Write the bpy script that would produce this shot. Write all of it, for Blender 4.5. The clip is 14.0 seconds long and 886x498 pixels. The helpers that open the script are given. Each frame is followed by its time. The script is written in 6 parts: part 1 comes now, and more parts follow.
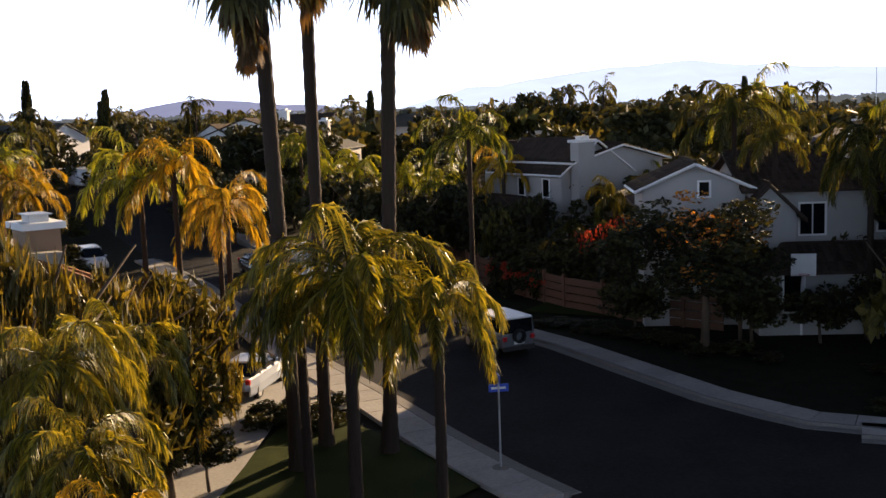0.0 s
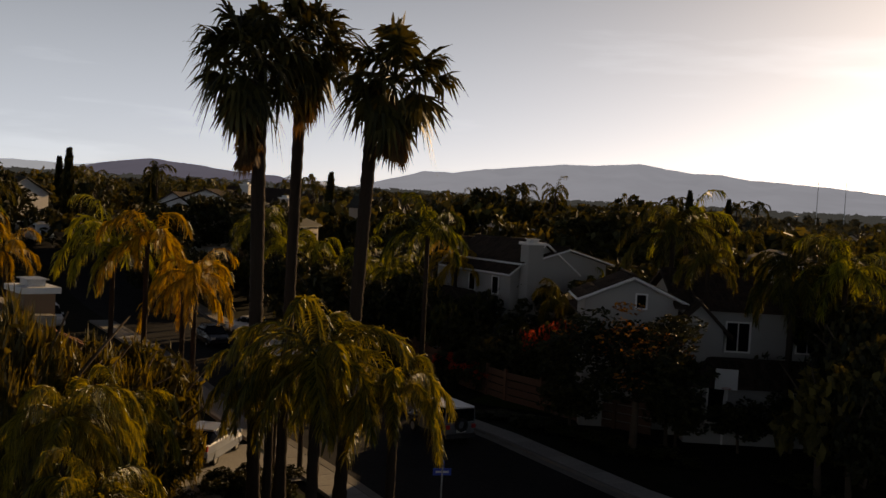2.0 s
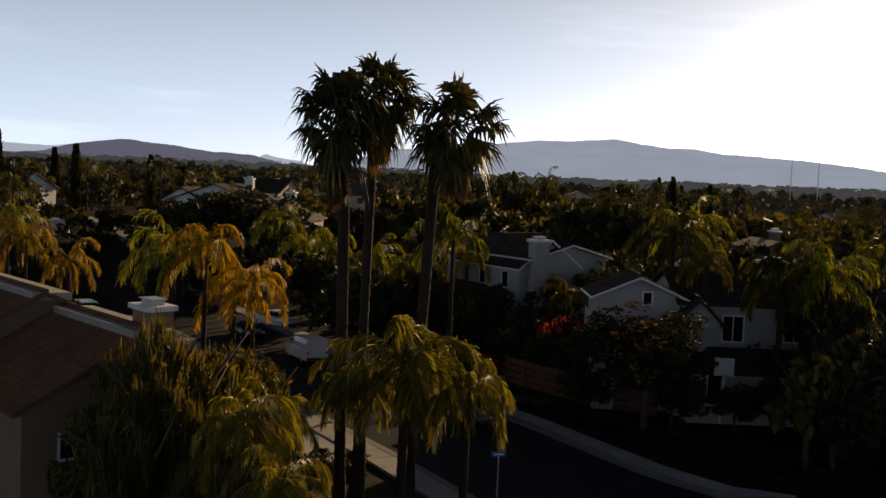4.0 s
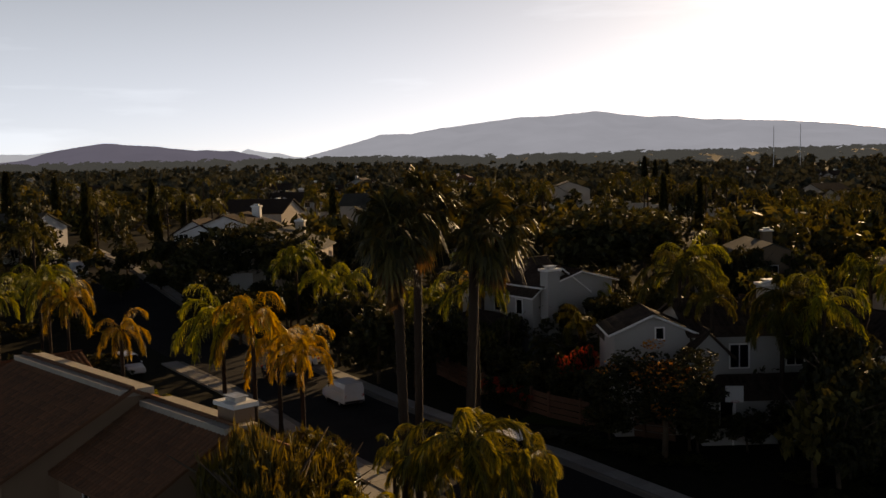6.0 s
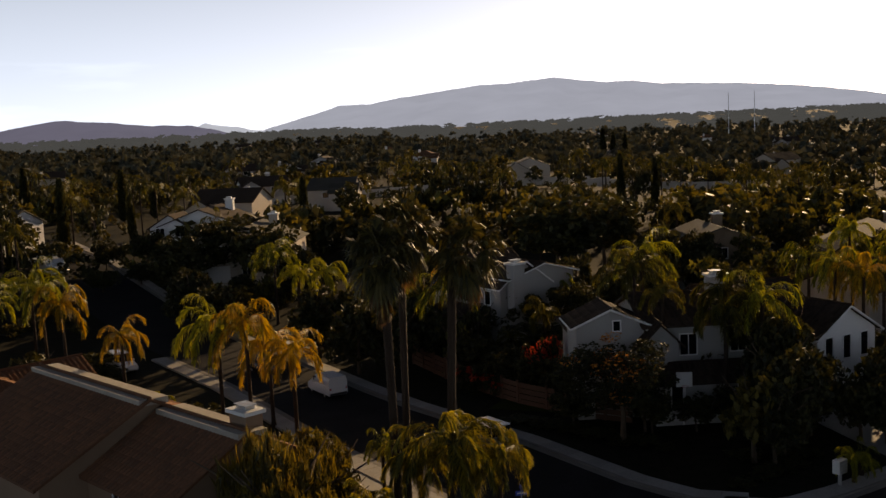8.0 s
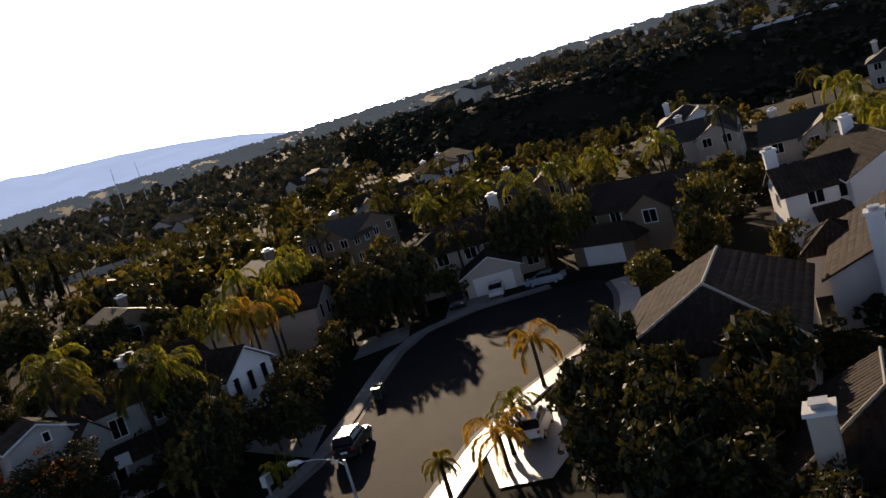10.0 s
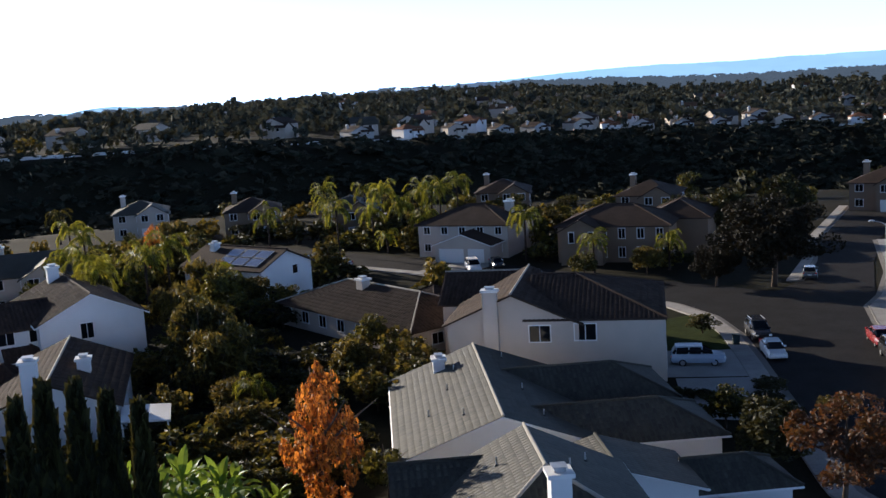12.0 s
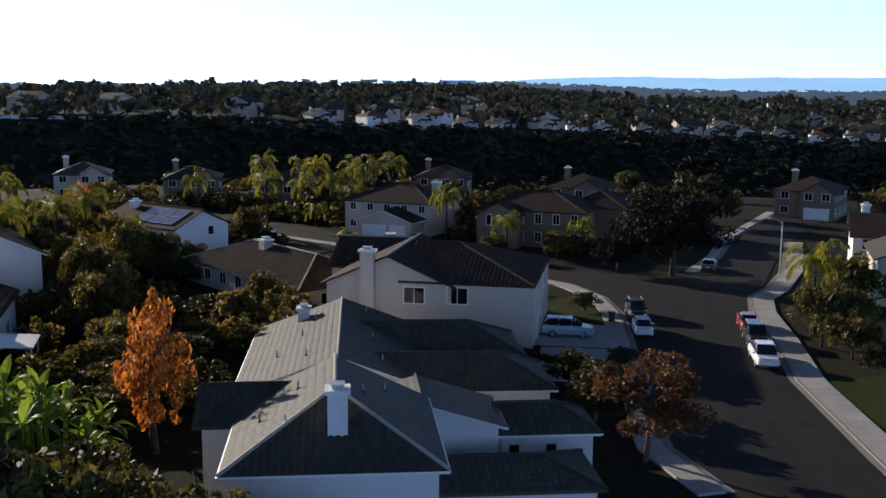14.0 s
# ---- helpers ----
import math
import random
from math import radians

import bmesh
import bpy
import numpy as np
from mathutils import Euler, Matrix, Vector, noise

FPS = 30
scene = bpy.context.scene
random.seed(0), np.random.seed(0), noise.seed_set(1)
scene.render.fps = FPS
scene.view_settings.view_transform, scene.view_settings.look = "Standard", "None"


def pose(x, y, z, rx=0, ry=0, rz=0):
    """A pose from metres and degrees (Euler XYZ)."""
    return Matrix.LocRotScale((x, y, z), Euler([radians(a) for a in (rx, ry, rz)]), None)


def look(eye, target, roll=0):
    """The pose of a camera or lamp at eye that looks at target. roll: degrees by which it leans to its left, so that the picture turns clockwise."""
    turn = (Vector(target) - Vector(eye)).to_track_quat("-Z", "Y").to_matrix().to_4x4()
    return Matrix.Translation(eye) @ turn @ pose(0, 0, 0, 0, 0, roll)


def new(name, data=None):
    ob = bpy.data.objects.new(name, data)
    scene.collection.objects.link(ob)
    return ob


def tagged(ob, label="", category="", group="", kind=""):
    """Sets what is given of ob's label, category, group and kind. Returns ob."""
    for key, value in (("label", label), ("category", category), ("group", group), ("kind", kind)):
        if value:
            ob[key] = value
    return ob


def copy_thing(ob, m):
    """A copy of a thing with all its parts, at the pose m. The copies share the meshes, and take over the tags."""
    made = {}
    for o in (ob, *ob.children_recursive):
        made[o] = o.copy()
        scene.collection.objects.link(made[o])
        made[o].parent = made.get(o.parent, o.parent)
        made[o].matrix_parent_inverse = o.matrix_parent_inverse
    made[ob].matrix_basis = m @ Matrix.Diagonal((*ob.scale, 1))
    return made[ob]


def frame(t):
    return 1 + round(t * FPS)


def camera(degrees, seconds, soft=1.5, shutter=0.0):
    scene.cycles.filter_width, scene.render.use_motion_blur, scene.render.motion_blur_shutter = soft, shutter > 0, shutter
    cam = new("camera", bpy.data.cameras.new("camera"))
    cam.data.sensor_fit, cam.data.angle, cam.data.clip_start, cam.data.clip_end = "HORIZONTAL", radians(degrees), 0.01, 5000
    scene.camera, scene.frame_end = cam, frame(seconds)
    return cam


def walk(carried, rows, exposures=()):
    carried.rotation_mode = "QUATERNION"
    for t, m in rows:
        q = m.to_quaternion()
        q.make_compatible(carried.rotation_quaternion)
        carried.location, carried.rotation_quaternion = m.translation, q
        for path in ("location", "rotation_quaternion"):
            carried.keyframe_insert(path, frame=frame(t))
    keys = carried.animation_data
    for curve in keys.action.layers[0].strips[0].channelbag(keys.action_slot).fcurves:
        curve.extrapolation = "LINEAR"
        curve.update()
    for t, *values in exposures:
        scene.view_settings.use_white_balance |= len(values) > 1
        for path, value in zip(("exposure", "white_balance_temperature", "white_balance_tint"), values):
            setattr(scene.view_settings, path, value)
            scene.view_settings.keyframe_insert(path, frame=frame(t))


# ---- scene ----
cam = camera(46.68, 14.0)
PATH = [
    (0, (-0.000, 0.000, 10.977), (-0.126, 9.917, 9.693), -2.10),
    (0.5, (-0.126, -0.939, 11.024), (-0.072, 9.049, 10.547), 1.06),
    (1, (-0.229, -1.591, 11.258), (-0.113, 8.398, 10.805), 1.85),
    (1.5, (-0.448, -2.475, 11.595), (-0.299, 7.520, 11.318), 2.75),
    (2, (-0.591, -3.518, 11.816), (-0.189, 6.463, 11.336), 3.04),
    (2.2, (-0.862, -3.982, 11.916), (-0.386, 5.991, 11.343), 3.10),
    (4.3, (-4.630, -10.618, 14.404), (-3.904, -0.673, 13.652), 1.92),
    (4.5, (-4.995, -10.987, 14.952), (-4.462, -1.040, 14.072), -1.34),
    (5, (-5.663, -11.927, 16.246), (-5.152, -1.982, 15.329), 1.99),
    (5.5, (-6.302, -13.266, 17.291), (-5.507, -3.317, 16.668), -0.13),
    (6, (-6.812, -14.700, 18.761), (-6.053, -4.767, 17.888), -1.48),
    (6.5, (-7.183, -15.906, 19.760), (-6.484, -5.979, 18.775), 0.84),
    (7, (-7.483, -17.127, 20.742), (-6.885, -7.217, 19.541), -0.55),
    (7.2, (-7.587, -17.575, 21.075), (-7.016, -7.659, 19.921), -0.43),
    (9.3, (-9.083, -26.819, 22.938), (-5.399, -17.616, 21.621), -4.83),
    (9.5, (-9.157, -27.481, 23.129), (-4.939, -18.501, 21.878), -4.90),
    (9.8, (-8.987, -28.924, 23.462), (-3.996, -20.363, 22.123), -10.24),
    (9.9, (-8.842, -29.544, 23.516), (-3.690, -21.082, 22.155), -12.40),
    (10, (-8.528, -30.293, 23.601), (-2.470, -22.478, 22.110), -16.79),
    (10.1, (-8.283, -31.040, 23.711), (-1.852, -23.541, 22.158), -17.67),
    (10.2, (-8.155, -31.959, 23.784), (-0.933, -25.264, 22.049), -18.11),
    (10.3, (-8.254, -32.873, 23.922), (-0.466, -26.884, 22.054), -18.45),
    (10.4, (-8.594, -33.742, 24.105), (-0.271, -28.566, 22.124), -18.60),
    (10.5, (-9.058, -34.501, 24.386), (0.079, -31.000, 22.320), -15.10),
    (10.6, (-9.616, -35.121, 24.753), (-0.255, -32.185, 22.816), -9.96),
    (10.7, (-10.217, -35.519, 24.957), (-0.686, -32.984, 23.303), -7.14),
    (10.8, (-10.740, -35.808, 24.959), (-1.087, -33.615, 23.546), -4.74),
    (11, (-11.239, -36.485, 24.753), (-1.525, -34.559, 23.368), -3.55),
    (11.5, (-10.916, -38.597, 24.975), (-1.205, -36.658, 23.588), -3.03),
    (12, (-10.596, -40.867, 25.085), (-0.940, -38.726, 23.608), -3.50),
    (12.5, (-10.684, -43.172, 24.717), (-1.009, -41.072, 23.306), -3.33),
    (13, (-10.844, -45.429, 24.062), (-1.193, -43.215, 22.664), -1.99),
    (13.5, (-11.536, -47.789, 23.308), (-1.817, -45.891, 21.918), -1.39),
    (14, (-12.003, -49.868, 22.068), (-2.306, -47.938, 20.570), 0.48),
]
walk(cam, [(t, look(eye, target, roll)) for t, eye, target, roll in PATH], [(0, 1.35, 6800, 16), (0.5, 0.4, 6700, 14), (1.0, -0.1, 6900, 14), (1.5, -0.4, 7900, 16), (2.2, -0.6, 8800, 16), (4.3, -0.25, 7300, 12), (5.0, -0.25, 7500, 12), (5.5, -0.1, 8200, 14), (6.0, -0.25, 8600, 16), (7.2, -0.1, 8500, 16), (9.3, 0.2, 6800, 16), (10.0, 0.45, 6100, 16), (10.5, 0.6, 5300, 14), (11.0, 0.85, 4900, 12), (12.5, 0.8, 5000, 12), (14.0, 0.65, 5000, 12)])

# ---------- world and sun ----------
SUN_AZ, SUN_EL = 33.0, 14.5
sky = bpy.data.worlds.new("sky")
scene.world = sky
sky.use_nodes = True
_nt = sky.node_tree
_tex = _nt.nodes.new("ShaderNodeTexSky")
_tex.sky_type = "NISHITA"
_tex.sun_disc = False
_tex.sun_elevation = radians(SUN_EL)
_tex.sun_rotation = radians(SUN_AZ)
_tex.altitude, _tex.air_density, _tex.dust_density, _tex.ozone_density = 0, 0.22, 0.5, 1.2
_nt.nodes["Background"].inputs[1].default_value = 0.05
# pale haze painted into the sky, brightening towards the horizon, and thin cirrus streaks
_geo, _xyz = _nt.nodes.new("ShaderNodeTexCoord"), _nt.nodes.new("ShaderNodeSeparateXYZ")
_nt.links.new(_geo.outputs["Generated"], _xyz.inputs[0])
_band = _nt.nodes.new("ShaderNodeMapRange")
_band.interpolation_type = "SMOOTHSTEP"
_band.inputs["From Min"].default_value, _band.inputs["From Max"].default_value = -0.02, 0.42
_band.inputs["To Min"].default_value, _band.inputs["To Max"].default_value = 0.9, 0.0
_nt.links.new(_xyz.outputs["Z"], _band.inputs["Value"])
_map, _wisp = _nt.nodes.new("ShaderNodeMapping"), _nt.nodes.new("ShaderNodeTexNoise")
_map.inputs["Rotation"].default_value = (0.0, 0.10, 0.0)
_map.inputs["Scale"].default_value = (1.6, 1.6, 13.0)
_wisp.inputs["Scale"].default_value, _wisp.inputs["Detail"].default_value, _wisp.inputs["Roughness"].default_value = 1.7, 5, 0.55
_nt.links.new(_geo.outputs["Generated"], _map.inputs["Vector"])
_nt.links.new(_map.outputs[0], _wisp.inputs["Vector"])
_thin = _nt.nodes.new("ShaderNodeMapRange")
_thin.inputs["From Min"].default_value, _thin.inputs["From Max"].default_value = 0.56, 0.74
_thin.inputs["To Max"].default_value = 0.22
_nt.links.new(_wisp.outputs["Fac"], _thin.inputs["Value"])
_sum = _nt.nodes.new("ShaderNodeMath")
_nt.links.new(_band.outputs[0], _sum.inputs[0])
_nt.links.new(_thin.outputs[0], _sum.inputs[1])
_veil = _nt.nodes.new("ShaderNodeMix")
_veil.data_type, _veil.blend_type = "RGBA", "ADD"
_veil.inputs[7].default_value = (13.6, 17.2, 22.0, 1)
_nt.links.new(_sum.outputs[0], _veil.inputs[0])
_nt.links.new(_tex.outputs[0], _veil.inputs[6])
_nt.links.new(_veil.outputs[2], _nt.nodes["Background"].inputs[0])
_sun = bpy.data.lights.new("sun", "SUN")
_sun.energy, _sun.angle, _sun.color = 5.0, radians(0.6), (1.0, 0.75, 0.46)
sun = new("sun", _sun)
_sd = Vector((math.sin(radians(SUN_AZ)) * math.cos(radians(SUN_EL)), math.cos(radians(SUN_AZ)) * math.cos(radians(SUN_EL)), math.sin(radians(SUN_EL))))
sun.matrix_world = look(_sd * 300, (0, 0, 0))

# ---------- materials ----------
MATS = {}


def node_mat(name, base, rough=0.8, var=0.25, scale=2.0, fine=30.0, bump=0.15, metal=0.0, second=None, mix_scale=0.4, leaf=0.0, spec=0.3, island=0.0, rand=0.0):
    """A surface with variation at two scales; leaf: the share of light that passes through."""
    if name in MATS:
        return MATS[name]
    m = bpy.data.materials.new(name)
    MATS[name] = m
    m.use_nodes = True
    nt = m.node_tree
    N, L = nt.nodes, nt.links
    bsdf = N["Principled BSDF"]
    bsdf.inputs["Roughness"].default_value = rough
    bsdf.inputs["Metallic"].default_value = metal
    bsdf.inputs["Specular IOR Level"].default_value = spec
    co = N.new("ShaderNodeTexCoord")
    n1, n2 = N.new("ShaderNodeTexNoise"), N.new("ShaderNodeTexNoise")
    n1.inputs["Scale"].default_value, n2.inputs["Scale"].default_value = scale, fine
    n1.inputs["Detail"].default_value, n2.inputs["Detail"].default_value = 5, 3
    L.new(co.outputs["Object"], n1.inputs["Vector"])
    L.new(co.outputs["Object"], n2.inputs["Vector"])
    add = N.new("ShaderNodeMath")
    add.operation = "ADD"
    L.new(n1.outputs["Fac"], add.inputs[0])
    L.new(n2.outputs["Fac"], add.inputs[1])
    val = add.outputs[0]
    for w, src in ((island, "ShaderNodeNewGeometry"), (rand, "ShaderNodeObjectInfo")):
        if w:
            g = N.new(src)
            mul = N.new("ShaderNodeMath")
            mul.operation = "MULTIPLY_ADD"
            out = g.outputs["Random Per Island"] if src == "ShaderNodeNewGeometry" else g.outputs["Random"]
            L.new(out, mul.inputs[0])
            mul.inputs[1].default_value = w
            mul.inputs[2].default_value = -w / 2
            a2 = N.new("ShaderNodeMath")
            a2.operation = "ADD"
            L.new(val, a2.inputs[0])
            L.new(mul.outputs[0], a2.inputs[1])
            val = a2.outputs[0]
    ramp = N.new("ShaderNodeMapRange")
    ramp.inputs["From Min"].default_value, ramp.inputs["From Max"].default_value = 0.55, 1.45
    L.new(val, ramp.inputs["Value"])
    mix = N.new("ShaderNodeMix")
    mix.data_type = "RGBA"
    lo = second or tuple(c * (1 - var) for c in base)
    hi = base if second else tuple(min(1, c * (1 + var)) for c in base)
    mix.inputs[6].default_value, mix.inputs[7].default_value = (*lo, 1), (*hi, 1)
    L.new(ramp.outputs[0], mix.inputs[0])
    L.new(mix.outputs[2], bsdf.inputs["Base Color"])
    if bump:
        b = N.new("ShaderNodeBump")
        b.inputs["Strength"].default_value = bump
        b.inputs["Distance"].default_value = 0.05
        L.new(n2.outputs["Fac"], b.inputs["Height"])
        L.new(b.outputs[0], bsdf.inputs["Normal"])
    if leaf:
        tr = N.new("ShaderNodeBsdfTranslucent")
        warm = N.new("ShaderNodeMix")
        warm.data_type = "RGBA"
        warm.blend_type = "MULTIPLY"
        warm.inputs[0].default_value = 1.0
        warm.inputs[7].default_value = (1.35, 1.1, 0.4, 1)
        L.new(mix.outputs[2], warm.inputs[6])
        L.new(warm.outputs[2], tr.inputs["Color"])
        ms = N.new("ShaderNodeMixShader")
        ms.inputs[0].default_value = leaf
        L.new(bsdf.outputs[0], ms.inputs[1])
        L.new(tr.outputs[0], ms.inputs[2])
        L.new(ms.outputs[0], N["Material Output"].inputs["Surface"])
    return m


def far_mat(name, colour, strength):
    """The plain distance, its haze painted in as a glowing colour."""
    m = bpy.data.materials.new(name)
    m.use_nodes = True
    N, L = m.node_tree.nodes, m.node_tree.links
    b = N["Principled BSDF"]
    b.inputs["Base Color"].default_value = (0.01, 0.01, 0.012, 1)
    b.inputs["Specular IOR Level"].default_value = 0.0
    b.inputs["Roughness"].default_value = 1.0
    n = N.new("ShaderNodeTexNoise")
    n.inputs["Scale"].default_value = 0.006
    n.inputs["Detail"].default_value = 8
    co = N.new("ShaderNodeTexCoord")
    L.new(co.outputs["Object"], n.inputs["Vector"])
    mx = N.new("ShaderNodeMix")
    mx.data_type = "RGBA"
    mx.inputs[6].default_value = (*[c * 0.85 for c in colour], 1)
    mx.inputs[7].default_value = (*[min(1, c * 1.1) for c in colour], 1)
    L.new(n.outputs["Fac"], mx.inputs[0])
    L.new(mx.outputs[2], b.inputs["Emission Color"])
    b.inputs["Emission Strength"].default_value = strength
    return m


def glass_mat():
    m = node_mat("window_glass", (0.006, 0.007, 0.009), rough=0.05, var=0.1, bump=0, spec=0.25)
    return m


M_GROUND = node_mat("dry_ground", (0.034, 0.029, 0.019), 0.95, scale=0.05, fine=1.3, second=(0.012, 0.014, 0.008), bump=0.5, spec=0.05)
M_LAWN = node_mat("lawn", (0.05, 0.062, 0.014), 0.9, scale=0.6, fine=25, second=(0.018, 0.026, 0.007), bump=0.8, spec=0.05)
M_ASPHALT = node_mat("asphalt", (0.034, 0.034, 0.035), 0.9, scale=0.35, fine=7, second=(0.015, 0.013, 0.0125), bump=0.35, spec=0.07)
M_ASPHALT_L = node_mat("aged_asphalt", (0.030, 0.030, 0.031), 0.85, scale=0.22, fine=11, second=(0.011, 0.011, 0.0115), bump=0.2, spec=0.08)
M_CONC = node_mat("concrete", (0.34, 0.325, 0.30), 0.85, var=0.25, scale=0.5, fine=9, bump=0.1, rand=0.3, spec=0.2)
# paler, glossier copy of concrete: low-sun glare is partly put into its colour
M_CONC_S = node_mat("smooth_pale_concrete", (0.37, 0.35, 0.32), 0.42, var=0.2, scale=0.5, fine=9, bump=0.05, spec=0.6)
M_GUTTER = node_mat("gutter_concrete", (0.20, 0.188, 0.17), 0.85, var=0.2, scale=0.7, fine=9, bump=0.1)
M_WALL_W = node_mat("white_stucco", (0.70, 0.69, 0.67), 0.9, var=0.07, scale=0.7, fine=40, bump=0.2)
# white stucco darkened: the shade on these walls is put into the colour
M_WALL_G = node_mat("shaded_white_stucco", (0.36, 0.35, 0.33), 0.9, var=0.1, scale=0.6, fine=40, bump=0.2)
M_WALL_C = node_mat("cream_stucco", (0.47, 0.41, 0.34), 0.9, var=0.08, scale=0.7, fine=40, bump=0.2)
M_WALL_T = node_mat("tan_stucco", (0.19, 0.138, 0.092), 0.9, var=0.09, scale=0.7, fine=40, bump=0.2)
M_WALL_P = node_mat("pinkish_stucco", (0.24, 0.16, 0.105), 0.9, var=0.09, scale=0.7, fine=40, bump=0.2)
M_TRIM = node_mat("white_trim_paint", (0.74, 0.73, 0.70), 0.5, var=0.05, scale=3, fine=30, bump=0.03)
M_ROOF_B = node_mat("brown_roof_tile", (0.065, 0.045, 0.034), 0.9, scale=0.5, fine=6, second=(0.026, 0.02, 0.016), bump=0.3, island=0.6, spec=0.12)
M_ROOF_G = node_mat("grey_roof_tile", (0.072, 0.069, 0.055), 0.75, scale=0.5, fine=6, second=(0.034, 0.033, 0.028), bump=0.3, island=0.6, rand=0.5, spec=0.22)
M_ROOF_R = node_mat("terracotta_roof_tile", (0.20, 0.095, 0.05), 0.9, scale=0.5, fine=6, second=(0.10, 0.055, 0.035), bump=0.3, island=0.6, spec=0.12)
M_RIDGE = node_mat("pale_ridge_mortar", (0.36, 0.33, 0.28), 0.85, var=0.2, scale=2, fine=20)
M_GLASS = glass_mat()
M_PANEL = node_mat("solar_panel_glass", (0.30, 0.34, 0.42), 0.12, var=0.15, metal=0.7, bump=0, spec=1.0)
M_PALMTRUNK = node_mat("palm_trunk_bark", (0.055, 0.036, 0.024), 0.95, scale=1.5, fine=9, second=(0.022, 0.015, 0.011), bump=0.8)
M_BARK = node_mat("tree_bark", (0.14, 0.10, 0.07), 0.95, scale=2, fine=12, second=(0.06, 0.045, 0.03), bump=0.8)
M_FROND = node_mat("palm_frond", (0.31, 0.33, 0.04), 0.5, second=(0.035, 0.05, 0.01), bump=0, leaf=0.5, island=0.9, rand=0.5, spec=0.3)
# darker copy of palm_frond, its shade put into the colour
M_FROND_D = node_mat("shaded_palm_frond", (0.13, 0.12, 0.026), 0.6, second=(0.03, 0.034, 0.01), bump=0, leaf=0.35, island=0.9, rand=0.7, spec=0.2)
# golden copy of palm_frond: the backlit glow is put into its colour
M_FROND_Y = node_mat("golden_lit_palm_frond", (0.52, 0.35, 0.03), 0.5, second=(0.13, 0.10, 0.016), bump=0, leaf=0.5, island=0.9, rand=0.4, spec=0.4)
M_FROND_H = node_mat("weeping_palm_frond", (0.31, 0.27, 0.035), 0.45, second=(0.03, 0.045, 0.009), bump=0, leaf=0.52, island=0.9, rand=0.3, spec=0.6)
M_FAN = node_mat("fan_palm_leaf", (0.10, 0.085, 0.022), 0.55, second=(0.025, 0.026, 0.009), bump=0, leaf=0.25, island=0.9, spec=0.35)
M_DEAD = node_mat("dead_palm_leaf", (0.17, 0.10, 0.042), 0.85, second=(0.06, 0.034, 0.016), bump=0, leaf=0.25, island=0.9)
M_LEAF = node_mat("green_leaf", (0.125, 0.12, 0.028), 0.6, second=(0.022, 0.028, 0.008), bump=0, leaf=0.36, island=1.0, rand=0.5)
M_LEAF_D = node_mat("dark_leaf", (0.06, 0.058, 0.017), 0.65, second=(0.013, 0.016, 0.006), bump=0, leaf=0.25, island=1.0, rand=0.4)
M_LEAF_E = node_mat("evergreen_leaf", (0.026, 0.021, 0.011), 0.75, second=(0.010, 0.010, 0.006), bump=0, leaf=0.12, island=1.0, spec=0.15)
M_LEAF_O = node_mat("olive_leaf", (0.155, 0.13, 0.032), 0.6, second=(0.03, 0.032, 0.011), bump=0, leaf=0.4, island=1.0, rand=0.5)
M_LEAF_F = node_mat("feathery_olive_leaf", (0.17, 0.135, 0.028), 0.5, second=(0.03, 0.032, 0.010), bump=0, leaf=0.5, island=1.0, rand=0.5, spec=0.5)
M_LEAF_A = node_mat("orange_autumn_leaf", (0.58, 0.25, 0.04), 0.6, second=(0.16, 0.06, 0.022), bump=0, leaf=0.45, island=1.3)
M_LEAF_R = node_mat("russet_autumn_leaf", (0.12, 0.052, 0.022), 0.6, second=(0.06, 0.038, 0.02), bump=0, leaf=0.35, island=1.0)
M_BANANA = node_mat("banana_leaf", (0.21, 0.31, 0.05), 0.5, second=(0.08, 0.15, 0.03), bump=0, leaf=0.5, island=0.8, spec=0.2)
M_FLOWER = node_mat("red_flower", (0.6, 0.07, 0.03), 0.6, second=(0.35, 0.05, 0.03), bump=0, leaf=0.3, island=1.0)
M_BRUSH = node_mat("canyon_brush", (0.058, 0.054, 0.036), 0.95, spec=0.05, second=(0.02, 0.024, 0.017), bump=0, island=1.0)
# leaf colour greyed and lightened, with the distance haze mixed in
M_FAR_LEAF = node_mat("hazed_far_leaf", (0.10, 0.10, 0.075), 0.9, second=(0.035, 0.042, 0.036), bump=0, island=1.0, spec=0.05, leaf=0.12)
M_FENCE = node_mat("brown_fence_board", (0.17, 0.09, 0.055), 0.85, scale=1.2, fine=14, second=(0.10, 0.055, 0.035), bump=0.4, rand=0.3)
M_TYRE = node_mat("tyre_rubber", (0.02, 0.02, 0.02), 0.8, bump=0)
M_RIM = node_mat("alloy_rim", (0.5, 0.5, 0.5), 0.35, metal=0.8, bump=0)
M_DARKPLASTIC = node_mat("dark_plastic", (0.03, 0.03, 0.032), 0.6, bump=0)
M_STEEL = node_mat("galvanised_steel", (0.45, 0.46, 0.46), 0.45, metal=0.7, bump=0.02)
M_BLUE = node_mat("street_sign_blue", (0.03, 0.08, 0.45), 0.5, var=0.05, bump=0)
M_LAMP = node_mat("lamp_lens", (0.7, 0.7, 0.66), 0.3, var=0.05, bump=0)
M_RED = node_mat("tail_lamp_red", (0.45, 0.02, 0.02), 0.3, bump=0)
M_BIN = node_mat("bin_plastic", (0.03, 0.045, 0.04), 0.5, bump=0)
PAINT = {k: node_mat(k + "_car_paint", c, 0.25, var=0.04, scale=1, fine=8, bump=0, spec=0.6) for k, c in dict(white=(0.78, 0.78, 0.78), black=(0.02, 0.02, 0.022), silver=(0.30, 0.34, 0.41), grey=(0.14, 0.15, 0.16), red=(0.2, 0.02, 0.02)).items()}


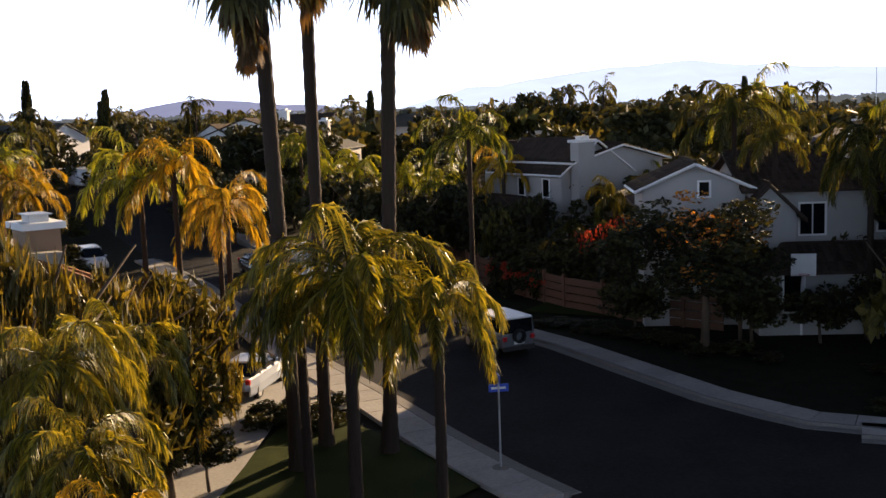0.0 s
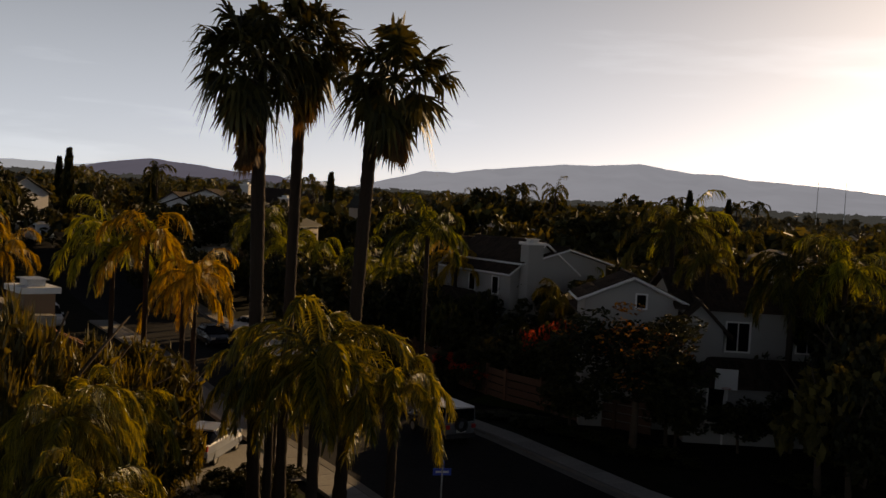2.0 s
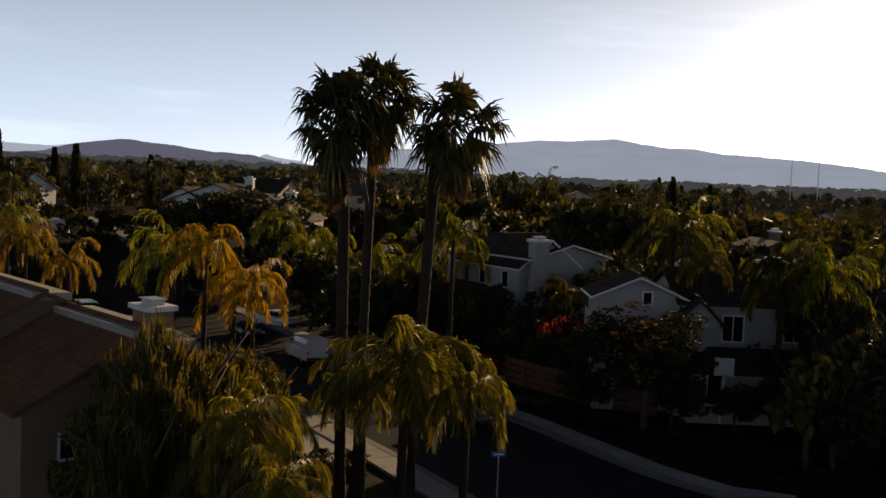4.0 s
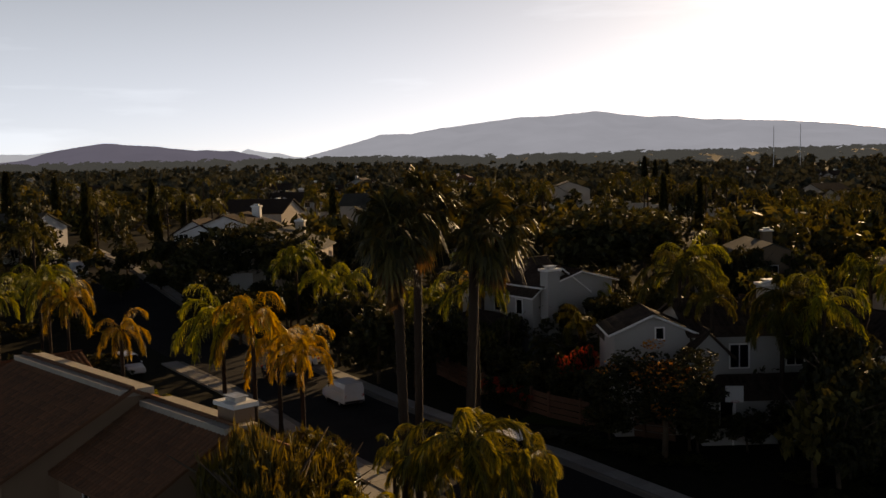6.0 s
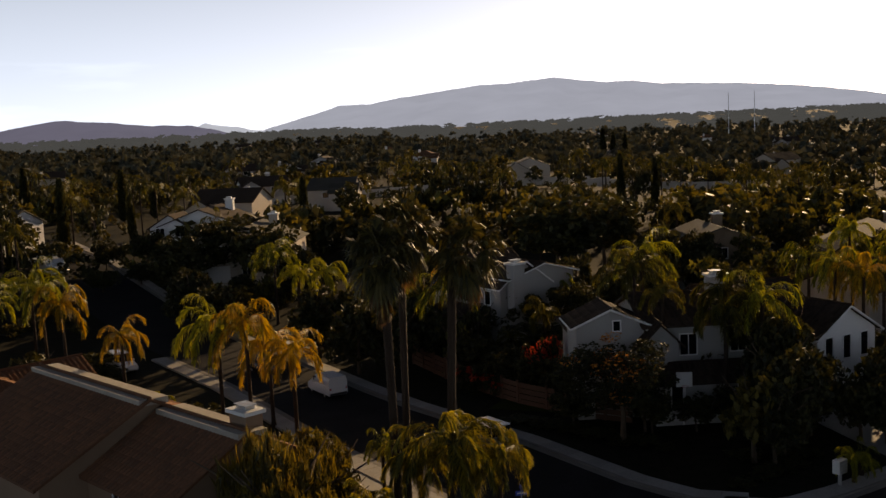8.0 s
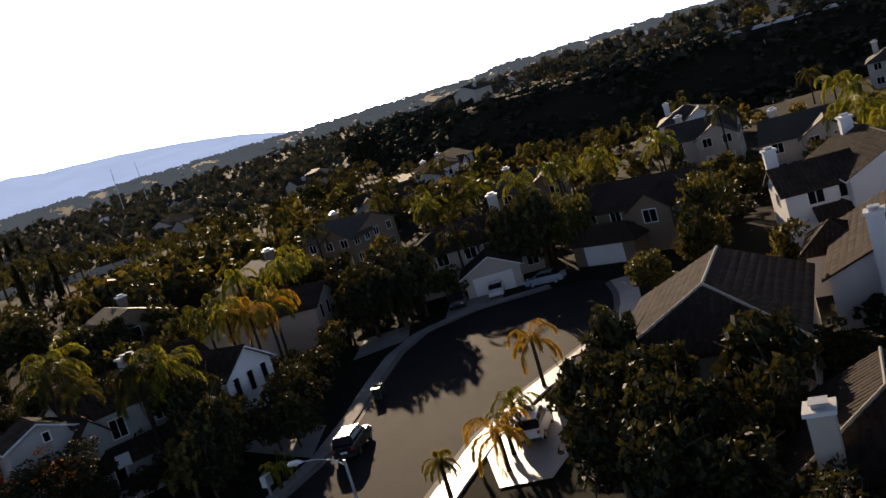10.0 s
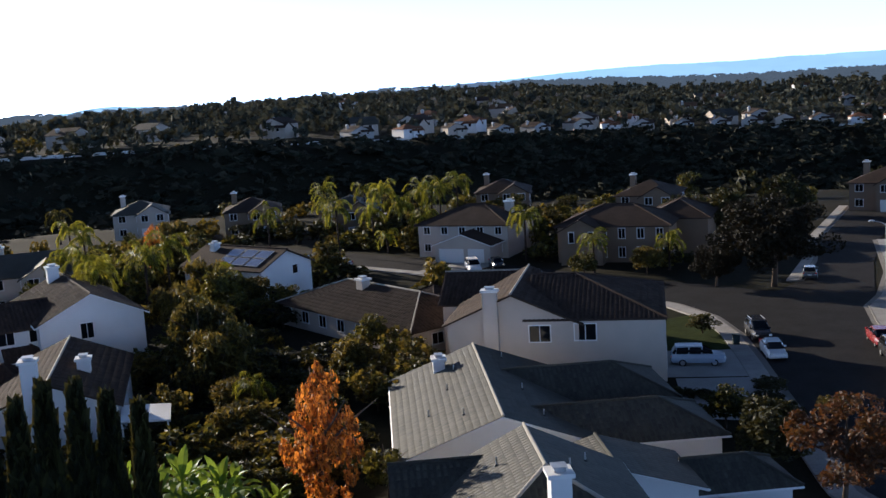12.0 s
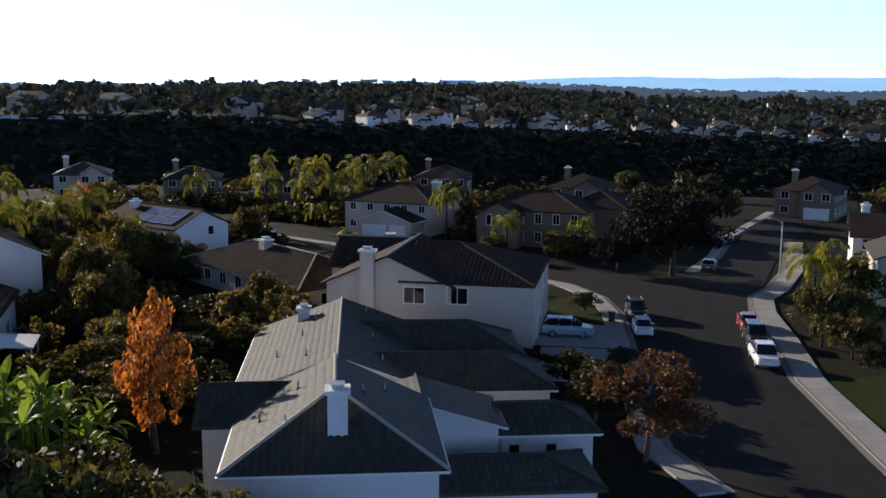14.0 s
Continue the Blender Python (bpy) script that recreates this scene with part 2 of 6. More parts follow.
# ---------- mesh building ----------
class MB:
    def __init__(self):
        self.v, self.f = [], []

    def poly(self, *pts):
        n = len(self.v)
        self.v += [tuple(p) for p in pts]
        self.f.append(tuple(range(n, n + len(pts))))
        return self

    def box(self, x0, y0, z0, x1, y1, z1):
        n = len(self.v)
        self.v += [(x0, y0, z0), (x1, y0, z0), (x1, y1, z0), (x0, y1, z0), (x0, y0, z1), (x1, y0, z1), (x1, y1, z1), (x0, y1, z1)]
        for q in ((3, 2, 1, 0), (4, 5, 6, 7), (0, 1, 5, 4), (1, 2, 6, 5), (2, 3, 7, 6), (3, 0, 4, 7)):
            self.f.append(tuple(n + k for k in q))
        return self

    def slab(self, pts, down):
        """A polygon with a thickness, going down."""
        n, k = len(self.v), len(pts)
        self.v += [tuple(p) for p in pts] + [(p[0], p[1], p[2] - down) for p in pts]
        self.f.append(tuple(range(n, n + k)))
        self.f.append(tuple(range(n + 2 * k - 1, n + k - 1, -1)))
        for i in range(k):
            j = (i + 1) % k
            self.f.append((n + i, n + k + i, n + k + j, n + j))
        return self

    def tube(self, pts, radii, sides=8, cap=True):
        n = len(self.v)
        pts = [Vector(p) for p in pts]
        for i, p in enumerate(pts):
            d = (pts[min(i + 1, len(pts) - 1)] - pts[max(i - 1, 0)]).normalized()
            a = d.cross(Vector((0.3, 0.9, 0.1))).normalized()
            b = d.cross(a)
            for s in range(sides):
                an = 2 * math.pi * s / sides
                self.v.append(tuple(p + (a * math.cos(an) + b * math.sin(an)) * radii[i]))
        for i in range(len(pts) - 1):
            for s in range(sides):
                s2 = (s + 1) % sides
                self.f.append((n + i * sides + s, n + i * sides + s2, n + (i + 1) * sides + s2, n + (i + 1) * sides + s))
        if cap:
            self.f.append(tuple(range(n + sides - 1, n - 1, -1)))
            e = n + (len(pts) - 1) * sides
            self.f.append(tuple(range(e, e + sides)))
        return self

    def mesh(self, name, mat, smooth=False):
        me = bpy.data.meshes.new(name)
        v, f = self.v, self.f
        if len(v) < 400:
            seen, v, to = {}, [], []
            for p in self.v:
                k = (round(p[0], 4), round(p[1], 4), round(p[2], 4))
                if k not in seen:
                    seen[k] = len(v)
                    v.append(p)
                to.append(seen[k])
            f = [tuple(dict.fromkeys(to[i] for i in q)) for q in self.f]
            f = [q for q in f if len(q) > 2]
        me.from_pydata(v, [], f)
        me.materials.append(mat)
        if smooth:
            me.polygons.foreach_set("use_smooth", [True] * len(me.polygons))
        me.update()
        return me


def part(name, mb, mat, parent=None, label="", m=None, smooth=False):
    me = mb if isinstance(mb, bpy.types.Mesh) else mb.mesh(name, mat, smooth)
    ob = new(name, me)
    if parent is not None:
        ob.parent = parent
    if m is not None:
        ob.matrix_basis = m
    if label:
        tagged(ob, label)
    return ob


def thing(name, m, label, category, group="", kind=""):
    ob = new(name)
    ob.empty_display_size = 0.3
    ob.matrix_basis = m
    return tagged(ob, label, category, group, kind)


def bulk_mesh(name, V, F, mat):
    """A mesh from arrays of places and of quads."""
    me = bpy.data.meshes.new(name)
    me.vertices.add(len(V))
    me.vertices.foreach_set("co", np.asarray(V, np.float32).ravel())
    me.loops.add(F.size)
    me.loops.foreach_set("vertex_index", np.asarray(F, np.int32).ravel())
    me.polygons.add(len(F))
    k = F.shape[1]
    me.polygons.foreach_set("loop_start", np.arange(len(F), dtype=np.int32) * k)
    me.polygons.foreach_set("loop_total", np.full(len(F), k, np.int32))
    me.materials.append(mat)
    me.update(calc_edges=True)
    return me


# ---------- the lie of the land ----------
def smooth_step(t):
    t = np.clip(t, 0, 1)
    return t * t * (3 - 2 * t)


RIM = [(470, -1500), (440, -300), (432, -20), (345, 60), (252, 136), (230, 185), (226, 235), (285, 345), (460, 575), (900, 1000)]
EDGE = [(235, -1500), (222, -300), (222, 60), (170, 115), (158, 150), (178, 215), (245, 345), (420, 600), (860, 1030)]


def _side(poly, x, y):
    """Signed distance to a line, positive on its right when walking along it."""
    best = np.full(np.shape(x), 1e9)
    sgn = np.ones(np.shape(x))
    for (x0, y0), (x1, y1) in zip(poly, poly[1:]):
        dx, dy = x1 - x0, y1 - y0
        t = np.clip(((x - x0) * dx + (y - y0) * dy) / (dx * dx + dy * dy), 0, 1)
        ex, ey = x - x0 - t * dx, y - y0 - t * dy
        d = np.hypot(ex, ey)
        near = d < best
        best = np.where(near, d, best)
        sgn = np.where(near, np.sign(dy * ex - dx * ey), sgn)
    return best * sgn


def land(x, y):
    x, y = np.asarray(x, float), np.asarray(y, float)
    z = 4.5 * smooth_step((y - 88) / 60) * (1 - smooth_step((x - 45) / 60))
    z = z + 2.2 * smooth_step((y - 62) / 12) * smooth_step((x - 3) / 8) * (1 - smooth_step((x - 26) / 10)) * (1 - smooth_step((y - 95) / 25))
    e, r = _side(EDGE, x, y), _side(RIM, x, y)
    top = np.interp(y, [-300, -160, -90, -20, 20, 60, 95, 136], [1.0, 1.5, 3.4, 5.0, 7.3, 10.0, 12.6, 14.0])
    top = top * (1 - 0.75 * smooth_step((y - 300) / 260)) + 7 * smooth_step((r - 40) / 460)
    in_c = (e > 0) & (r < 0)
    far = np.maximum(e, 0) / (np.maximum(e, 0) + np.maximum(-r, 0) + 1e-6)
    depth = -26 * smooth_step(far / 0.35) * np.clip((np.maximum(e, 0) + np.maximum(-r, 0) - 20) / 130, 0.05, 1)
    up = smooth_step((far - 0.40) / 0.60)
    c = z * (1 - smooth_step(far / 0.3)) + depth * (1 - up) + up * top
    rough_ = 1.6 * np.sin(x * 0.11 + 1.3 * np.sin(y * 0.05)) * np.sin(y * 0.09) * np.minimum(1, np.minimum(np.maximum(e, 0), np.maximum(-r, 0)) / 25)
    z = np.where(in_c, c + rough_, z)
    z = np.where(r >= 0, top, z)
    return z + 17 * smooth_step((np.hypot(x, y) - 420) / 2200)


def lz(x, y):
    return float(land(x, y))


def _axis(lo, hi, step, far_to):
    a = list(np.arange(lo, hi + 1, step))
    s, p = step, hi
    while p < far_to:
        s *= 1.25
        p += s
        a.append(p)
    s, p = step, lo
    while p > -far_to:
        s *= 1.25
        p -= s
        a.insert(0, p)
    return np.array(a)


gx, gy = _axis(-110, 520, 7, 4700), _axis(-140, 480, 7, 4700)
GX, GY = np.meshgrid(gx, gy)
GZ = land(GX, GY)
_i = np.arange(len(gx) * len(gy)).reshape(len(gy), len(gx))
_f = np.stack([_i[:-1, :-1], _i[:-1, 1:], _i[1:, 1:], _i[1:, :-1]], -1).reshape(-1, 4)
ground = new("ground", bulk_mesh("ground", np.stack([GX, GY, GZ], -1).reshape(-1, 3), _f, M_GROUND))
tagged(ground, "dry suburban ground falling into a brushy canyon", "ground", kind="structure")


def strip(name, left, right, mat, lift, label, category, step=3.0):
    """A draped surface between two lines of points."""
    mb = MB()

    def dense(line, n):
        p = np.array(line, float)
        s = np.r_[0, np.cumsum(np.hypot(*np.diff(p, axis=0).T))]
        t = np.linspace(0, s[-1], n)
        return np.stack([np.interp(t, s, p[:, 0]), np.interp(t, s, p[:, 1])], 1)

    n = max(4, int(np.hypot(*np.diff(np.array(left, float), axis=0).T).sum() / step))
    A, B = dense(left, n), dense(right, n)
    w = max(2, int(np.hypot(*(A[0] - B[0])) / 3))
    idx = []
    for i in range(n):
        row = []
        for k in range(w + 1):
            p = A[i] + (B[i] - A[i]) * k / w
            mb.v.append((p[0], p[1], lz(p[0], p[1]) + lift))
            row.append(len(mb.v) - 1)
        idx.append(row)
    for i in range(n - 1):
        for k in range(w):
            mb.f.append((idx[i][k], idx[i][k + 1], idx[i + 1][k + 1], idx[i + 1][k]))
    ob = part(name, mb, mat)
    return tagged(ob, label, category, kind="structure")

# ---------- plants ----------
rng = random.Random(7)


def _leaflet(mb, p, d, up, length, width, droop):
    """A blade that bends down: a quad and a tip."""
    s = d.cross(up)
    if s.length < 1e-4:
        s = Vector((1, 0, 0))
    s = s.normalized() * width / 2
    q = p + d * length * 0.55 + Vector((0, 0, -droop * length * 0.2))
    e = p + d * length * 0.9 + Vector((0, 0, -droop * length * 0.75))
    n = len(mb.v)
    mb.v += [tuple(p - s * 0.5), tuple(p + s * 0.5), tuple(q + s), tuple(q - s), tuple(e)]
    mb.f += [(n, n + 1, n + 2, n + 3), (n + 3, n + 2, n + 4)]


def feather_crown(seed, fronds=12, length=3.0, pairs=50, low=5, width=0.06, tuft=0.19, weep=1.0):
    """The crown of a queen palm: plumes that rise, arch over and hang, each a dense fringe of leaflets round its rib."""
    r = random.Random(seed)
    mb = MB()
    for k in range(fronds):
        az = 2 * math.pi * (k * 0.381966 + r.uniform(-0.06, 0.06))
        el = radians(78 - (78 - low) * ((k + 0.5) / fronds) ** 0.8 + r.uniform(-8, 8))
        L = length * r.uniform(0.82, 1.12)
        arch = r.uniform(0.8, 1.2) * weep
        p, d = Vector((0, 0, 0)), Vector((math.cos(az) * math.cos(el), math.sin(az) * math.cos(el), math.sin(el)))
        twist = r.uniform(-0.07, 0.07)
        pts, ds = [p.copy()], [d.copy()]
        seg = 12
        for i in range(seg):
            d = (d + Vector((-math.sin(az) * twist, math.cos(az) * twist, (-0.03 - 0.036 * i) * arch))).normalized()
            p = p + d * (L / seg)
            pts.append(p.copy())
            ds.append(d.copy())
        mb.tube(pts, [0.038 * (1 - 0.85 * i / seg) + 0.006 for i in range(seg + 1)], 3, False)
        side0 = Vector((-math.sin(az), math.cos(az), 0))
        for j in range(pairs):
            t = (0.14 + 0.86 * (j + r.random()) / pairs) * seg
            i = min(int(t), seg - 1)
            q = pts[i].lerp(pts[i + 1], t - i)
            dd = ds[i].lerp(ds[i + 1], t - i).normalized()
            ll = L * tuft * (0.45 + 0.6 * math.sin(math.pi * (0.14 + 0.74 * t / seg)))
            top = side0.cross(dd)
            for sg in (-1, 1):
                out = r.gauss(0.0, 0.38)
                sd = (side0 * sg * math.cos(out) * 0.8 + top * math.sin(out) + dd * r.uniform(0.35, 0.9) + Vector((0, 0, r.uniform(-0.7, 0.0)))).normalized()
                _leaflet(mb, q, sd, dd, ll * r.uniform(0.8, 1.15), width * r.uniform(0.7, 1.2), r.uniform(0.7, 1.3))
    return mb


def fan_crown(seed, leaves=42, dead=20, blades=17):
    """The shaggy crown of a fan palm: fans on long stalks with drooping split tips, and a skirt of dead leaves."""
    r = random.Random(seed)
    mb, sk = MB(), MB()
    for k in range(leaves + dead):
        alive = k < leaves
        az = 2 * math.pi * (k * 0.381966 + r.uniform(-0.07, 0.07))
        el = radians(84 - 150 * ((k + 0.5) / leaves) ** 0.9 + r.uniform(-13, 13)) if alive else radians(r.uniform(-86, -52))
        d = Vector((math.cos(az) * math.cos(el), math.sin(az) * math.cos(el), math.sin(el)))
        base = Vector((0, 0, 0.1)) if alive else Vector((0, 0, -0.1 - 0.9 * r.random()))
        pl = r.uniform(0.55, 1.2) if alive else r.uniform(0.2, 0.6)
        hub = base + d * pl + Vector((0, 0, -0.1))
        m = mb if alive else sk
        m.tube([base, base.lerp(hub, 0.5) + Vector((0, 0, 0.05)), hub], [0.03, 0.022, 0.016], 3, False)
        side = d.cross(Vector((0, 0, 1)))
        side = side.normalized() if side.length > 0.05 else Vector((1, 0, 0))
        side = (side + Vector((0, 0, r.uniform(-0.5, 0.5)))).normalized()
        nrm = side.cross(d)
        R = r.uniform(0.85, 1.2) * (1 if alive else 0.62)
        spread = r.uniform(80, 120) if alive else 60
        for b in range(blades):
            a = radians(-spread + 2 * spread * b / (blades - 1))
            v = (d * math.cos(a) + side * math.sin(a) + nrm * 0.15 * math.cos(2 * a)).normalized()
            _leaflet(m, hub, v, nrm, R * (1 - 0.25 * abs(a) / 2) * r.uniform(0.8, 1.12), 0.115, r.uniform(0.2, 1.3) if alive else 0.9)
    return mb, sk


def leaf_cloud(seed, clumps=26, per=90, size=0.30, spread=(1, 1, 0.8), clump_r=0.36, hang=0.0, low_cut=-0.7):
    """A crown of radius about one: many leaves on lumpy clumps, with gaps. Gives places and quads."""
    r = np.random.RandomState(seed)
    C = []
    while len(C) < clumps:
        p = r.normal(size=3)
        p = p / np.linalg.norm(p) * r.uniform(0.15, 0.92) ** 0.55
        if p[2] > low_cut:
            C.append(p * spread)
    C = np.array(C)
    n = clumps * per
    cr = np.repeat(clump_r * r.uniform(0.45, 1.1, clumps), per)[:, None] * np.array([1, 1, 0.8])
    d = r.normal(size=(n, 3))
    d /= np.linalg.norm(d, axis=1, keepdims=True)
    P = np.repeat(C, per, 0) + d * cr * r.uniform(0.55, 1.05, (n, 1)) ** 0.5
    u = r.normal(size=(n, 3)) + d * 0.2
    u[:, 2] -= hang
    u /= np.linalg.norm(u, axis=1, keepdims=True)
    v = np.cross(u, r.normal(size=(n, 3)))
    v /= np.linalg.norm(v, axis=1, keepdims=True) + 1e-9
    s = (size * r.uniform(0.6, 1.3, (n, 1))) / 2
    ln, wd = u * s * (1.25 + hang), v * s * (0.75 / (1 + 0.6 * hang))
    V = np.stack([P - ln, P + wd * 0.9 - ln * 0.1, P + ln, P - wd * 0.9 - ln * 0.1], 1).reshape(-1, 3)
    return V, np.arange(4 * n).reshape(n, 4)


def cone_cloud(seed, n=1500, size=0.075, slim=0.085):
    """A cypress of height one."""
    r = np.random.RandomState(seed)
    t = r.uniform(0.03, 1, n) ** 0.8
    rad = slim * np.minimum(1, t * 7) * (1 - t) ** 0.55 * r.uniform(0.55, 1.1, n)
    a = r.uniform(0, 2 * np.pi, n)
    P = np.stack([rad * np.cos(a), rad * np.sin(a), t], 1)
    u = np.stack([np.cos(a) * 0.5, np.sin(a) * 0.5, np.ones(n)], 1) + r.normal(size=(n, 3)) * 0.25
    u /= np.linalg.norm(u, axis=1, keepdims=True)
    v = np.cross(u, r.normal(size=(n, 3)))
    v /= np.linalg.norm(v, axis=1, keepdims=True)
    s = size * r.uniform(0.6, 1.3, (n, 1)) / 2
    V = np.stack([P - u * s * 1.6, P + v * s, P + u * s * 1.6, P - v * s], 1).reshape(-1, 3)
    return V, np.arange(4 * n).reshape(n, 4)


QUEEN = [feather_crown(k + 1, 12 + k % 3, 3.2, 46, 0, 0.08).mesh("palm_crown", M_FROND) for k in range(4)]
QUEEN_Y = [feather_crown(k + 11, 11, 3.2, 60, -10, 0.07, 0.18, 1.15).mesh("palm_crown", M_FROND_Y) for k in range(3)]
# these two sets of crowns wear the darkened frond colour
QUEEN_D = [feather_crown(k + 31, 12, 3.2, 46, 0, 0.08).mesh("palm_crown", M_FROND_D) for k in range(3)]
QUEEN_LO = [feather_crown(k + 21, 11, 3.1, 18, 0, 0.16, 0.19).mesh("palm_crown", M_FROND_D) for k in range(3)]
HERO = [feather_crown(k + 31, 20, 3.4, 84, -12, 0.055, 0.165, 1.1).mesh("palm_crown", M_FROND_H) for k in range(3)]
_fans = [fan_crown(k + 41) for k in range(3)]
FAN = [(a.mesh("fan_crown", M_FAN), b.mesh("dead_skirt", M_DEAD)) for a, b in _fans]


def _trunk_unit(rings=14, r0=1.0, r1=0.8, flare=1.5):
    mb = MB()
    pts, rad = [], []
    for i in range(rings * 2 + 1):
        t = i / (rings * 2)
        pts.append((0.0, 0.0, t))
        rad.append((r0 + (r1 - r0) * t) * (1.06 if i % 2 else 0.95) * (1 + (flare - 1) * max(0, 1 - t * 9)))
    return mb.tube(pts, rad, 9)


TRUNK = _trunk_unit().mesh("palm_trunk", M_PALMTRUNK, True)
TRUNK_TALL = _trunk_unit(30, 1.0, 1.02, 1.5).mesh("palm_trunk", M_PALMTRUNK, True)


def _limb_unit(seed, limbs=5):
    r = random.Random(seed)
    mb = MB()
    mb.tube([(0, 0, 0), (0.02, 0.01, 0.3), (0.0, 0.03, 0.62)], [0.030, 0.022, 0.018], 8)
    for k in range(limbs):
        a = 2 * math.pi * k / limbs + r.uniform(-0.3, 0.3)
        o = r.uniform(0.25, 0.42)
        z0 = r.uniform(0.4, 0.6)
        mb.tube([(0, 0.02, z0), (math.cos(a) * o * 0.5, math.sin(a) * o * 0.5, z0 + 0.16), (math.cos(a) * o, math.sin(a) * o, z0 + r.uniform(0.25, 0.4))], [0.013, 0.008, 0.003], 6)
    return mb


LIMB_MESHES = [_limb_unit(k).mesh("tree_trunk", M_BARK, True) for k in range(3)]


def palm(x, y, top, size=1.0, kind="queen", v=0, lean=(0, 0), r=0.16, label="", group="palm trees of the gardens", z=None):
    """A feather palm whose crown sits at the height top above the ground."""
    z = lz(x, y) if z is None else z
    t = thing("palm_tree", pose(x, y, z - 0.05, 0, 0, rng.uniform(0, 360)), label or "queen palm with arching green fronds in a garden", "palm tree", group)
    inv = t.matrix_basis.inverted().to_3x3()
    lv = inv @ Vector((lean[0], lean[1], 0))
    sh = Matrix(((r, 0, lv.x, 0), (0, r, lv.y, 0), (0, 0, top, 0), (0, 0, 0, 1)))
    part("trunk", TRUNK if top < 12 else TRUNK_TALL, None, t, m=sh)
    at = Matrix.Translation((lv.x, lv.y, top)) @ Matrix.Scale(size, 4)
    if kind == "fan":
        c = part("crown", FAN[v % 3][0], None, t, m=at)
        part("dead_skirt", FAN[v % 3][1], None, t, "hanging dry brown leaves", m=at)
        if v == 0:
            part("dead_tuft", FAN[1][1], None, t, "ball of dry leaves left on the trunk", m=Matrix.Translation((lv.x * 0.86, lv.y * 0.86, top * 0.885)) @ Matrix.Diagonal((0.95, 0.95, 0.72, 1)))
    else:
        src = {"queen": QUEEN, "yellow": QUEEN_Y, "lo": QUEEN_LO, "hero": HERO, "shade": QUEEN_D}[kind]
        c = part("crown", src[v % len(src)], None, t, m=at)
    return t


CLOUDS = {}


def cloud(kind, v=0):
    key = (kind, v)
    if key not in CLOUDS:
        o = dict(
            dense=(dict(clumps=50, per=58, size=0.14, clump_r=0.29), M_LEAF_D),
            green=(dict(clumps=46, per=60, size=0.133, clump_r=0.29), M_LEAF),
            olive=(dict(clumps=46, per=60, size=0.138, clump_r=0.28, hang=0.9), M_LEAF_O),
            fine=(dict(clumps=70, per=190, size=0.06, clump_r=0.27), M_LEAF_D),
            dusky=(dict(clumps=80, per=190, size=0.06, clump_r=0.25), M_LEAF_E),
            feathery=(dict(clumps=44, per=95, size=0.15, clump_r=0.26, hang=1.6), M_LEAF_F),
            autumn=(dict(clumps=90, per=46, size=0.085, clump_r=0.2, spread=(0.95, 0.95, 1.05)), M_LEAF_A),
            russet=(dict(clumps=40, per=150, size=0.08, clump_r=0.28), M_LEAF_R),
            hedge=(dict(clumps=24, per=32, size=0.205, clump_r=0.37, spread=(1, 1, 0.75)), M_LEAF_D),
            lo=(dict(clumps=22, per=28, size=0.22, clump_r=0.34), M_LEAF_D),
            lo_green=(dict(clumps=22, per=28, size=0.22, clump_r=0.34), M_LEAF),
            lo_olive=(dict(clumps=22, per=28, size=0.22, clump_r=0.34), M_LEAF_O),
        )[kind]
        V, F = leaf_cloud(100 + v * 7 + len(kind), **o[0])
        if kind == "autumn":
            V[:, :2] *= (1.1 - 0.27 * (V[:, 2:] + 1))
        CLOUDS[key] = bulk_mesh("crown", V, F, o[1])
    return CLOUDS[key]


def tree(x, y, height, radius, kind="green", v=0, label="leafy green garden tree", group="", z=None, flat=0.85, name="tree", low=None):
    """A broad-leaved tree: trunk, limbs and a crown."""
    z = lz(x, y) if z is None else z
    t = thing(name, pose(x, y, z - 0.05, 0, 0, rng.uniform(0, 360)), label, "tree", group)
    part("trunk", LIMB_MESHES[v % 3], None, t, m=Matrix.Diagonal((max(height, radius * 2) * 0.9, max(height, radius * 2) * 0.9, height * 0.95, 1)))
    ch = radius * flat
    if low is not None:
        ch = (height - low) / 2
    part("crown", cloud(kind, v % 3), None, t, m=Matrix.Translation((0, 0, height - ch)) @ Matrix.Diagonal((radius, radius, ch, 1)))
    return t


def shrub(x, y, height, radius, kind="hedge", v=0, label="rounded green shrub", group="garden shrubs", mat=None):
    ob = new("shrub", cloud(kind, v % 3))
    ob.matrix_basis = pose(x, y, lz(x, y) + height * 0.42, 0, 0, rng.uniform(0, 360)) @ Matrix.Diagonal((radius, radius, height * 0.58, 1))
    return tagged(ob, label, "shrub", group)


_V, _F = cone_cloud(5)
CYP = bulk_mesh("cypress_crown", _V, _F, M_LEAF_D)


def cypress(x, y, height, slim=1.0):
    t = thing("cypress_tree", pose(x, y, lz(x, y) - 0.05, 0, 0, rng.uniform(0, 360)), "tall narrow dark green cypress", "tree", "cypresses")
    part("trunk", MB().tube([(0, 0, 0), (0, 0, 0.4 * height)], [0.12, 0.06], 6), M_BARK, t)
    part("crown", CYP, None, t, m=Matrix.Diagonal((height * slim, height * slim, height, 1)))
    return t


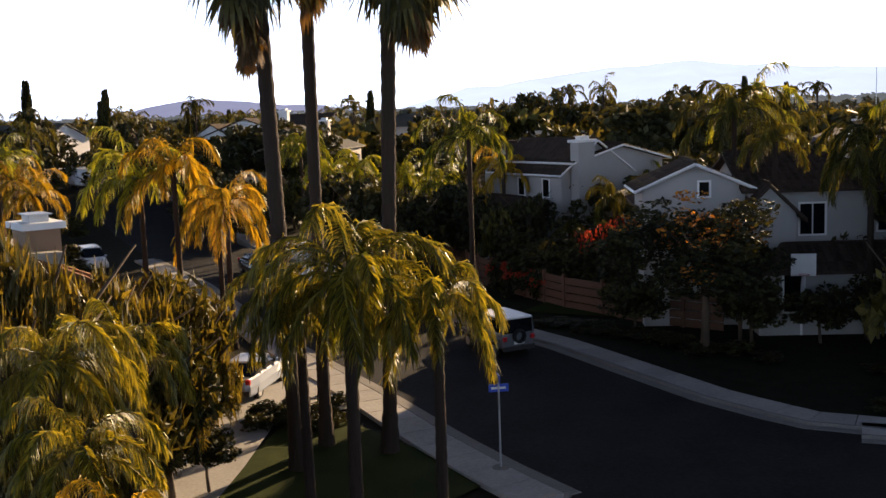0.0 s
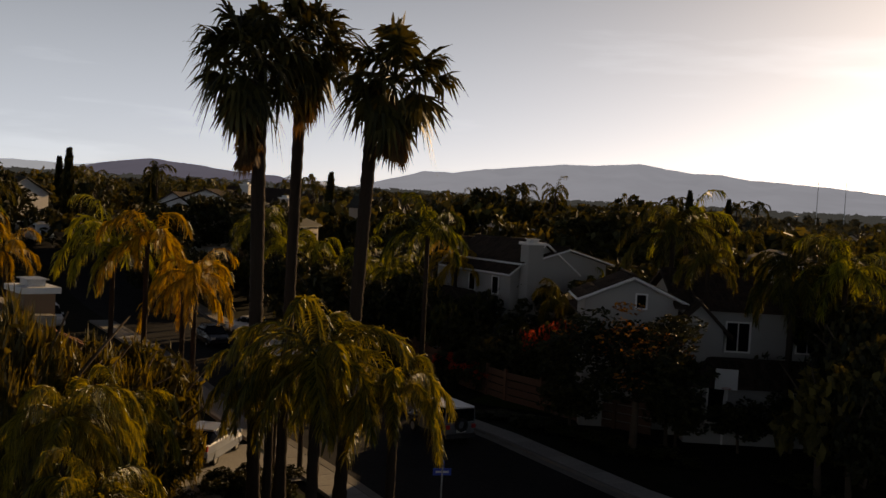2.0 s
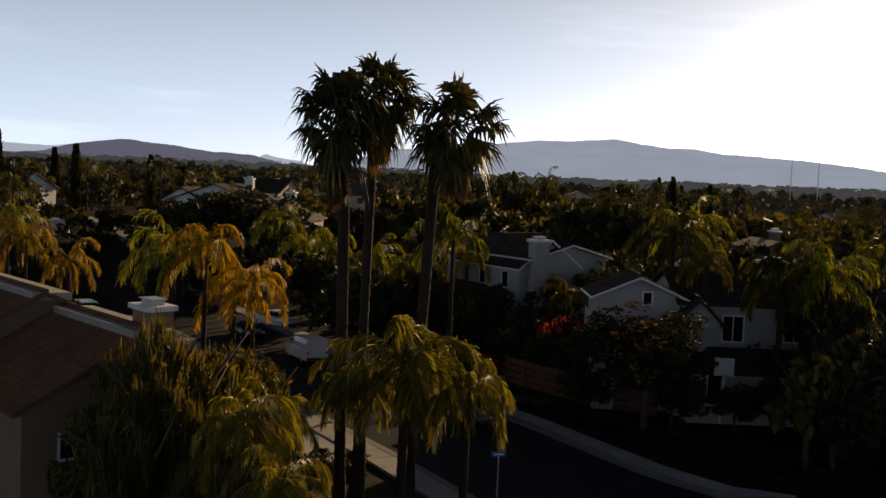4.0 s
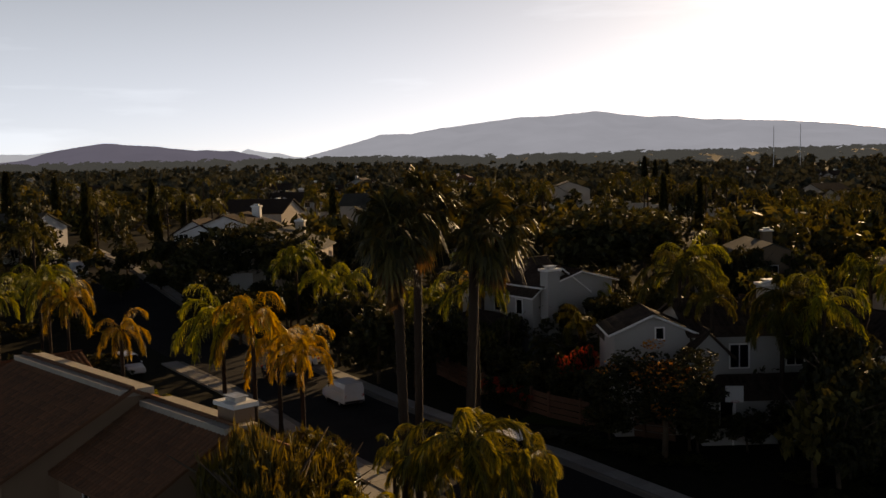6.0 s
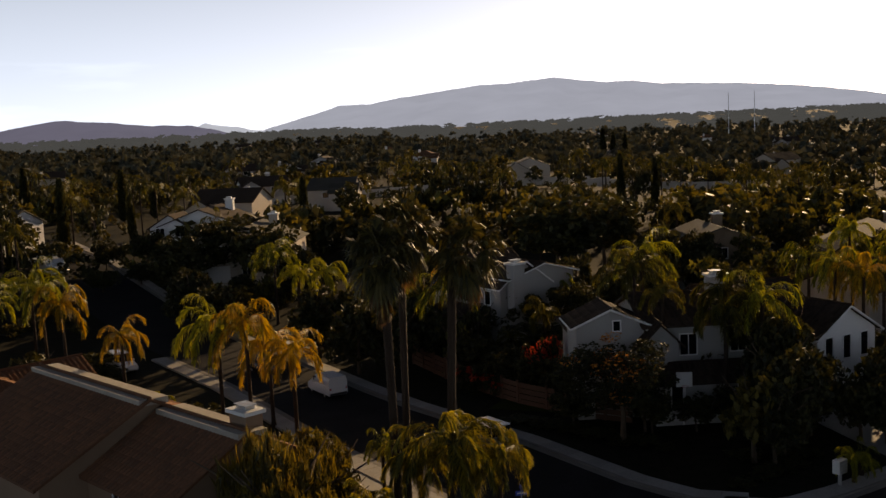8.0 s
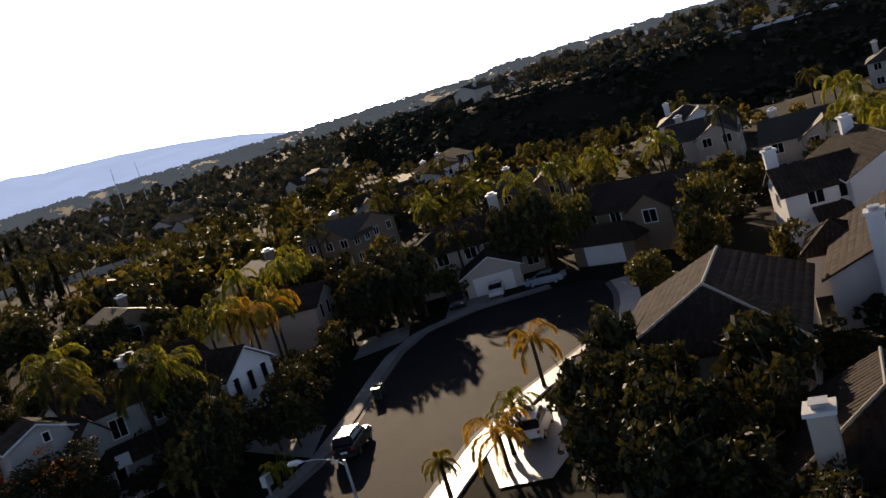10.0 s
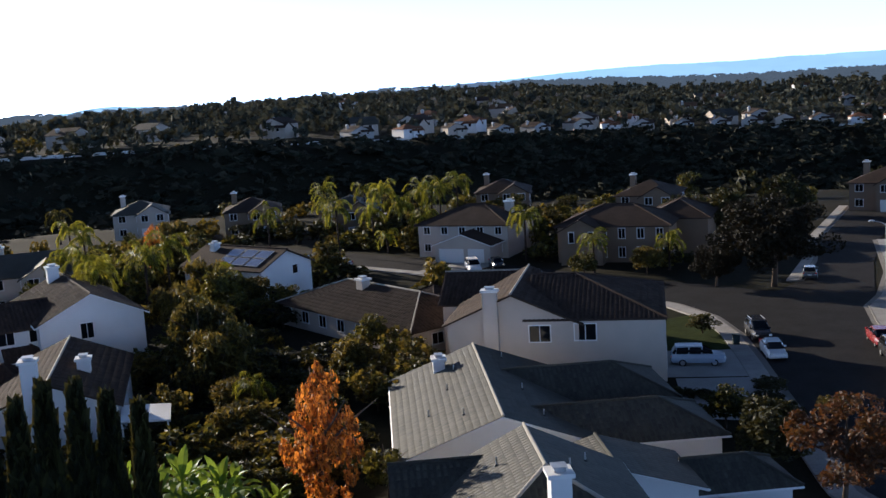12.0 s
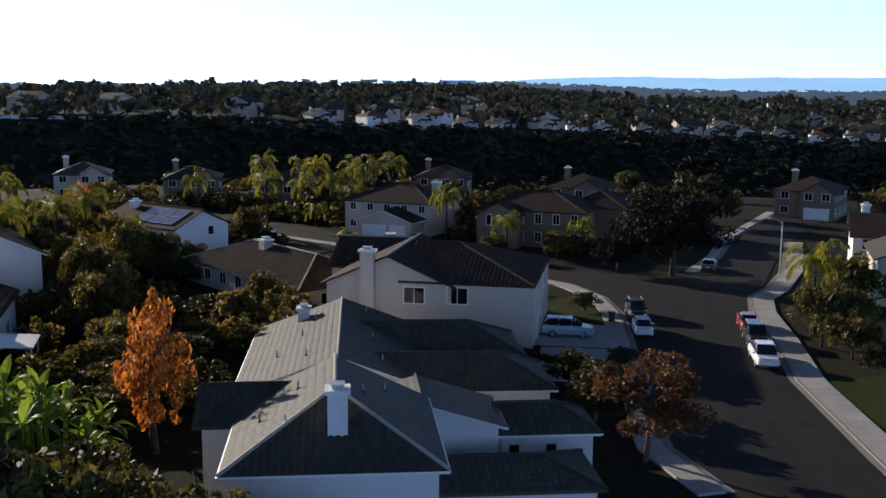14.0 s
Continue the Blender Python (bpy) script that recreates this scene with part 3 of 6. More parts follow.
def banana(x, y, h, seed):
    """A clump of big paddle leaves."""
    r = random.Random(seed)
    t = thing("banana_plant", pose(x, y, lz(x, y)), "banana plant with big bright green leaves", "plant", "banana plants")
    for s in range(2):
        bx, by, hh = r.uniform(-0.7, 0.7), r.uniform(-0.7, 0.7), h * r.uniform(0.55, 0.78)
        part("stem", MB().tube([(bx, by, 0), (bx + 0.1, by, hh)], [0.15, 0.08], 7), M_BANANA, t)
        for k in range(8):
            mb = MB()
            az, el = 2 * math.pi * (k * 0.381966 + s * 0.3), radians(r.uniform(25, 82))
            d = Vector((math.cos(az) * math.cos(el), math.sin(az) * math.cos(el), math.sin(el)))
            p = Vector((bx + 0.1, by, hh - 0.1))
            L = r.uniform(1.5, 2.3)
            side = Vector((-math.sin(az), math.cos(az), 0))
            prev = None
            for i in range(7):
                w = 0.30 * math.sin(math.pi * min(1, max(0.03, (i - 0.5) / 5.6)))
                q0, q1, q2 = p + side * w + Vector((0, 0, w * 0.4)), p.copy(), p - side * w + Vector((0, 0, w * 0.4))
                if prev:
                    mb.poly(prev[0], prev[1], q1, q0)
                    mb.poly(prev[1], prev[2], q2, q1)
                prev = (q0, q1, q2)
                d = (d + Vector((0, 0, -0.13 - 0.03 * i))).normalized()
                p = p + d * L / 6
            part("leaf", mb, M_BANANA, t)
    return t


# ---------- houses ----------
FOOT = []


def _rib_mesh(slopes, gap, mat, name="roof_tiles", proud=1.0):
    """Rows of barrel tiles: for every column up a slope, short arched lengths that overlap."""
    V, F = [], []
    for E0, E1, R0, R1 in slopes:
        E0, E1, R0, R1 = (Vector(p) for p in (E0, E1, R0, R1))
        ax = E1 - E0
        Lw = ax.length
        ax.normalize()
        up = (R0 - E0) - ax * (R0 - E0).dot(ax)
        H = up.length
        up.normalize()
        nrm = ax.cross(up)
        if nrm.z < 0:
            nrm = -nrm
        u0, u1 = (R0 - E0).dot(ax), (R1 - E0).dot(ax)
        n = int(Lw / gap)
        for i in range(n):
            u = (i + 0.5) * Lw / n
            top = H
            if u < u0:
                top = min(top, H * u / max(u0, 1e-3))
            if u > u1:
                top = min(top, H * (Lw - u) / max(Lw - u1, 1e-3))
            rows = max(1, int(top / (gap * 1.45)))
            for k in range(rows):
                a, b = top * k / rows, min(top, top * (k + 1.08) / rows)
                for q, (hh, ww) in ((a, (0.05 * proud, 0.36)), (b, (0.028 * proud, 0.30))):
                    o = E0 + ax * u + up * q
                    w = gap * ww
                    V.extend([tuple(o - ax * w), tuple(o - ax * w * 0.5 + nrm * hh), tuple(o + ax * w * 0.5 + nrm * hh), tuple(o + ax * w)])
                m = len(V) - 8
                F.extend([(m, m + 1, m + 5, m + 4), (m + 1, m + 2, m + 6, m + 5), (m + 2, m + 3, m + 7, m + 6), (m, m + 3, m + 2, m + 1)])
    return bulk_mesh(name, np.array(V), np.array(F), mat) if V else None


def single_tiles(parent, slope, gap, mat):
    """Each barrel tile of one roof slope as a piece of its own."""
    E0, E1, R0, R1 = (Vector(p) for p in slope)
    ax = E1 - E0
    Lw = ax.length
    ax.normalize()
    up = (R0 - E0) - ax * (R0 - E0).dot(ax)
    H = up.length
    up.normalize()
    nrm = ax.cross(up)
    if nrm.z < 0:
        nrm = -nrm
    u0, u1 = (R0 - E0).dot(ax), (R1 - E0).dot(ax)
    step = gap * 1.45
    w0, w1, ln = gap * 0.42, gap * 0.34, step * 1.12
    mb = MB()
    mb.v += [(-w0, 0, 0), (-w0 * 0.5, 0, 0.05), (w0 * 0.5, 0, 0.05), (w0, 0, 0), (-w1, ln, 0), (-w1 * 0.5, ln, 0.03), (w1 * 0.5, ln, 0.03), (w1, ln, 0)]
    mb.f += [(0, 1, 5, 4), (1, 2, 6, 5), (2, 3, 7, 6), (0, 3, 2, 1), (4, 5, 6, 7)]
    tile = mb.mesh("roof_tile", mat)
    rot = Matrix((ax, up, nrm)).transposed().to_4x4()
    n = int(Lw / gap)
    for i in range(n):
        u = (i + 0.5) * Lw / n
        top = H
        if u < u0:
            top = min(top, H * u / max(u0, 1e-3))
        if u > u1:
            top = min(top, H * (Lw - u) / max(Lw - u1, 1e-3))
        for k in range(int((top - 0.1) / step)):
            p = E0 + ax * (u + rng.uniform(-0.012, 0.012)) + up * (k * step + 0.02)
            part("roof_tile", tile, None, parent, m=Matrix.Translation(p + nrm * 0.012) @ rot @ Matrix.Rotation(rng.uniform(-0.02, 0.02), 4, "Z"))


def window_part(parent, m, w, h, panes=2, arched=False):
    fr = MB()
    t, d = 0.09, 0.06
    fr.box(-w / 2 - t, -d, -h / 2 - t, w / 2 + t, 0.01, -h / 2)
    fr.box(-w / 2 - t, -d, h / 2, w / 2 + t, 0.01, h / 2 + t)
    fr.box(-w / 2 - t, -d, -h / 2, -w / 2, 0.01, h / 2)
    fr.box(w / 2, -d, -h / 2, w / 2 + t, 0.01, h / 2)
    for k in range(1, panes):
        x = -w / 2 + w * k / panes
        fr.box(x - 0.03, -d + 0.01, -h / 2, x + 0.03, 0.01, h / 2)
    win = part("window", fr, M_TRIM, parent, "white window frame", m)
    for k in range(panes):
        x0, x1 = -w / 2 + w * k / panes + 0.02, -w / 2 + w * (k + 1) / panes - 0.02
        part("pane", MB().box(x0, -0.018, -h / 2, x1, -0.004, h / 2), M_GLASS, win)
    return win


def face_pose(b, side, u, z):
    """The pose of something on a wall of a block: its y axis points into the wall. Sides: w, e, s, n of the block's own frame."""
    cx, cy, L, W = b["x"], b["y"], b["L"], b["W"]
    return {"s": pose(cx + u, cy - W / 2, z, 0, 0, 0), "n": pose(cx + u, cy + W / 2, z, 0, 0, 180), "w": pose(cx - L / 2, cy + u, z, 0, 0, -90), "e": pose(cx + L / 2, cy + u, z, 0, 0, 90)}[side]


def garage_door(parent, m, w=4.8, h=2.15):
    g = MB().box(-w / 2, -0.05, 0, w / 2, 0.0, h)
    ob = part("garage_door", g, M_TRIM, parent, "white panelled garage door", m)
    for i in range(4):
        for k in range(6):
            x0 = -w / 2 + w * k / 6 + 0.06
            z0 = h * i / 4 + 0.06
            part("panel", MB().box(x0, -0.075, z0, x0 + w / 6 - 0.12, -0.05, z0 + h / 4 - 0.12), M_TRIM, ob)
    return ob


def house(x, y, rot, blocks, wall, roof, label, z=None, chimneys=(), windows=(), garages=(), doors=(), tiles=0.0, ridge=True, group="houses of the neighbourhood", trim=True, pieces=(), proud=1.0):
    """A house of one or more blocks. A block: centre x, y, length L along its own x, width W, height of its eave, rise of its roof,
    ridge along 'x' or 'y', gable or hip."""
    z = lz(x, y) if z is None else z
    h = thing("house", pose(x, y, z, 0, 0, rot), label, "house", group)
    FOOT.extend((h.matrix_basis @ Vector((b["x"], b["y"], 0)), max(b["L"], b["W"]) * 0.5 + 0.8) for b in blocks)
    slopes, rcap = [], MB()
    for b in blocks:
        L, W, e, rise = b["L"], b["W"], b["eave"], b["rise"]
        ax = b.get("ridge", "x")
        hip = b.get("hip", False)
        ov = b.get("ov", 0.45)
        if ax == "y":
            L2, W2 = W, L
        else:
            L2, W2 = L, W

        def P(u, v, zz, b=b, ax=ax):
            return (b["x"] + u, b["y"] + v, zz) if ax == "x" else (b["x"] - v, b["y"] + u, zz)

        wm = MB()
        hl, hw = L2 / 2, W2 / 2
        base = b.get("base", -1.2)
        wm.poly(P(-hl, -hw, base), P(hl, -hw, base), P(hl, -hw, e), P(-hl, -hw, e))
        wm.poly(P(hl, hw, base), P(-hl, hw, base), P(-hl, hw, e), P(hl, hw, e))
        wm.poly(P(hl, -hw, base), P(hl, hw, base), P(hl, hw, e), P(hl, -hw, e))
        wm.poly(P(-hl, hw, base), P(-hl, -hw, base), P(-hl, -hw, e), P(-hl, hw, e))
        hs, he = (hip, hip) if isinstance(hip, bool) else ("w" in hip, "e" in hip)
        if not hs:
            wm.poly(P(-hl, hw, e), P(-hl, -hw, e), P(-hl, 0, e + rise * 0.985))
        if not he:
            wm.poly(P(hl, -hw, e), P(hl, hw, e), P(hl, 0, e + rise * 0.985))
        part("wall", wm, wall, h)
        drop = rise * ov / hw
        o, ez = hw + ov, e - drop + 0.06
        rz = e + rise + 0.06
        xl, xr = -hl - ov, hl + ov
        rl = -hl + (hw if hs else -ov) if hs else xl
        rr = hl - hw if he else xr
        if rl > rr:
            rl = rr = (rl + rr) / 2
        A, B, C, D = P(xl, -o, ez), P(xr, -o, ez), P(xr, o, ez), P(xl, o, ez)
        R0, R1 = P(rl, 0, rz), P(rr, 0, rz)
        rm = MB()
        rm.slab([A, B, R1, R0], 0.16)
        rm.slab([C, D, R0, R1], 0.16)
        slopes += [(A, B, R0, R1), (C, D, R1, R0)]
        if hs:
            rm.slab([D, A, R0], 0.16)
            slopes.append((D, A, R0, R0))
        if he:
            rm.slab([B, C, R1], 0.16)
            slopes.append((B, C, R1, R1))
        rb = part("roof", rm, roof, h)
        up = Vector((0, 0, 0.05))
        caps = [(R0, R1)] + ([(A, R0), (D, R0)] if hs else []) + ([(B, R1), (C, R1)] if he else [])
        for a, c in caps if ridge else ():
            a, c = Vector(a), Vector(c)
            if (a - c).length > 0.3:
                part("ridge_cap", MB().tube([a + up, c + up], [0.10, 0.10], 6), b.get("cap", roof), rb)
        if trim and b.get("fascia"):
            edges = [(A, B), (C, D)] + ([(D, A)] if hs else []) + ([(B, C)] if he else [])
            for end, flag in ((xl, hs), (xr, he)):
                if not flag:
                    edges += [(P(end, -o, ez), P(end, 0, rz)), (P(end, o, ez), P(end, 0, rz))]
            for a, c in edges:
                dn = Vector((0, 0, -0.1))
                part("fascia", MB().tube([Vector(a) + dn, Vector(c) + dn], [0.085, 0.085], 4), M_TRIM, rb)
    if tiles:
        for k in pieces:
            single_tiles(h, slopes[k], tiles, roof)
        me = _rib_mesh([s for k, s in enumerate(slopes) if k not in pieces], tiles, roof, proud=proud)
        if me:
            tagged(part("roof_tiles", me, None, h, "rows of barrel roof tiles"), kind="stuff")
    for cx, cy, top, w, d in chimneys:
        ch = part("chimney", MB().box(cx - w / 2, cy - d / 2, -0.5, cx + w / 2, cy + d / 2, top - 0.45), wall, h)
        cp = MB().box(cx - w / 2 - 0.14, cy - d / 2 - 0.14, top - 0.45, cx + w / 2 + 0.14, cy + d / 2 + 0.14, top - 0.25)
        part("chimney_cap", cp, M_TRIM, ch, "stepped white chimney cap")
        part("flue_cover", MB().box(cx - w * 0.28, cy - d * 0.28, top - 0.25, cx + w * 0.28, cy + d * 0.28, top - 0.04).box(cx - w * 0.36, cy - d * 0.36, top - 0.04, cx + w * 0.36, cy + d * 0.36, top), M_STEEL, ch)
    for bi, side, u, zz, w, hh, *n in windows:
        window_part(h, face_pose(blocks[bi], side, u, zz), w, hh, n[0] if n else 2)
    for bi, side, u, *wd in garages:
        garage_door(h, face_pose(blocks[bi], side, u, 0.0), *wd)
    for bi, side, u in doors:
        part("door", MB().box(-0.5, -0.06, 0, 0.5, 0, 2.1), M_DARKPLASTIC, h, m=face_pose(blocks[bi], side, u, 0))
    return h


def B(x, y, L, W, eave=5.2, rise=2.2, ridge="x", hip=False, **k):
    return dict(x=x, y=y, L=L, W=W, eave=eave, rise=rise, ridge=ridge, hip=hip, **k)


def auto_windows(b, bi, sides, storeys=2, step=3.2, w=1.3, h=1.25):
    out = []
    for s in sides:
        span = b["W"] if s in "we" else b["L"]
        n = max(1, int(span / step))
        for k in range(n):
            u = -span / 2 + span * (k + 0.5) / n
            for f in range(storeys):
                out.append((bi, s, u, 1.5 + 2.7 * f, w, h))
    return out


# ---------- vehicles ----------
def _loft(stations, glass=False):
    """A body from cross sections: x, half width below, half width above, z below, z above."""
    mb = MB()
    rings = []
    for x, w0, w1, z0, z1 in stations:
        zm = z0 + (z1 - z0) * 0.55
        ring = [(x, -w0 * 0.92, z0), (x, -w0, z0 + 0.08), (x, -w0, zm), (x, -w1, z1 - 0.06), (x, -w1 * 0.93, z1), (x, w1 * 0.93, z1), (x, w1, z1 - 0.06), (x, w0, zm), (x, w0, z0 + 0.08), (x, w0 * 0.92, z0)]
        rings.append(range(len(mb.v), len(mb.v) + 10))
        mb.v += ring
    for a, c in zip(rings, rings[1:]):
        for i in range(10):
            j = (i + 1) % 10
            mb.f.append((a[i], a[j], c[j], c[i]))
    mb.f.append(tuple(reversed(rings[0])))
    mb.f.append(tuple(rings[-1]))
    return mb


def _wheel():
    ty, rm = MB(), MB()
    n, R, w = 18, 0.33, 0.11
    for (mb, r0, r1, ww) in ((ty, R, 0.21, w), (rm, 0.21, 0.05, w * 0.9)):
        i0 = len(mb.v)
        for k in range(n):
            a = 2 * math.pi * k / n
            for rr, yy in ((r1, -ww), (r0 * 0.96, -ww), (r0, -ww * 0.7), (r0, ww * 0.7), (r0 * 0.96, ww), (r1, ww)):
                mb.v.append((rr * math.cos(a), yy, rr * math.sin(a)))
        for k in range(n):
            k2 = (k + 1) % n
            for j in range(6):
                j2 = (j + 1) % 6
                mb.f.append((i0 + k * 6 + j, i0 + k2 * 6 + j, i0 + k2 * 6 + j2, i0 + k * 6 + j2))
    return ty.mesh("tyre", M_TYRE, True), rm.mesh("rim", M_RIM)


TYRE, RIMM = _wheel()
CAR_FORM = dict(
    sedan=(4.6, 1.78, 1.42, [(-2.3, .6, .55, .45, .8), (-2.2, .8, .72, .3, .98), (-1.4, .88, .8, .24, 1.0), (0.6, .89, .8, .24, .98), (1.3, .88, .76, .24, .93), (2.1, .82, .68, .26, .78), (2.3, .6, .5, .4, .66)], [(-1.75, .74, .70, .95, 1.02), (-1.0, .76, .62, .95, 1.38), (0.1, .77, .62, .95, 1.42), (0.45, .77, .63, .95, 1.38), (1.3, .74, .68, .9, .98)]),
    suv=(4.75, 1.88, 1.76, [(-2.37, .75, .7, .5, 1.0), (-2.28, .88, .82, .34, 1.12), (0.7, .93, .86, .28, 1.12), (1.4, .92, .82, .28, 1.08), (2.2, .88, .74, .3, .96), (2.37, .7, .6, .45, .8)], [(-2.25, .8, .74, 1.08, 1.25), (-1.95, .82, .7, 1.08, 1.70), (-0.2, .83, .7, 1.08, 1.76), (0.35, .82, .69, 1.08, 1.70), (1.25, .8, .74, 1.05, 1.14)]),
    van=(4.4, 1.8, 1.84, [(-2.2, .84, .80, .4, 1.1), (-2.1, .88, .84, .3, 1.15), (0.9, .9, .84, .26, 1.12), (1.5, .89, .8, .26, 1.05), (2.05, .84, .7, .3, .9), (2.2, .7, .6, .4, .75)], [(-2.18, .84, .76, 1.08, 1.74), (-1.6, .85, .74, 1.08, 1.84), (0.2, .85, .73, 1.08, 1.82), (0.75, .83, .71, 1.08, 1.68), (1.6, .8, .74, 1.0, 1.1)]),
    pickup=(5.3, 1.92, 1.8, [(-2.65, .86, .84, .5, 1.05), (-2.55, .92, .88, .4, 1.08), (-0.6, .94, .9, .36, 1.1), (0.9, .94, .88, .34, 1.12), (1.6, .93, .84, .34, 1.1), (2.5, .9, .8, .36, 1.0), (2.65, .8, .7, .5, .85)], [(-0.75, .84, .78, 1.06, 1.5), (-0.6, .84, .72, 1.06, 1.76), (0.5, .84, .72, 1.06, 1.8), (0.8, .83, .72, 1.06, 1.74), (1.6, .8, .76, 1.04, 1.14)]),
    jeep=(4.1, 1.84, 1.82, [(-1.95, .8, .8, .5, 1.1), (-1.9, .84, .84, .42, 1.14), (0.6, .86, .84, .4, 1.14), (0.75, .74, .68, .42, 1.1), (1.85, .68, .6, .45, 1.02), (1.95, .66, .58, .5, .98)], [(-1.93, .8, .78, 1.08, 1.74), (-1.85, .8, .76, 1.08, 1.82), (0.2, .8, .75, 1.08, 1.82), (0.45, .8, .74, 1.08, 1.76), (0.72, .78, .76, 1.08, 1.16)]),
)


def car(x, y, rot, form, paint, label, name="car", z=None):
    """A parked vehicle: nose along its own x."""
    L, W, H, body, cab = CAR_FORM[form]
    z = lz(x, y) + 0.05 if z is None else z
    c = thing(name, pose(x, y, z, 0, 0, rot), label, "van" if form == "van" else "truck" if form == "pickup" else "car", "parked vehicles")
    pm = PAINT[paint]
    part("body", _loft(body), pm, c, smooth=False)
    part("cabin_glass", _loft(cab), M_GLASS if form != "van" else pm, c, "dark tinted windows" if form != "van" else "")
    top = max(s[4] for s in cab)
    hi = [s for s in cab if s[4] > top - 0.16]
    rf = MB()
    x0, x1 = hi[0][0], hi[-1][0]
    w = hi[0][2] * 0.96
    rf.box(x0 - 0.02, -w, top - 0.07, x1 + 0.02, w, top + 0.02)
    part("roof", rf, PAINT["white"] if form == "jeep" else pm, c)
    w0 = cab[1][1] + 0.012
    for xx in ([x0 + 0.05, (x0 + x1) / 2, x1 - 0.02] if form != "van" else []):
        for sg in (-1, 1):
            part("pillar", MB().tube([(xx - 0.06, sg * w0, cab[1][3]), (xx, sg * (w + 0.02), top - 0.03)], [0.05, 0.05], 4), pm, c)
    if form == "van":
        part("windscreen", _loft([(cab[-2][0] + 0.02, .74, .66, 1.16, 1.62), (cab[-1][0] - 0.2, .76, .72, 1.1, 1.2)]), M_GLASS, c)
        for sg in (-1, 1):
            part("side_window", MB().box(0.1, sg * 0.80 - 0.03, 1.18, 0.95, sg * 0.80 + 0.03, 1.55), M_GLASS, c)
    if form == "pickup":
        part("bed", MB().box(-2.45, -0.74, 1.0, -0.85, 0.74, 1.115), M_DARKPLASTIC, c, "open black load bed")
    if form == "suv":
        for sg in (-1, 1):
            part("roof_rail", MB().tube([(-1.7, sg * 0.62, 1.80), (0.1, sg * 0.62, 1.82)], [0.025, 0.025], 5), M_STEEL, c)
    if form == "jeep":
        part("spare_wheel", TYRE, None, c, m=pose(-2.06, 0, 0.98, 0, 0, 90))
        for sx in (-1.25, 1.3):
            for sg in (-1, 1):
                part("fender", MB().box(sx - 0.48, sg * 0.92 - 0.12, 0.78, sx + 0.48, sg * 0.92 + 0.0 + (0.0 if sg < 0 else 0.0) + 0.06, 0.86), M_DARKPLASTIC, c)
    wb = L * 0.29
    for sx in (-wb, wb):
        for sg in (-1, 1):
            wh = part("wheel", TYRE, None, c, m=Matrix.Translation((sx, sg * (W / 2 - 0.13), 0.33)))
            part("rim", RIMM, None, wh)
    xe = L / 2
    for sg in (-1, 1):
        part("headlight", MB().box(xe - 0.16, sg * 0.62 - 0.14, 0.66, xe + 0.0, sg * 0.62 + 0.14, 0.80), M_LAMP, c)
        part("tail_light", MB().box(-xe - 0.0, sg * 0.72 - 0.09, 0.80, -xe + 0.12, sg * 0.72 + 0.09, 1.0), M_RED, c)
        part("wing_mirror", MB().box(0.75, sg * (W / 2 - 0.02) - 0.1, 1.02, 0.9, sg * (W / 2 - 0.02) + 0.1, 1.16), pm, c)
    part("number_plate", MB().box(-xe - 0.012, -0.26, 0.62, -xe + 0.03, 0.26, 0.76), M_TRIM, c, "plain light bar")
    part("bumper", MB().box(-xe - 0.02, -W * 0.44, 0.34, -xe + 0.16, W * 0.44, 0.54), M_DARKPLASTIC, c)
    return c

# ---------- roads, pavements, lawns ----------
S1_FAR = [(20, 30.5), (14.5, 32.8), (11.6, 34.2), (9.2, 37.5), (7.0, 42.0), (4.6, 47.0), (1.5, 52.0), (-2.2, 58.0), (-5.6, 64.6), (-9.9, 74.0), (-16, 86), (-27, 108), (-36, 126), (-47, 150), (-56, 172)]
S1_NEAR = [(12, 14), (5.2, 25.0), (3.0, 28.3), (1.4, 30.9), (-0.4, 34.2), (-2.6, 38.8), (-5.6, 44.5), (-9.0, 51.0), (-13.0, 60.0), (-17.5, 70), (-25, 84), (-36, 105), (-45, 123), (-56, 146), (-66, 168)]
strip("road", S1_NEAR, S1_FAR, M_ASPHALT, 0.05, "worn dark asphalt street", "road")
S2_FAR = [(13.0, 32.5), (16.4, 31.2), (20.5, 32.6), (26.7, 35.6), (33, 40.5), (39.2, 46.0), (46, 51.5), (52, 54.5), (58.7, 53.6), (65.0, 48.5), (67.0, 44.0)]
S2_NEAR = [(6.5, 22.0), (14.0, 14.5), (25.0, 20.8), (31.3, 24.3), (39.3, 27.3), (46.3, 28.8), (52, 30.2), (58, 33.0), (62.5, 37.0), (66, 41.0), (67.0, 44.0)]
strip("road", S2_NEAR, S2_FAR, M_ASPHALT_L, 0.058, "sunlit asphalt cul-de-sac with tyre streaks", "road")
S3_N = [(10, -56), (28, -56), (45, -55), (52, -51.6), (66, -50.2), (74, -49.4), (82, -48.7), (92, -47.6), (100, -45.6), (107, -41.5), (118, -26), (128, -12), (136, 2), (146, 22), (158, 45)]
S3_S = [(10, -66), (28, -66), (45, -65.5), (52, -64.3), (70, -61.8), (84, -61.6), (98, -61.2), (108, -60), (115.5, -49), (126, -32), (136, -18), (144, -3), (155, 18), (167, 41)]
strip("road", S3_S, S3_N, M_ASPHALT, 0.05, "asphalt street with patches of evening shade", "road")
strip("road", [(96, -61.5), (112, -63.8), (130, -67.0), (150, -71.5), (190, -84)], [(104, -48), (119, -56.5), (133, -60), (150, -62.5), (192, -74)], M_ASPHALT, 0.056, "asphalt side street rising past a dark tree", "road")


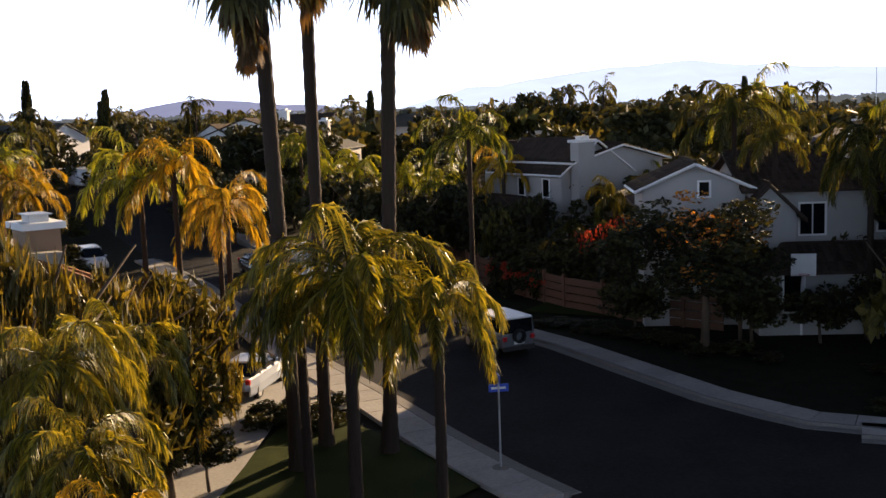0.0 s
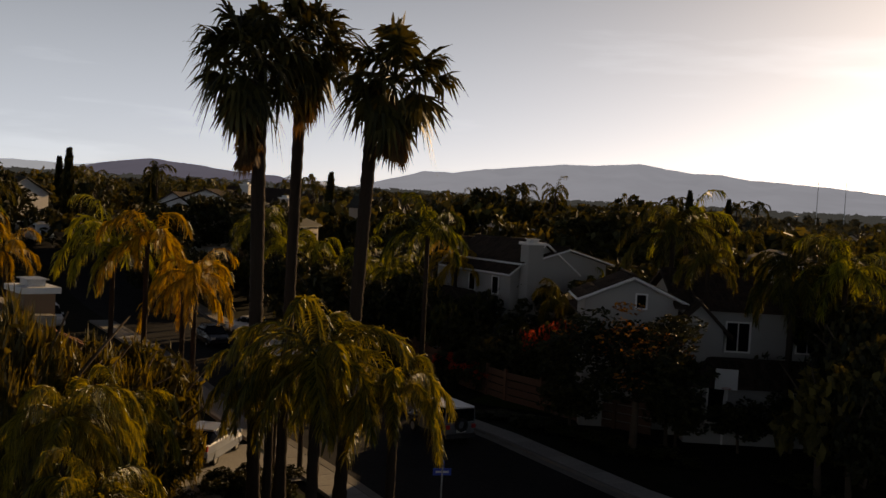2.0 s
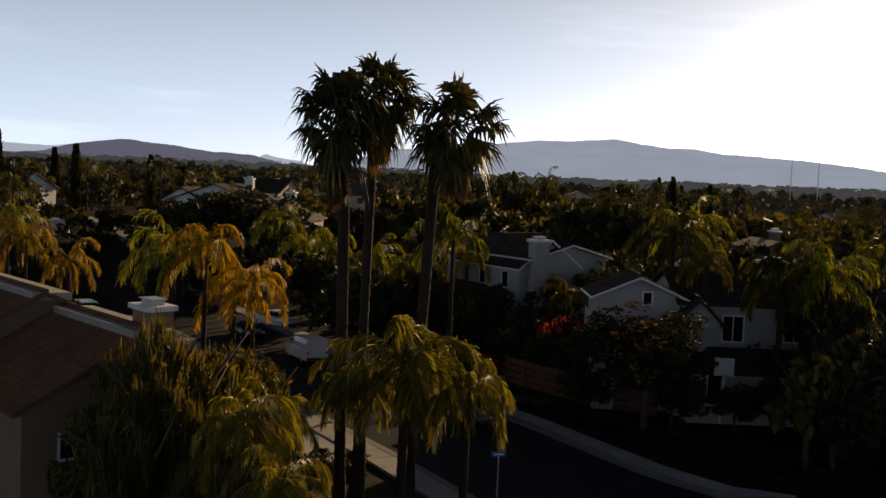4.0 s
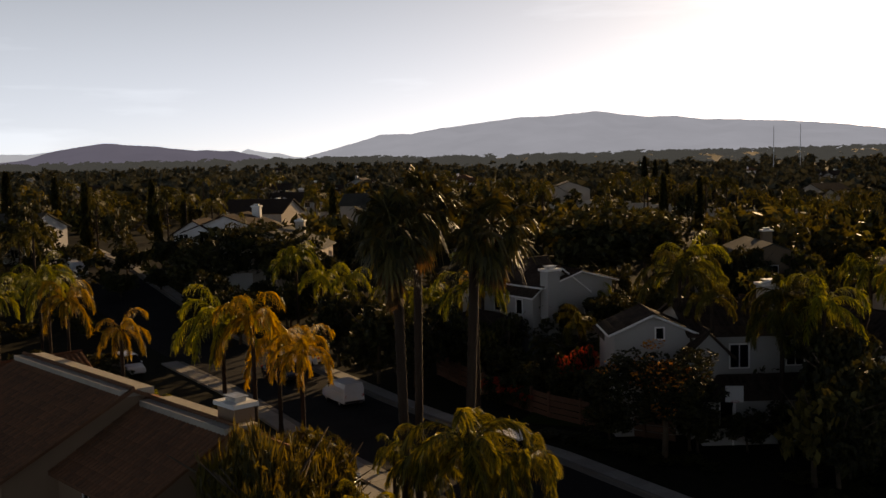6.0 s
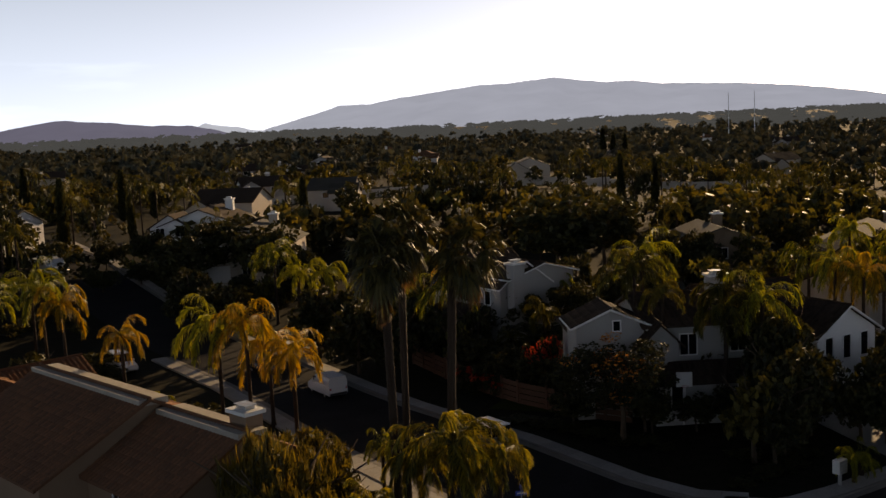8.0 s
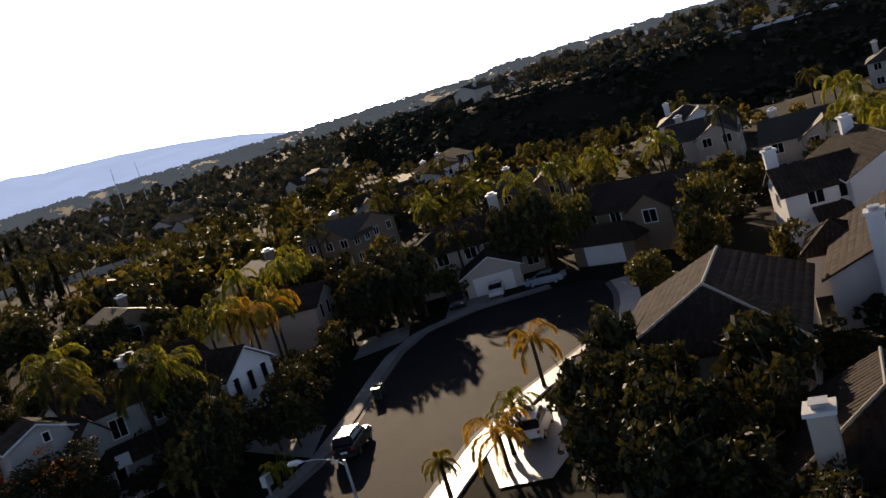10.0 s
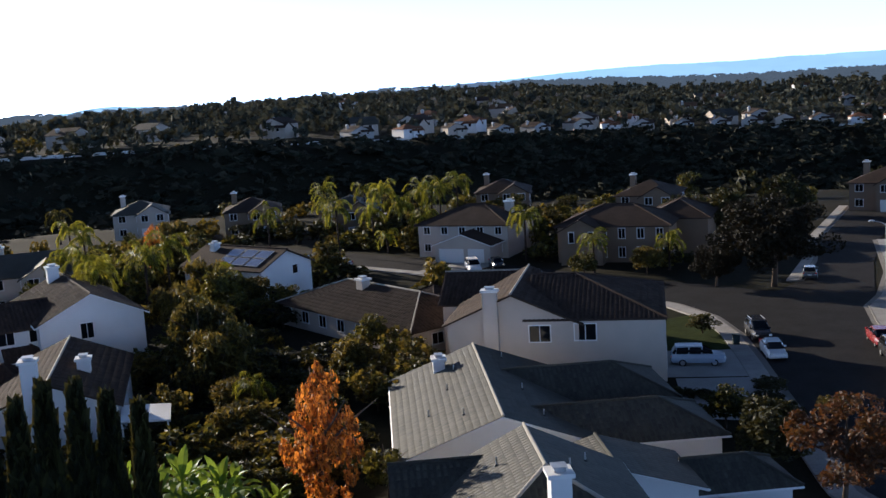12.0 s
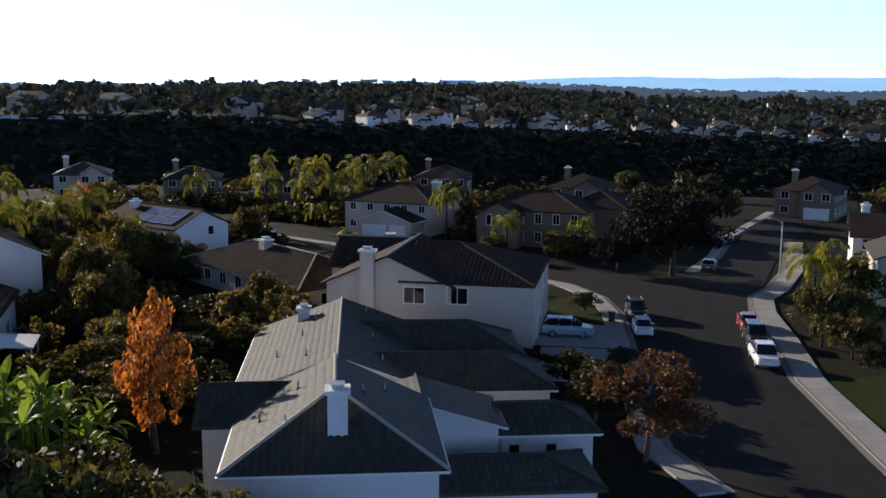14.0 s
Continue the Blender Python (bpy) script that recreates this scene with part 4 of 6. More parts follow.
def pavement(line, width, side, label, gap=1.5, gutter=True, mat=None):
    """Concrete slabs behind a kerb line, with the kerb and gutter as pieces of their own."""
    p = np.array(line, float)
    s = np.r_[0, np.cumsum(np.hypot(*np.diff(p, axis=0).T))]
    n = max(3, int(s[-1] / gap))
    t = np.linspace(0, s[-1], n + 1)
    q = np.stack([np.interp(t, s, p[:, 0]), np.interp(t, s, p[:, 1])], 1)
    d = np.gradient(q, axis=0)
    d /= np.linalg.norm(d, axis=1, keepdims=True)
    nr = np.stack([-d[:, 1], d[:, 0]], 1) * side
    top = thing("pavement", Matrix.Identity(4), label, "pavement", kind="structure")
    kb = MB()
    for i in range(n):
        a0, a1 = q[i] + nr[i] * 0.17, q[i + 1] + nr[i + 1] * 0.17
        b0, b1 = q[i] + nr[i] * width, q[i + 1] + nr[i + 1] * width
        e = (a1 - a0) * 0.012
        pts = [a0 + e, a1 - e, b1 - e, b0 + e]
        if side < 0:
            pts.reverse()
        z = [lz(*c) + 0.17 for c in pts]
        part("slab", MB().slab([(c[0], c[1], k) for c, k in zip(pts, z)], 0.3), mat or M_CONC, top)
        k0, k1 = q[i], q[i + 1]
        kp = [k0, k1, q[i + 1] + nr[i + 1] * 0.16, q[i] + nr[i] * 0.16]
        gp = [q[i] - nr[i] * 0.45, q[i + 1] - nr[i + 1] * 0.45, k1, k0]
        if side < 0:
            kp.reverse()
            gp.reverse()
        kb.slab([(c[0], c[1], lz(*c) + 0.18) for c in kp], 0.3)
        if gutter:
            kb.slab([(c[0], c[1], lz(*c) + 0.068) for c in gp], 0.2)
    part("kerb", kb, M_GUTTER, top)
    return top


pavement(S1_FAR[1:], 1.4, -1, "pale concrete pavement curving along the street")
pavement(S1_NEAR[2:11], 1.6, 1, "pale concrete pavement beside the palm lawn")
pavement(S2_FAR[:-1], 1.5, 1, "concrete pavement round the cul-de-sac")
pavement(S2_NEAR[1:-1], 2.1, -1, "sunlit concrete pavement beside low palms", mat=M_CONC_S)
pavement(S3_N[2:], 1.9, 1, "concrete pavement along the parked cars")
pavement(S3_S[2:6] + [(96, -61.0), (104, -61.6), (110, -64.0), (124, -67.5), (150, -71.0)], 2.3, -1, "concrete pavement with a pale kerb")
pavement([(119, -56.5), (133, -60), (150, -62.5), (192, -74)], 1.6, 1, "concrete pavement below a dark tree")


def patch(name, pts, mat, lift, label, category):
    mb = MB()
    c = np.mean(np.array(pts, float), axis=0)
    for a, b in zip(pts, pts[1:] + pts[:1]):
        tri_ = [(c[0], c[1]), a, b]
        mb.poly(*[(p[0], p[1], lz(*p) + lift) for p in tri_])
    return tagged(part(name, mb, mat), label, category, kind="structure")


patch("lawn", [(-7.2, 27), (-1.0, 27.5), (0.5, 29.2), (-1.6, 33), (-4.4, 36.6), (-6.6, 35.6), (-7.2, 31)], M_LAWN, 0.09, "mown lawn round the tall palms", "lawn")
patch("driveway", [(-9.6, 28), (-7.3, 28), (-7.0, 31.5), (-6.8, 36.4), (-3.4, 38.4), (-4.6, 41.4), (-6.6, 43.6), (-10.0, 43.0), (-9.6, 33)], M_CONC, 0.11, "curved pale concrete driveway", "driveway")
patch("driveway", [(76.5, -40.5), (77.0, -49.0), (86.0, -48.2), (85.5, -40.5)], M_CONC, 0.10, "concrete driveway with a parked car", "driveway")
patch("driveway", [(65.5, -42), (64.8, -50.1), (76.8, -49.1), (76.2, -41.2)], M_CONC, 0.09, "wide concrete driveway with a planted island", "driveway")
patch("lawn", [(84, -40), (86.5, -47.6), (94, -46.6), (101, -43.5), (97, -37), (88, -36)], M_LAWN, 0.08, "green and yellowing front lawn", "lawn")
patch("lawn", [(56, -66.5), (70, -64.0), (74, -70), (60, -74)], M_LAWN, 0.08, "bright green front lawn", "lawn")
patch("lawn", [(3.5, 56), (6.0, 60), (8.8, 58.5), (8.6, 53.5)], M_LAWN, 0.08, "sunlit strip of lawn behind a fence", "lawn")
patch("driveway", [(44, 57), (50, 63), (54, 60), (50, 55)], M_CONC, 0.09, "concrete driveway on the cul-de-sac", "driveway")
patch("driveway", [(56, 56), (61, 61), (66, 57), (62, 53)], M_CONC, 0.09, "concrete driveway with two parked cars", "driveway")
patch("driveway", [(26.4, 16.2), (30.2, 21.6), (35.4, 23.6), (41.0, 24.6), (41.6, 22.0), (36.6, 17.6), (32.6, 15.4), (28.4, 13.6)], M_CONC_S, 0.10, "pale smooth concrete driveway shining in low sun", "driveway")
patch("driveway", [(26, 37), (31, 42.5), (30, 51), (25, 48)], M_CONC, 0.09, "shaded concrete driveway", "driveway")
patch("driveway", [(126, -11), (138, -17), (140, -10), (130, -4)], M_CONC, 0.09, "sunlit concrete driveway", "driveway")

# ---------- the nearest houses ----------
W_, C_, T_, P_ = M_WALL_W, M_WALL_C, M_WALL_T, M_WALL_P
hb = [B(-0.35, 0.25, 10.7, 9.6, 5.15, 2.3, "x", "w", cap=M_RIDGE, fascia=1), B(4.4, 4.0, 5.2, 6.4, 5.0, 1.2, "y", False), B(7.0, -4.6, 5.1, 8.6, 3.65, 1.3, "x", False, fascia=1), B(8.0, -12.1, 3.9, 5.4, 2.7, 1.0, "y", "w", fascia=1), B(1.5, -9.1, 5.0, 8.4, 2.0, 0.8, "y", "w")]
hh = house(36.6, -34.9, 17, hb, W_, M_ROOF_G, "white stucco house with a grey tiled hip roof", chimneys=[(-3.5, 0.1, 8.5, 1.0, 0.95)], windows=[(3, "w", 2.0, 1.5, 0.62, 0.62, 1), (3, "w", -0.2, 1.5, 0.62, 0.62, 1), (1, "n", 0, 3.9, 1.4, 1.2)], tiles=0.34, pieces=(2,), proud=0.18)
fb = [B(0, 0, 18.5, 13.0, 2.7, 2.4, "x", False, cap=M_RIDGE, fascia=1), B(3.2, -7.5, 7.5, 12.0, 2.8, 1.7, "y", "w", fascia=1), B(-5.2, -8.4, 6.5, 11.7, 2.6, 1.5, "y", "w", fascia=1)]
fh = house(59.5, -27.9, 16, fb, W_, M_ROOF_G, "low white house with a long grey tiled roof", chimneys=[(6.6, 3.0, 5.3, 1.15, 0.9)], windows=[(0, "w", 2, 1.4, 1.5, 1.1), (0, "n", -5, 1.4, 1.6, 1.1), (0, "n", 3, 1.4, 1.6, 1.1), (2, "w", 0, 1.5, 1.2, 1.0)], garages=[(1, "s", 0, 4.8), (2, "s", 0, 4.8)], tiles=0.34, proud=0.18)
for hs_, mid_, W2_, ev_, rs_, spots_ in ((hh, 0.25, 4.8, 5.15, 2.3, [(-3.0, 2.6), (-0.6, 4.0), (2.2, 2.2), (4.4, 3.6), (0.5, -1.2), (2.6, -2.4)]), (fh, 0.0, 6.5, 2.7, 2.4, [(-6.2, 2.2), (-3.4, 4.4), (0.6, 2.8), (4.6, 2.0), (-1.2, -2.4), (-6.8, -3.0), (7.2, -2.0)])):
    for px_, py_ in spots_:
        zz = ev_ + rs_ * (1 - abs(py_ - mid_) / W2_)
        vp = part("vent_pipe", MB().tube([(px_, py_, zz - 0.1), (px_, py_, zz + 0.5)], [0.05, 0.05], 7), M_STEEL, hs_)
        part("flashing", MB().tube([(px_, py_, zz + 0.04), (px_, py_, zz + 0.14)], [0.16, 0.07], 8), M_DARKPLASTIC, vp)
gb = [B(0, 0, 14, 11.4, 5.3, 2.5, "x", False, cap=M_RIDGE), B(1.0, -7.0, 15.96, 12.0, 5.5, 2.5, "y", "w", ov=0.1), B(7, 4.0, 9, 8, 5.2, 2.2, "y", False, cap=M_RIDGE)]
house(82.4, -27.4, 1, gb, C_, M_ROOF_B, "two-storey cream stucco house with dark brown tiles", chimneys=[(-7.35, 1.8, 8.6, 0.8, 1.25)], windows=[(0, "w", -2.35, 4.3, 1.8, 1.4), (1, "w", 0.75, 4.4, 1.8, 1.4), (1, "s", 2, 4.3, 1.5, 1.2)], garages=[(1, "s", -2.0, 4.8)], tiles=0.4)
eb = [B(0, 0, 25, 11.5, 2.7, 2.2, "x", True, cap=M_RIDGE), B(-2, -5.5, 8, 6, 2.7, 1.5, "y", True)]
house(96.0, -10.2, 51, eb, C_, M_ROOF_B, "low cream house with a broad brown roof", chimneys=[(2.4, 0.9, 5.9, 1.2, 1.1)], windows=auto_windows(eb[0], 0, "n", 1, 3.4) + [(0, "w", 2.5, 1.4, 1.4, 1.1), (1, "w", 0, 1.4, 1.6, 1.1)], tiles=0.4)
sb = [B(0, 0, 15, 9.0, 4.6, 2.0, "x", False)]
so = house(117.0, 14.5, 65, sb, W_, M_ROOF_B, "white gabled house with solar panels on its roof", chimneys=[(5, 1.0, 7.4, 1.0, 1.0)], windows=[(0, "w", -1.5, 3.8, 0.9, 1.1, 1), (0, "w", 3, 1.4, 1.0, 1.4, 1)] + auto_windows(sb[0], 0, "n", 1, 3.5))
_pit = math.degrees(math.atan2(2.0, 4.5))
for i in range(3):
    for k in range(2):
        m = pose(-5.2 + i * 2.7, 4.5 - 1.2 - k * 1.75, 4.6 + 0.62 + k * 0.78, -_pit, 0, 0)
        pn = part("solar_panel", MB().box(-1.15, -0.82, 0.06, 1.15, 0.82, 0.10), M_PANEL, so, "dark glass panel with a pale rim", m)
        fr = MB()
        for a in ((-1.2, -0.87, 1.2, -0.82), (-1.2, 0.82, 1.2, 0.87), (-1.2, -0.82, -1.15, 0.82), (1.15, -0.82, 1.2, 0.82)):
            fr.box(a[0], a[1], 0.03, a[2], a[3], 0.12)
        part("rim", fr, M_STEEL, pn)
bb = [B(0, 0, 17, 10.0, 5.6, 2.4, "x", False, fascia=1), B(-2.5, 7.0, 8.5, 7, 5.3, 1.8, "y", False), B(-6.5, 6.2, 3, 3.5, 2.7, 0.9, "y", "w")]
house(85.0, 20.3, 42, bb, W_, M_ROOF_B, "large white stucco house with brown hipped roofs", chimneys=[(6.4, 1.0, 9.4, 1.2, 1.2), (3.0, 9.5, 8.6, 1.2, 1.2)], windows=[(0, "w", 0.6, 4.4, 1.2, 1.5), (0, "s", -3, 4.3, 1.4, 1.2), (0, "s", 3, 4.3, 1.4, 1.2), (1, "w", 0.8, 4.4, 1.4, 1.2), (1, "w", -2, 4.4, 1.4, 1.2), (1, "w", -1, 1.5, 1.6, 1.5), (1, "n", 0, 4.2, 1.4, 1.2)], tiles=0.4)
nb = [B(0, 0, 16, 9.5, 4.0, 2.0, "x", False, cap=M_RIDGE), B(4, 5.0, 6, 4, 3.6, 1.5, "y", True)]
house(61.5, 7.3, 26, nb, W_, M_ROOF_B, "white house with a brown roof and pale ridge", chimneys=[(-1.5, -2.0, 6.5, 1.0, 1.0), (-8.5, 1.0, 8.3, 1.2, 1.1)], windows=[(0, "w", -2.0, 2.2, 1.0, 1.9), (0, "s", -3, 1.6, 1.5, 1.2), (0, "s", 3, 1.6, 1.5, 1.2)], tiles=0.4)
pb = [B(0, 0, 15, 11.5, 4.7, 2.4, "x", "w", cap=M_RIDGE), B(-1.5, 7.5, 7, 6, 2.7, 1.4, "y", True)]
house(43.5, 11.2, 29, pb, C_, M_ROOF_B, "cream house with a big brown hip roof beside the cul-de-sac", chimneys=[], windows=[(0, "w", 1.5, 3.4, 1.4, 1.1), (0, "n", 4, 1.6, 1.5, 1.2), (0, "s", -3, 3.6, 1.4, 1.1)], garages=[(1, "n", 0, 4.6)], tiles=0.4)
p2 = [B(0, 0, 9, 9, 3.6, 2.0, "x", "w", cap=M_RIDGE)]
house(31.0, -6.8, 29, p2, C_, M_ROOF_B, "low cream house with a dark roof under trees", chimneys=[(-3.6, 2.6, 6.9, 1.2, 1.1)], windows=auto_windows(p2[0], 0, "wn", 1), tiles=0.4)
lb = [B(4.0, 0.3, 8.0, 9.2, 5.0, 2.4, "x", False), B(14.6, 1.2, 13.2, 12.6, 5.0, 3.0, "x", False), B(9.0, -6.2, 8.0, 4.0, 2.8, 1.4, "y", True)]
lh = house(-12.6, 30.0, 128, lb, P_, M_ROOF_R, "tan two-storey house with stepped terracotta gables", chimneys=[(0.95, -0.5, 8.5, 1.5, 1.0)], windows=[(0, "n", 0.6, 3.9, 1.1, 1.4), (0, "w", 2.6, 3.3, 1.2, 0.9), (0, "w", -1.0, 3.6, 1.2, 1.2), (1, "n", 0, 3.8, 1.2, 1.3)], tiles=0.34)
# pale slabs added along the crest in place of a sunlit far slope
for x0, x1, yy, zz in ((-0.4, 7.6, 0.3, 7.52), (7.7, 21.6, 1.2, 8.12)):
    part("verge", MB().slab([(x0, yy + 0.6, zz - 0.06), (x0, yy - 1.15, zz - 0.14), (x1, yy - 1.15, zz - 0.14), (x1, yy + 0.6, zz - 0.06)], 0.35), M_RIDGE, lh, "pale strip standing for the sunlit slope behind the crest")
lc = [B(0, 0, 12, 10, 3.2, 2.4, "x", True), B(5, -6, 7, 6, 3.0, 1.8, "y", False)]
house(-33.0, 55.0, 128, lc, C_, M_ROOF_R, "house with ribbed terracotta roof under queen palms", windows=auto_windows(lc[0], 0, "ns", 1), tiles=0.4)
ab = [B(-0.4, 1.0, 9.0, 6.0, 5.5, 2.1, "x", False, fascia=1), B(0.4, 3.0, 8.2, 8.2, 6.15, 1.05, "x", False, fascia=1), B(-1.0, -3.35, 7, 2.8, 2.5, 1.0, "x", True, fascia=1), B(-5.5, 3.4, 6, 8, 5.2, 2.2, "y", False)]
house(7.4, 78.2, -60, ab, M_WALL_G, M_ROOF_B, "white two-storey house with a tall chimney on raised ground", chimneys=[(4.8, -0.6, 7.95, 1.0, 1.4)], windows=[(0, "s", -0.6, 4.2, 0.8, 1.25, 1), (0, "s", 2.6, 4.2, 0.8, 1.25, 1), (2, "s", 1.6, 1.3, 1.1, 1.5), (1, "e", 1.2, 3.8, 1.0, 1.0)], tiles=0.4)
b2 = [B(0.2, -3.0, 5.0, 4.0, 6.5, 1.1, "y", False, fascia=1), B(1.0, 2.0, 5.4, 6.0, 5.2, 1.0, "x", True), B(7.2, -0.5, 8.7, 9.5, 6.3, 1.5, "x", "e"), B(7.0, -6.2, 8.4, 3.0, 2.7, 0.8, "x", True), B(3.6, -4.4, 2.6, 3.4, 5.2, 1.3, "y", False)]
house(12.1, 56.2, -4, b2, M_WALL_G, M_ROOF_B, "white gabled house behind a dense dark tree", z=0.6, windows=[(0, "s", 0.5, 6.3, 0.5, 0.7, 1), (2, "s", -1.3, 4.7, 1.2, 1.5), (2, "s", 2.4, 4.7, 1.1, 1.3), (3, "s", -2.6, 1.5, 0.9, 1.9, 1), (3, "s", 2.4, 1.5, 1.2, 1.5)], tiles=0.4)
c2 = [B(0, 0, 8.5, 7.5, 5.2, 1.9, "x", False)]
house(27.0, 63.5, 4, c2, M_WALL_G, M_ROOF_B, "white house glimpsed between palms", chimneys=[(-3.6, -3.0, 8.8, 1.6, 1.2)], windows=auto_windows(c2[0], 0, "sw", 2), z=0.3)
d1 = [B(0, 0, 6.2, 11, 5.5, 1.9, "y", False, fascia=1), B(-4.5, 3, 6, 8, 5.2, 1.6, "x", False)]
house(27.7, 55.5, 22, d1, W_, M_ROOF_B, "white gabled house with three tall upper windows", windows=[(0, "s", -1.9, 4.3, 0.75, 1.7, 1), (0, "s", 0, 4.3, 0.75, 1.7, 1), (0, "s", 1.9, 4.3, 0.75, 1.7, 1)], garages=[(0, "s", 0, 4.8)], tiles=0.45)
d2 = [B(0, 0, 7, 11, 5.4, 1.7, "y", False), B(-4.5, 3, 6, 8, 5.2, 1.6, "x", False)]
house(46.0, 71.5, 35, d2, C_, M_ROOF_B, "cream gabled house with shuttered windows on the cul-de-sac", windows=[(0, "s", -1.9, 4.3, 0.7, 1.5, 1), (0, "s", 0, 4.3, 0.7, 1.5, 1), (0, "s", 1.9, 4.3, 0.7, 1.5, 1)], garages=[(0, "s", 0, 4.8)])
d3 = [B(0, 0, 10, 17, 5.2, 2.2, "y", True), B(-7.5, -2, 7, 6.5, 2.7, 1.6, "x", False, fascia=1)]
house(70.5, 66.0, 47, d3, C_, M_ROOF_B, "cream hip-roofed house at the end of the cul-de-sac", chimneys=[(0.5, -4, 9.8, 1.2, 1.2)], windows=auto_windows(d3[0], 0, "w", 2, 3.4), garages=[(1, "w", 0, 4.6)], tiles=0.45)
d4 = [B(0, 0, 10, 13, 5.2, 2.2, "y", False), B(-6.5, 2, 4, 8, 2.7, 1.3, "y", True), B(-3.6, -3, 4, 5, 5.0, 1.6, "x", False)]
house(81.5, 46.5, 10, d4, T_, M_ROOF_B, "tan two-storey house with a dark garage roof", windows=auto_windows(d4[0], 0, "w", 2, 3.0) + [(2, "w", 0, 4.0, 1.6, 1.4)], garages=[(1, "w", 0, 5)])
i1 = [B(0, 0, 12, 16, 5.4, 2.3, "y", True), B(-6.5, 4, 4, 6, 5.0, 1.6, "x", False), B(8, -8, 12, 9, 5.4, 2.0, "x", True)]
house(142.0, -34.0, -8, i1, T_, M_ROOF_B, "large brown stucco house with arched windows", windows=auto_windows(i1[0], 0, "w", 2, 2.6, 0.9, 1.4) + [(1, "w", -1.4, 4.0, 0.7, 1.5, 1), (1, "w", 1.4, 4.0, 0.7, 1.5, 1)])
i2 = [B(0, 0, 12, 15, 5.2, 2.4, "y", True), B(-7.5, -2, 7, 9, 2.8, 1.6, "x", False, fascia=1)]
house(150.0, -11.0, -12, i2, C_, M_ROOF_B, "cream house with white garage doors", chimneys=[(2, -5, 8.2, 1.2, 1.2)], windows=auto_windows(i2[0], 0, "w", 2, 2.8, 1.0, 1.1), garages=[(1, "w", -2.2, 2.6), (1, "w", 1.8, 4.0)])
for (x, y, r, wm, lab, ch) in [(189, -80, -20, T_, "tan house with an arched porch at the canyon edge", 1), (184, 66, 25, C_, "cream house with paired windows above the canyon", 1), (181, 40, 20, T_, "tan house among palms above the canyon", 1), (176, 18, 10, T_, "tan house with a white garage among palms", 0), (199, -8, 5, T_, "tan house behind palms at the canyon edge", 1), (183, -38, -10, T_, "tan house with a low grey roof at the canyon edge", 1), (108, -80, -6, C_, "cream house beside the street lawn", 0), (126, -81, -8, W_, "white house beyond a street tree", 1), (126, 70, 30, C_, "cream house below the brushy slope", 1), (152, 92, 35, W_, "white house with a pale gable below the slope", 1), (104, 88, 40, T_, "tan gabled house under lit palms", 1), (112, 44, 30, C_, "cream house between palms", 1), (60, 98, 10, T_, "tan chimneyed house between queen palms", 1), (40, 104, 5, T_, "tan two-storey house with upper windows", 1), (84, 112, 20, T_, "tan house with a lit gable", 1), (-25.5, 138, 12, W_, "white house with an arched upper window", 1), (-62, 152, 20, W_, "white house with a gable and garage", 0), (-18, 122, 10, C_, "cream house half hidden by palms", 1), (-48, 74, 35, C_, "cream house beside the rising street", 0)]:
    bs = [B(0, 0, 12, 10.5, 5.2, 2.2, "y" if ch else "x", x > 150), B(-4.5, -2.5, 6, 6, 5.0, 1.8, "x" if x > 70 else "y", False)]
    house(x, y, r if x > 70 else -r, bs, wm, M_ROOF_B if (x + y) % 2 else M_ROOF_G, lab, chimneys=[(2, 3.6, 8.6, 1.2, 1.0)] if ch else (), windows=auto_windows(bs[0], 0, "ws", 2, 3.4) + auto_windows(bs[1], 1, "ws", 2, 3.0), garages=[(1, "w" if x > 70 else "s", 0, 4.4)], ridge=False)

# ---------- vehicles ----------
car(1.75, 47.2, 118, "jeep", "grey", "pale off-road car with a white hardtop parked at the kerb")
car(-8.9, 64.6, 115, "van", "white", "white delivery van parked at the kerb", "van")
car(-12.6, 80.5, 140, "sedan", "white", "white sedan parked across the street")
car(-28.6, 79.5, -60, "suv", "white", "white car parked under a golden-lit palm")
car(-14.5, 74.0, -62, "sedan", "black", "black car in the shade of the street")
big_van = car(-47.0, 130.0, -55, "van", "white", "large white van parked up the street", "van")
big_van.matrix_basis = big_van.matrix_basis @ Matrix.Diagonal((1.3, 1.3, 1.45, 1))
car(-53.0, 140.0, -60, "sedan", "white", "white car parked by a driveway")
car(-8.6, 41.3, 80, "sedan", "silver", "pale car on the driveway behind the palms")
car(28.2, 34.2, 38, "suv", "black", "black off-road car with a white roof at the kerb")
car(60.0, 58.2, -135, "sedan", "black", "dark car parked in front of a garage")
car(63.6, 55.6, -135, "sedan", "white", "white car parked in front of a garage")
car(66.5, 50.6, 120, "sedan", "silver", "pale car parked at the end of the cul-de-sac")
car(81.0, -43.2, -88, "suv", "silver", "silver sport utility car on a driveway")
car(83.8, -49.9, 186, "sedan", "white", "white car parked at the kerb")
car(90.8, -49.2, 188, "suv", "black", "black car parked at the kerb")
car(75.0, -59.9, 183, "pickup", "white", "white pickup truck parked at the kerb", "pickup_truck")
car(82.2, -59.9, 183, "suv", "black", "black car with a pale roof at the kerb")
car(88.0, -59.8, 183, "sedan", "red", "dark red car parked at the kerb")
car(131.5, -13.6, 200, "suv", "white", "white car on a sunlit driveway")
car(134.0, -16.6, 200, "sedan", "black", "black car on a driveway")
car(137.6, 8.4, 60, "sedan", "white", "white car parked below the palms")
car(141.0, 14.0, 60, "sedan", "black", "dark car parked below the palms")
car(121.5, -58.0, -8, "sedan", "grey", "grey car parked under the dark tree")

car(33.6, 20.0, 35, "suv", "white", "white car parked among low palms")


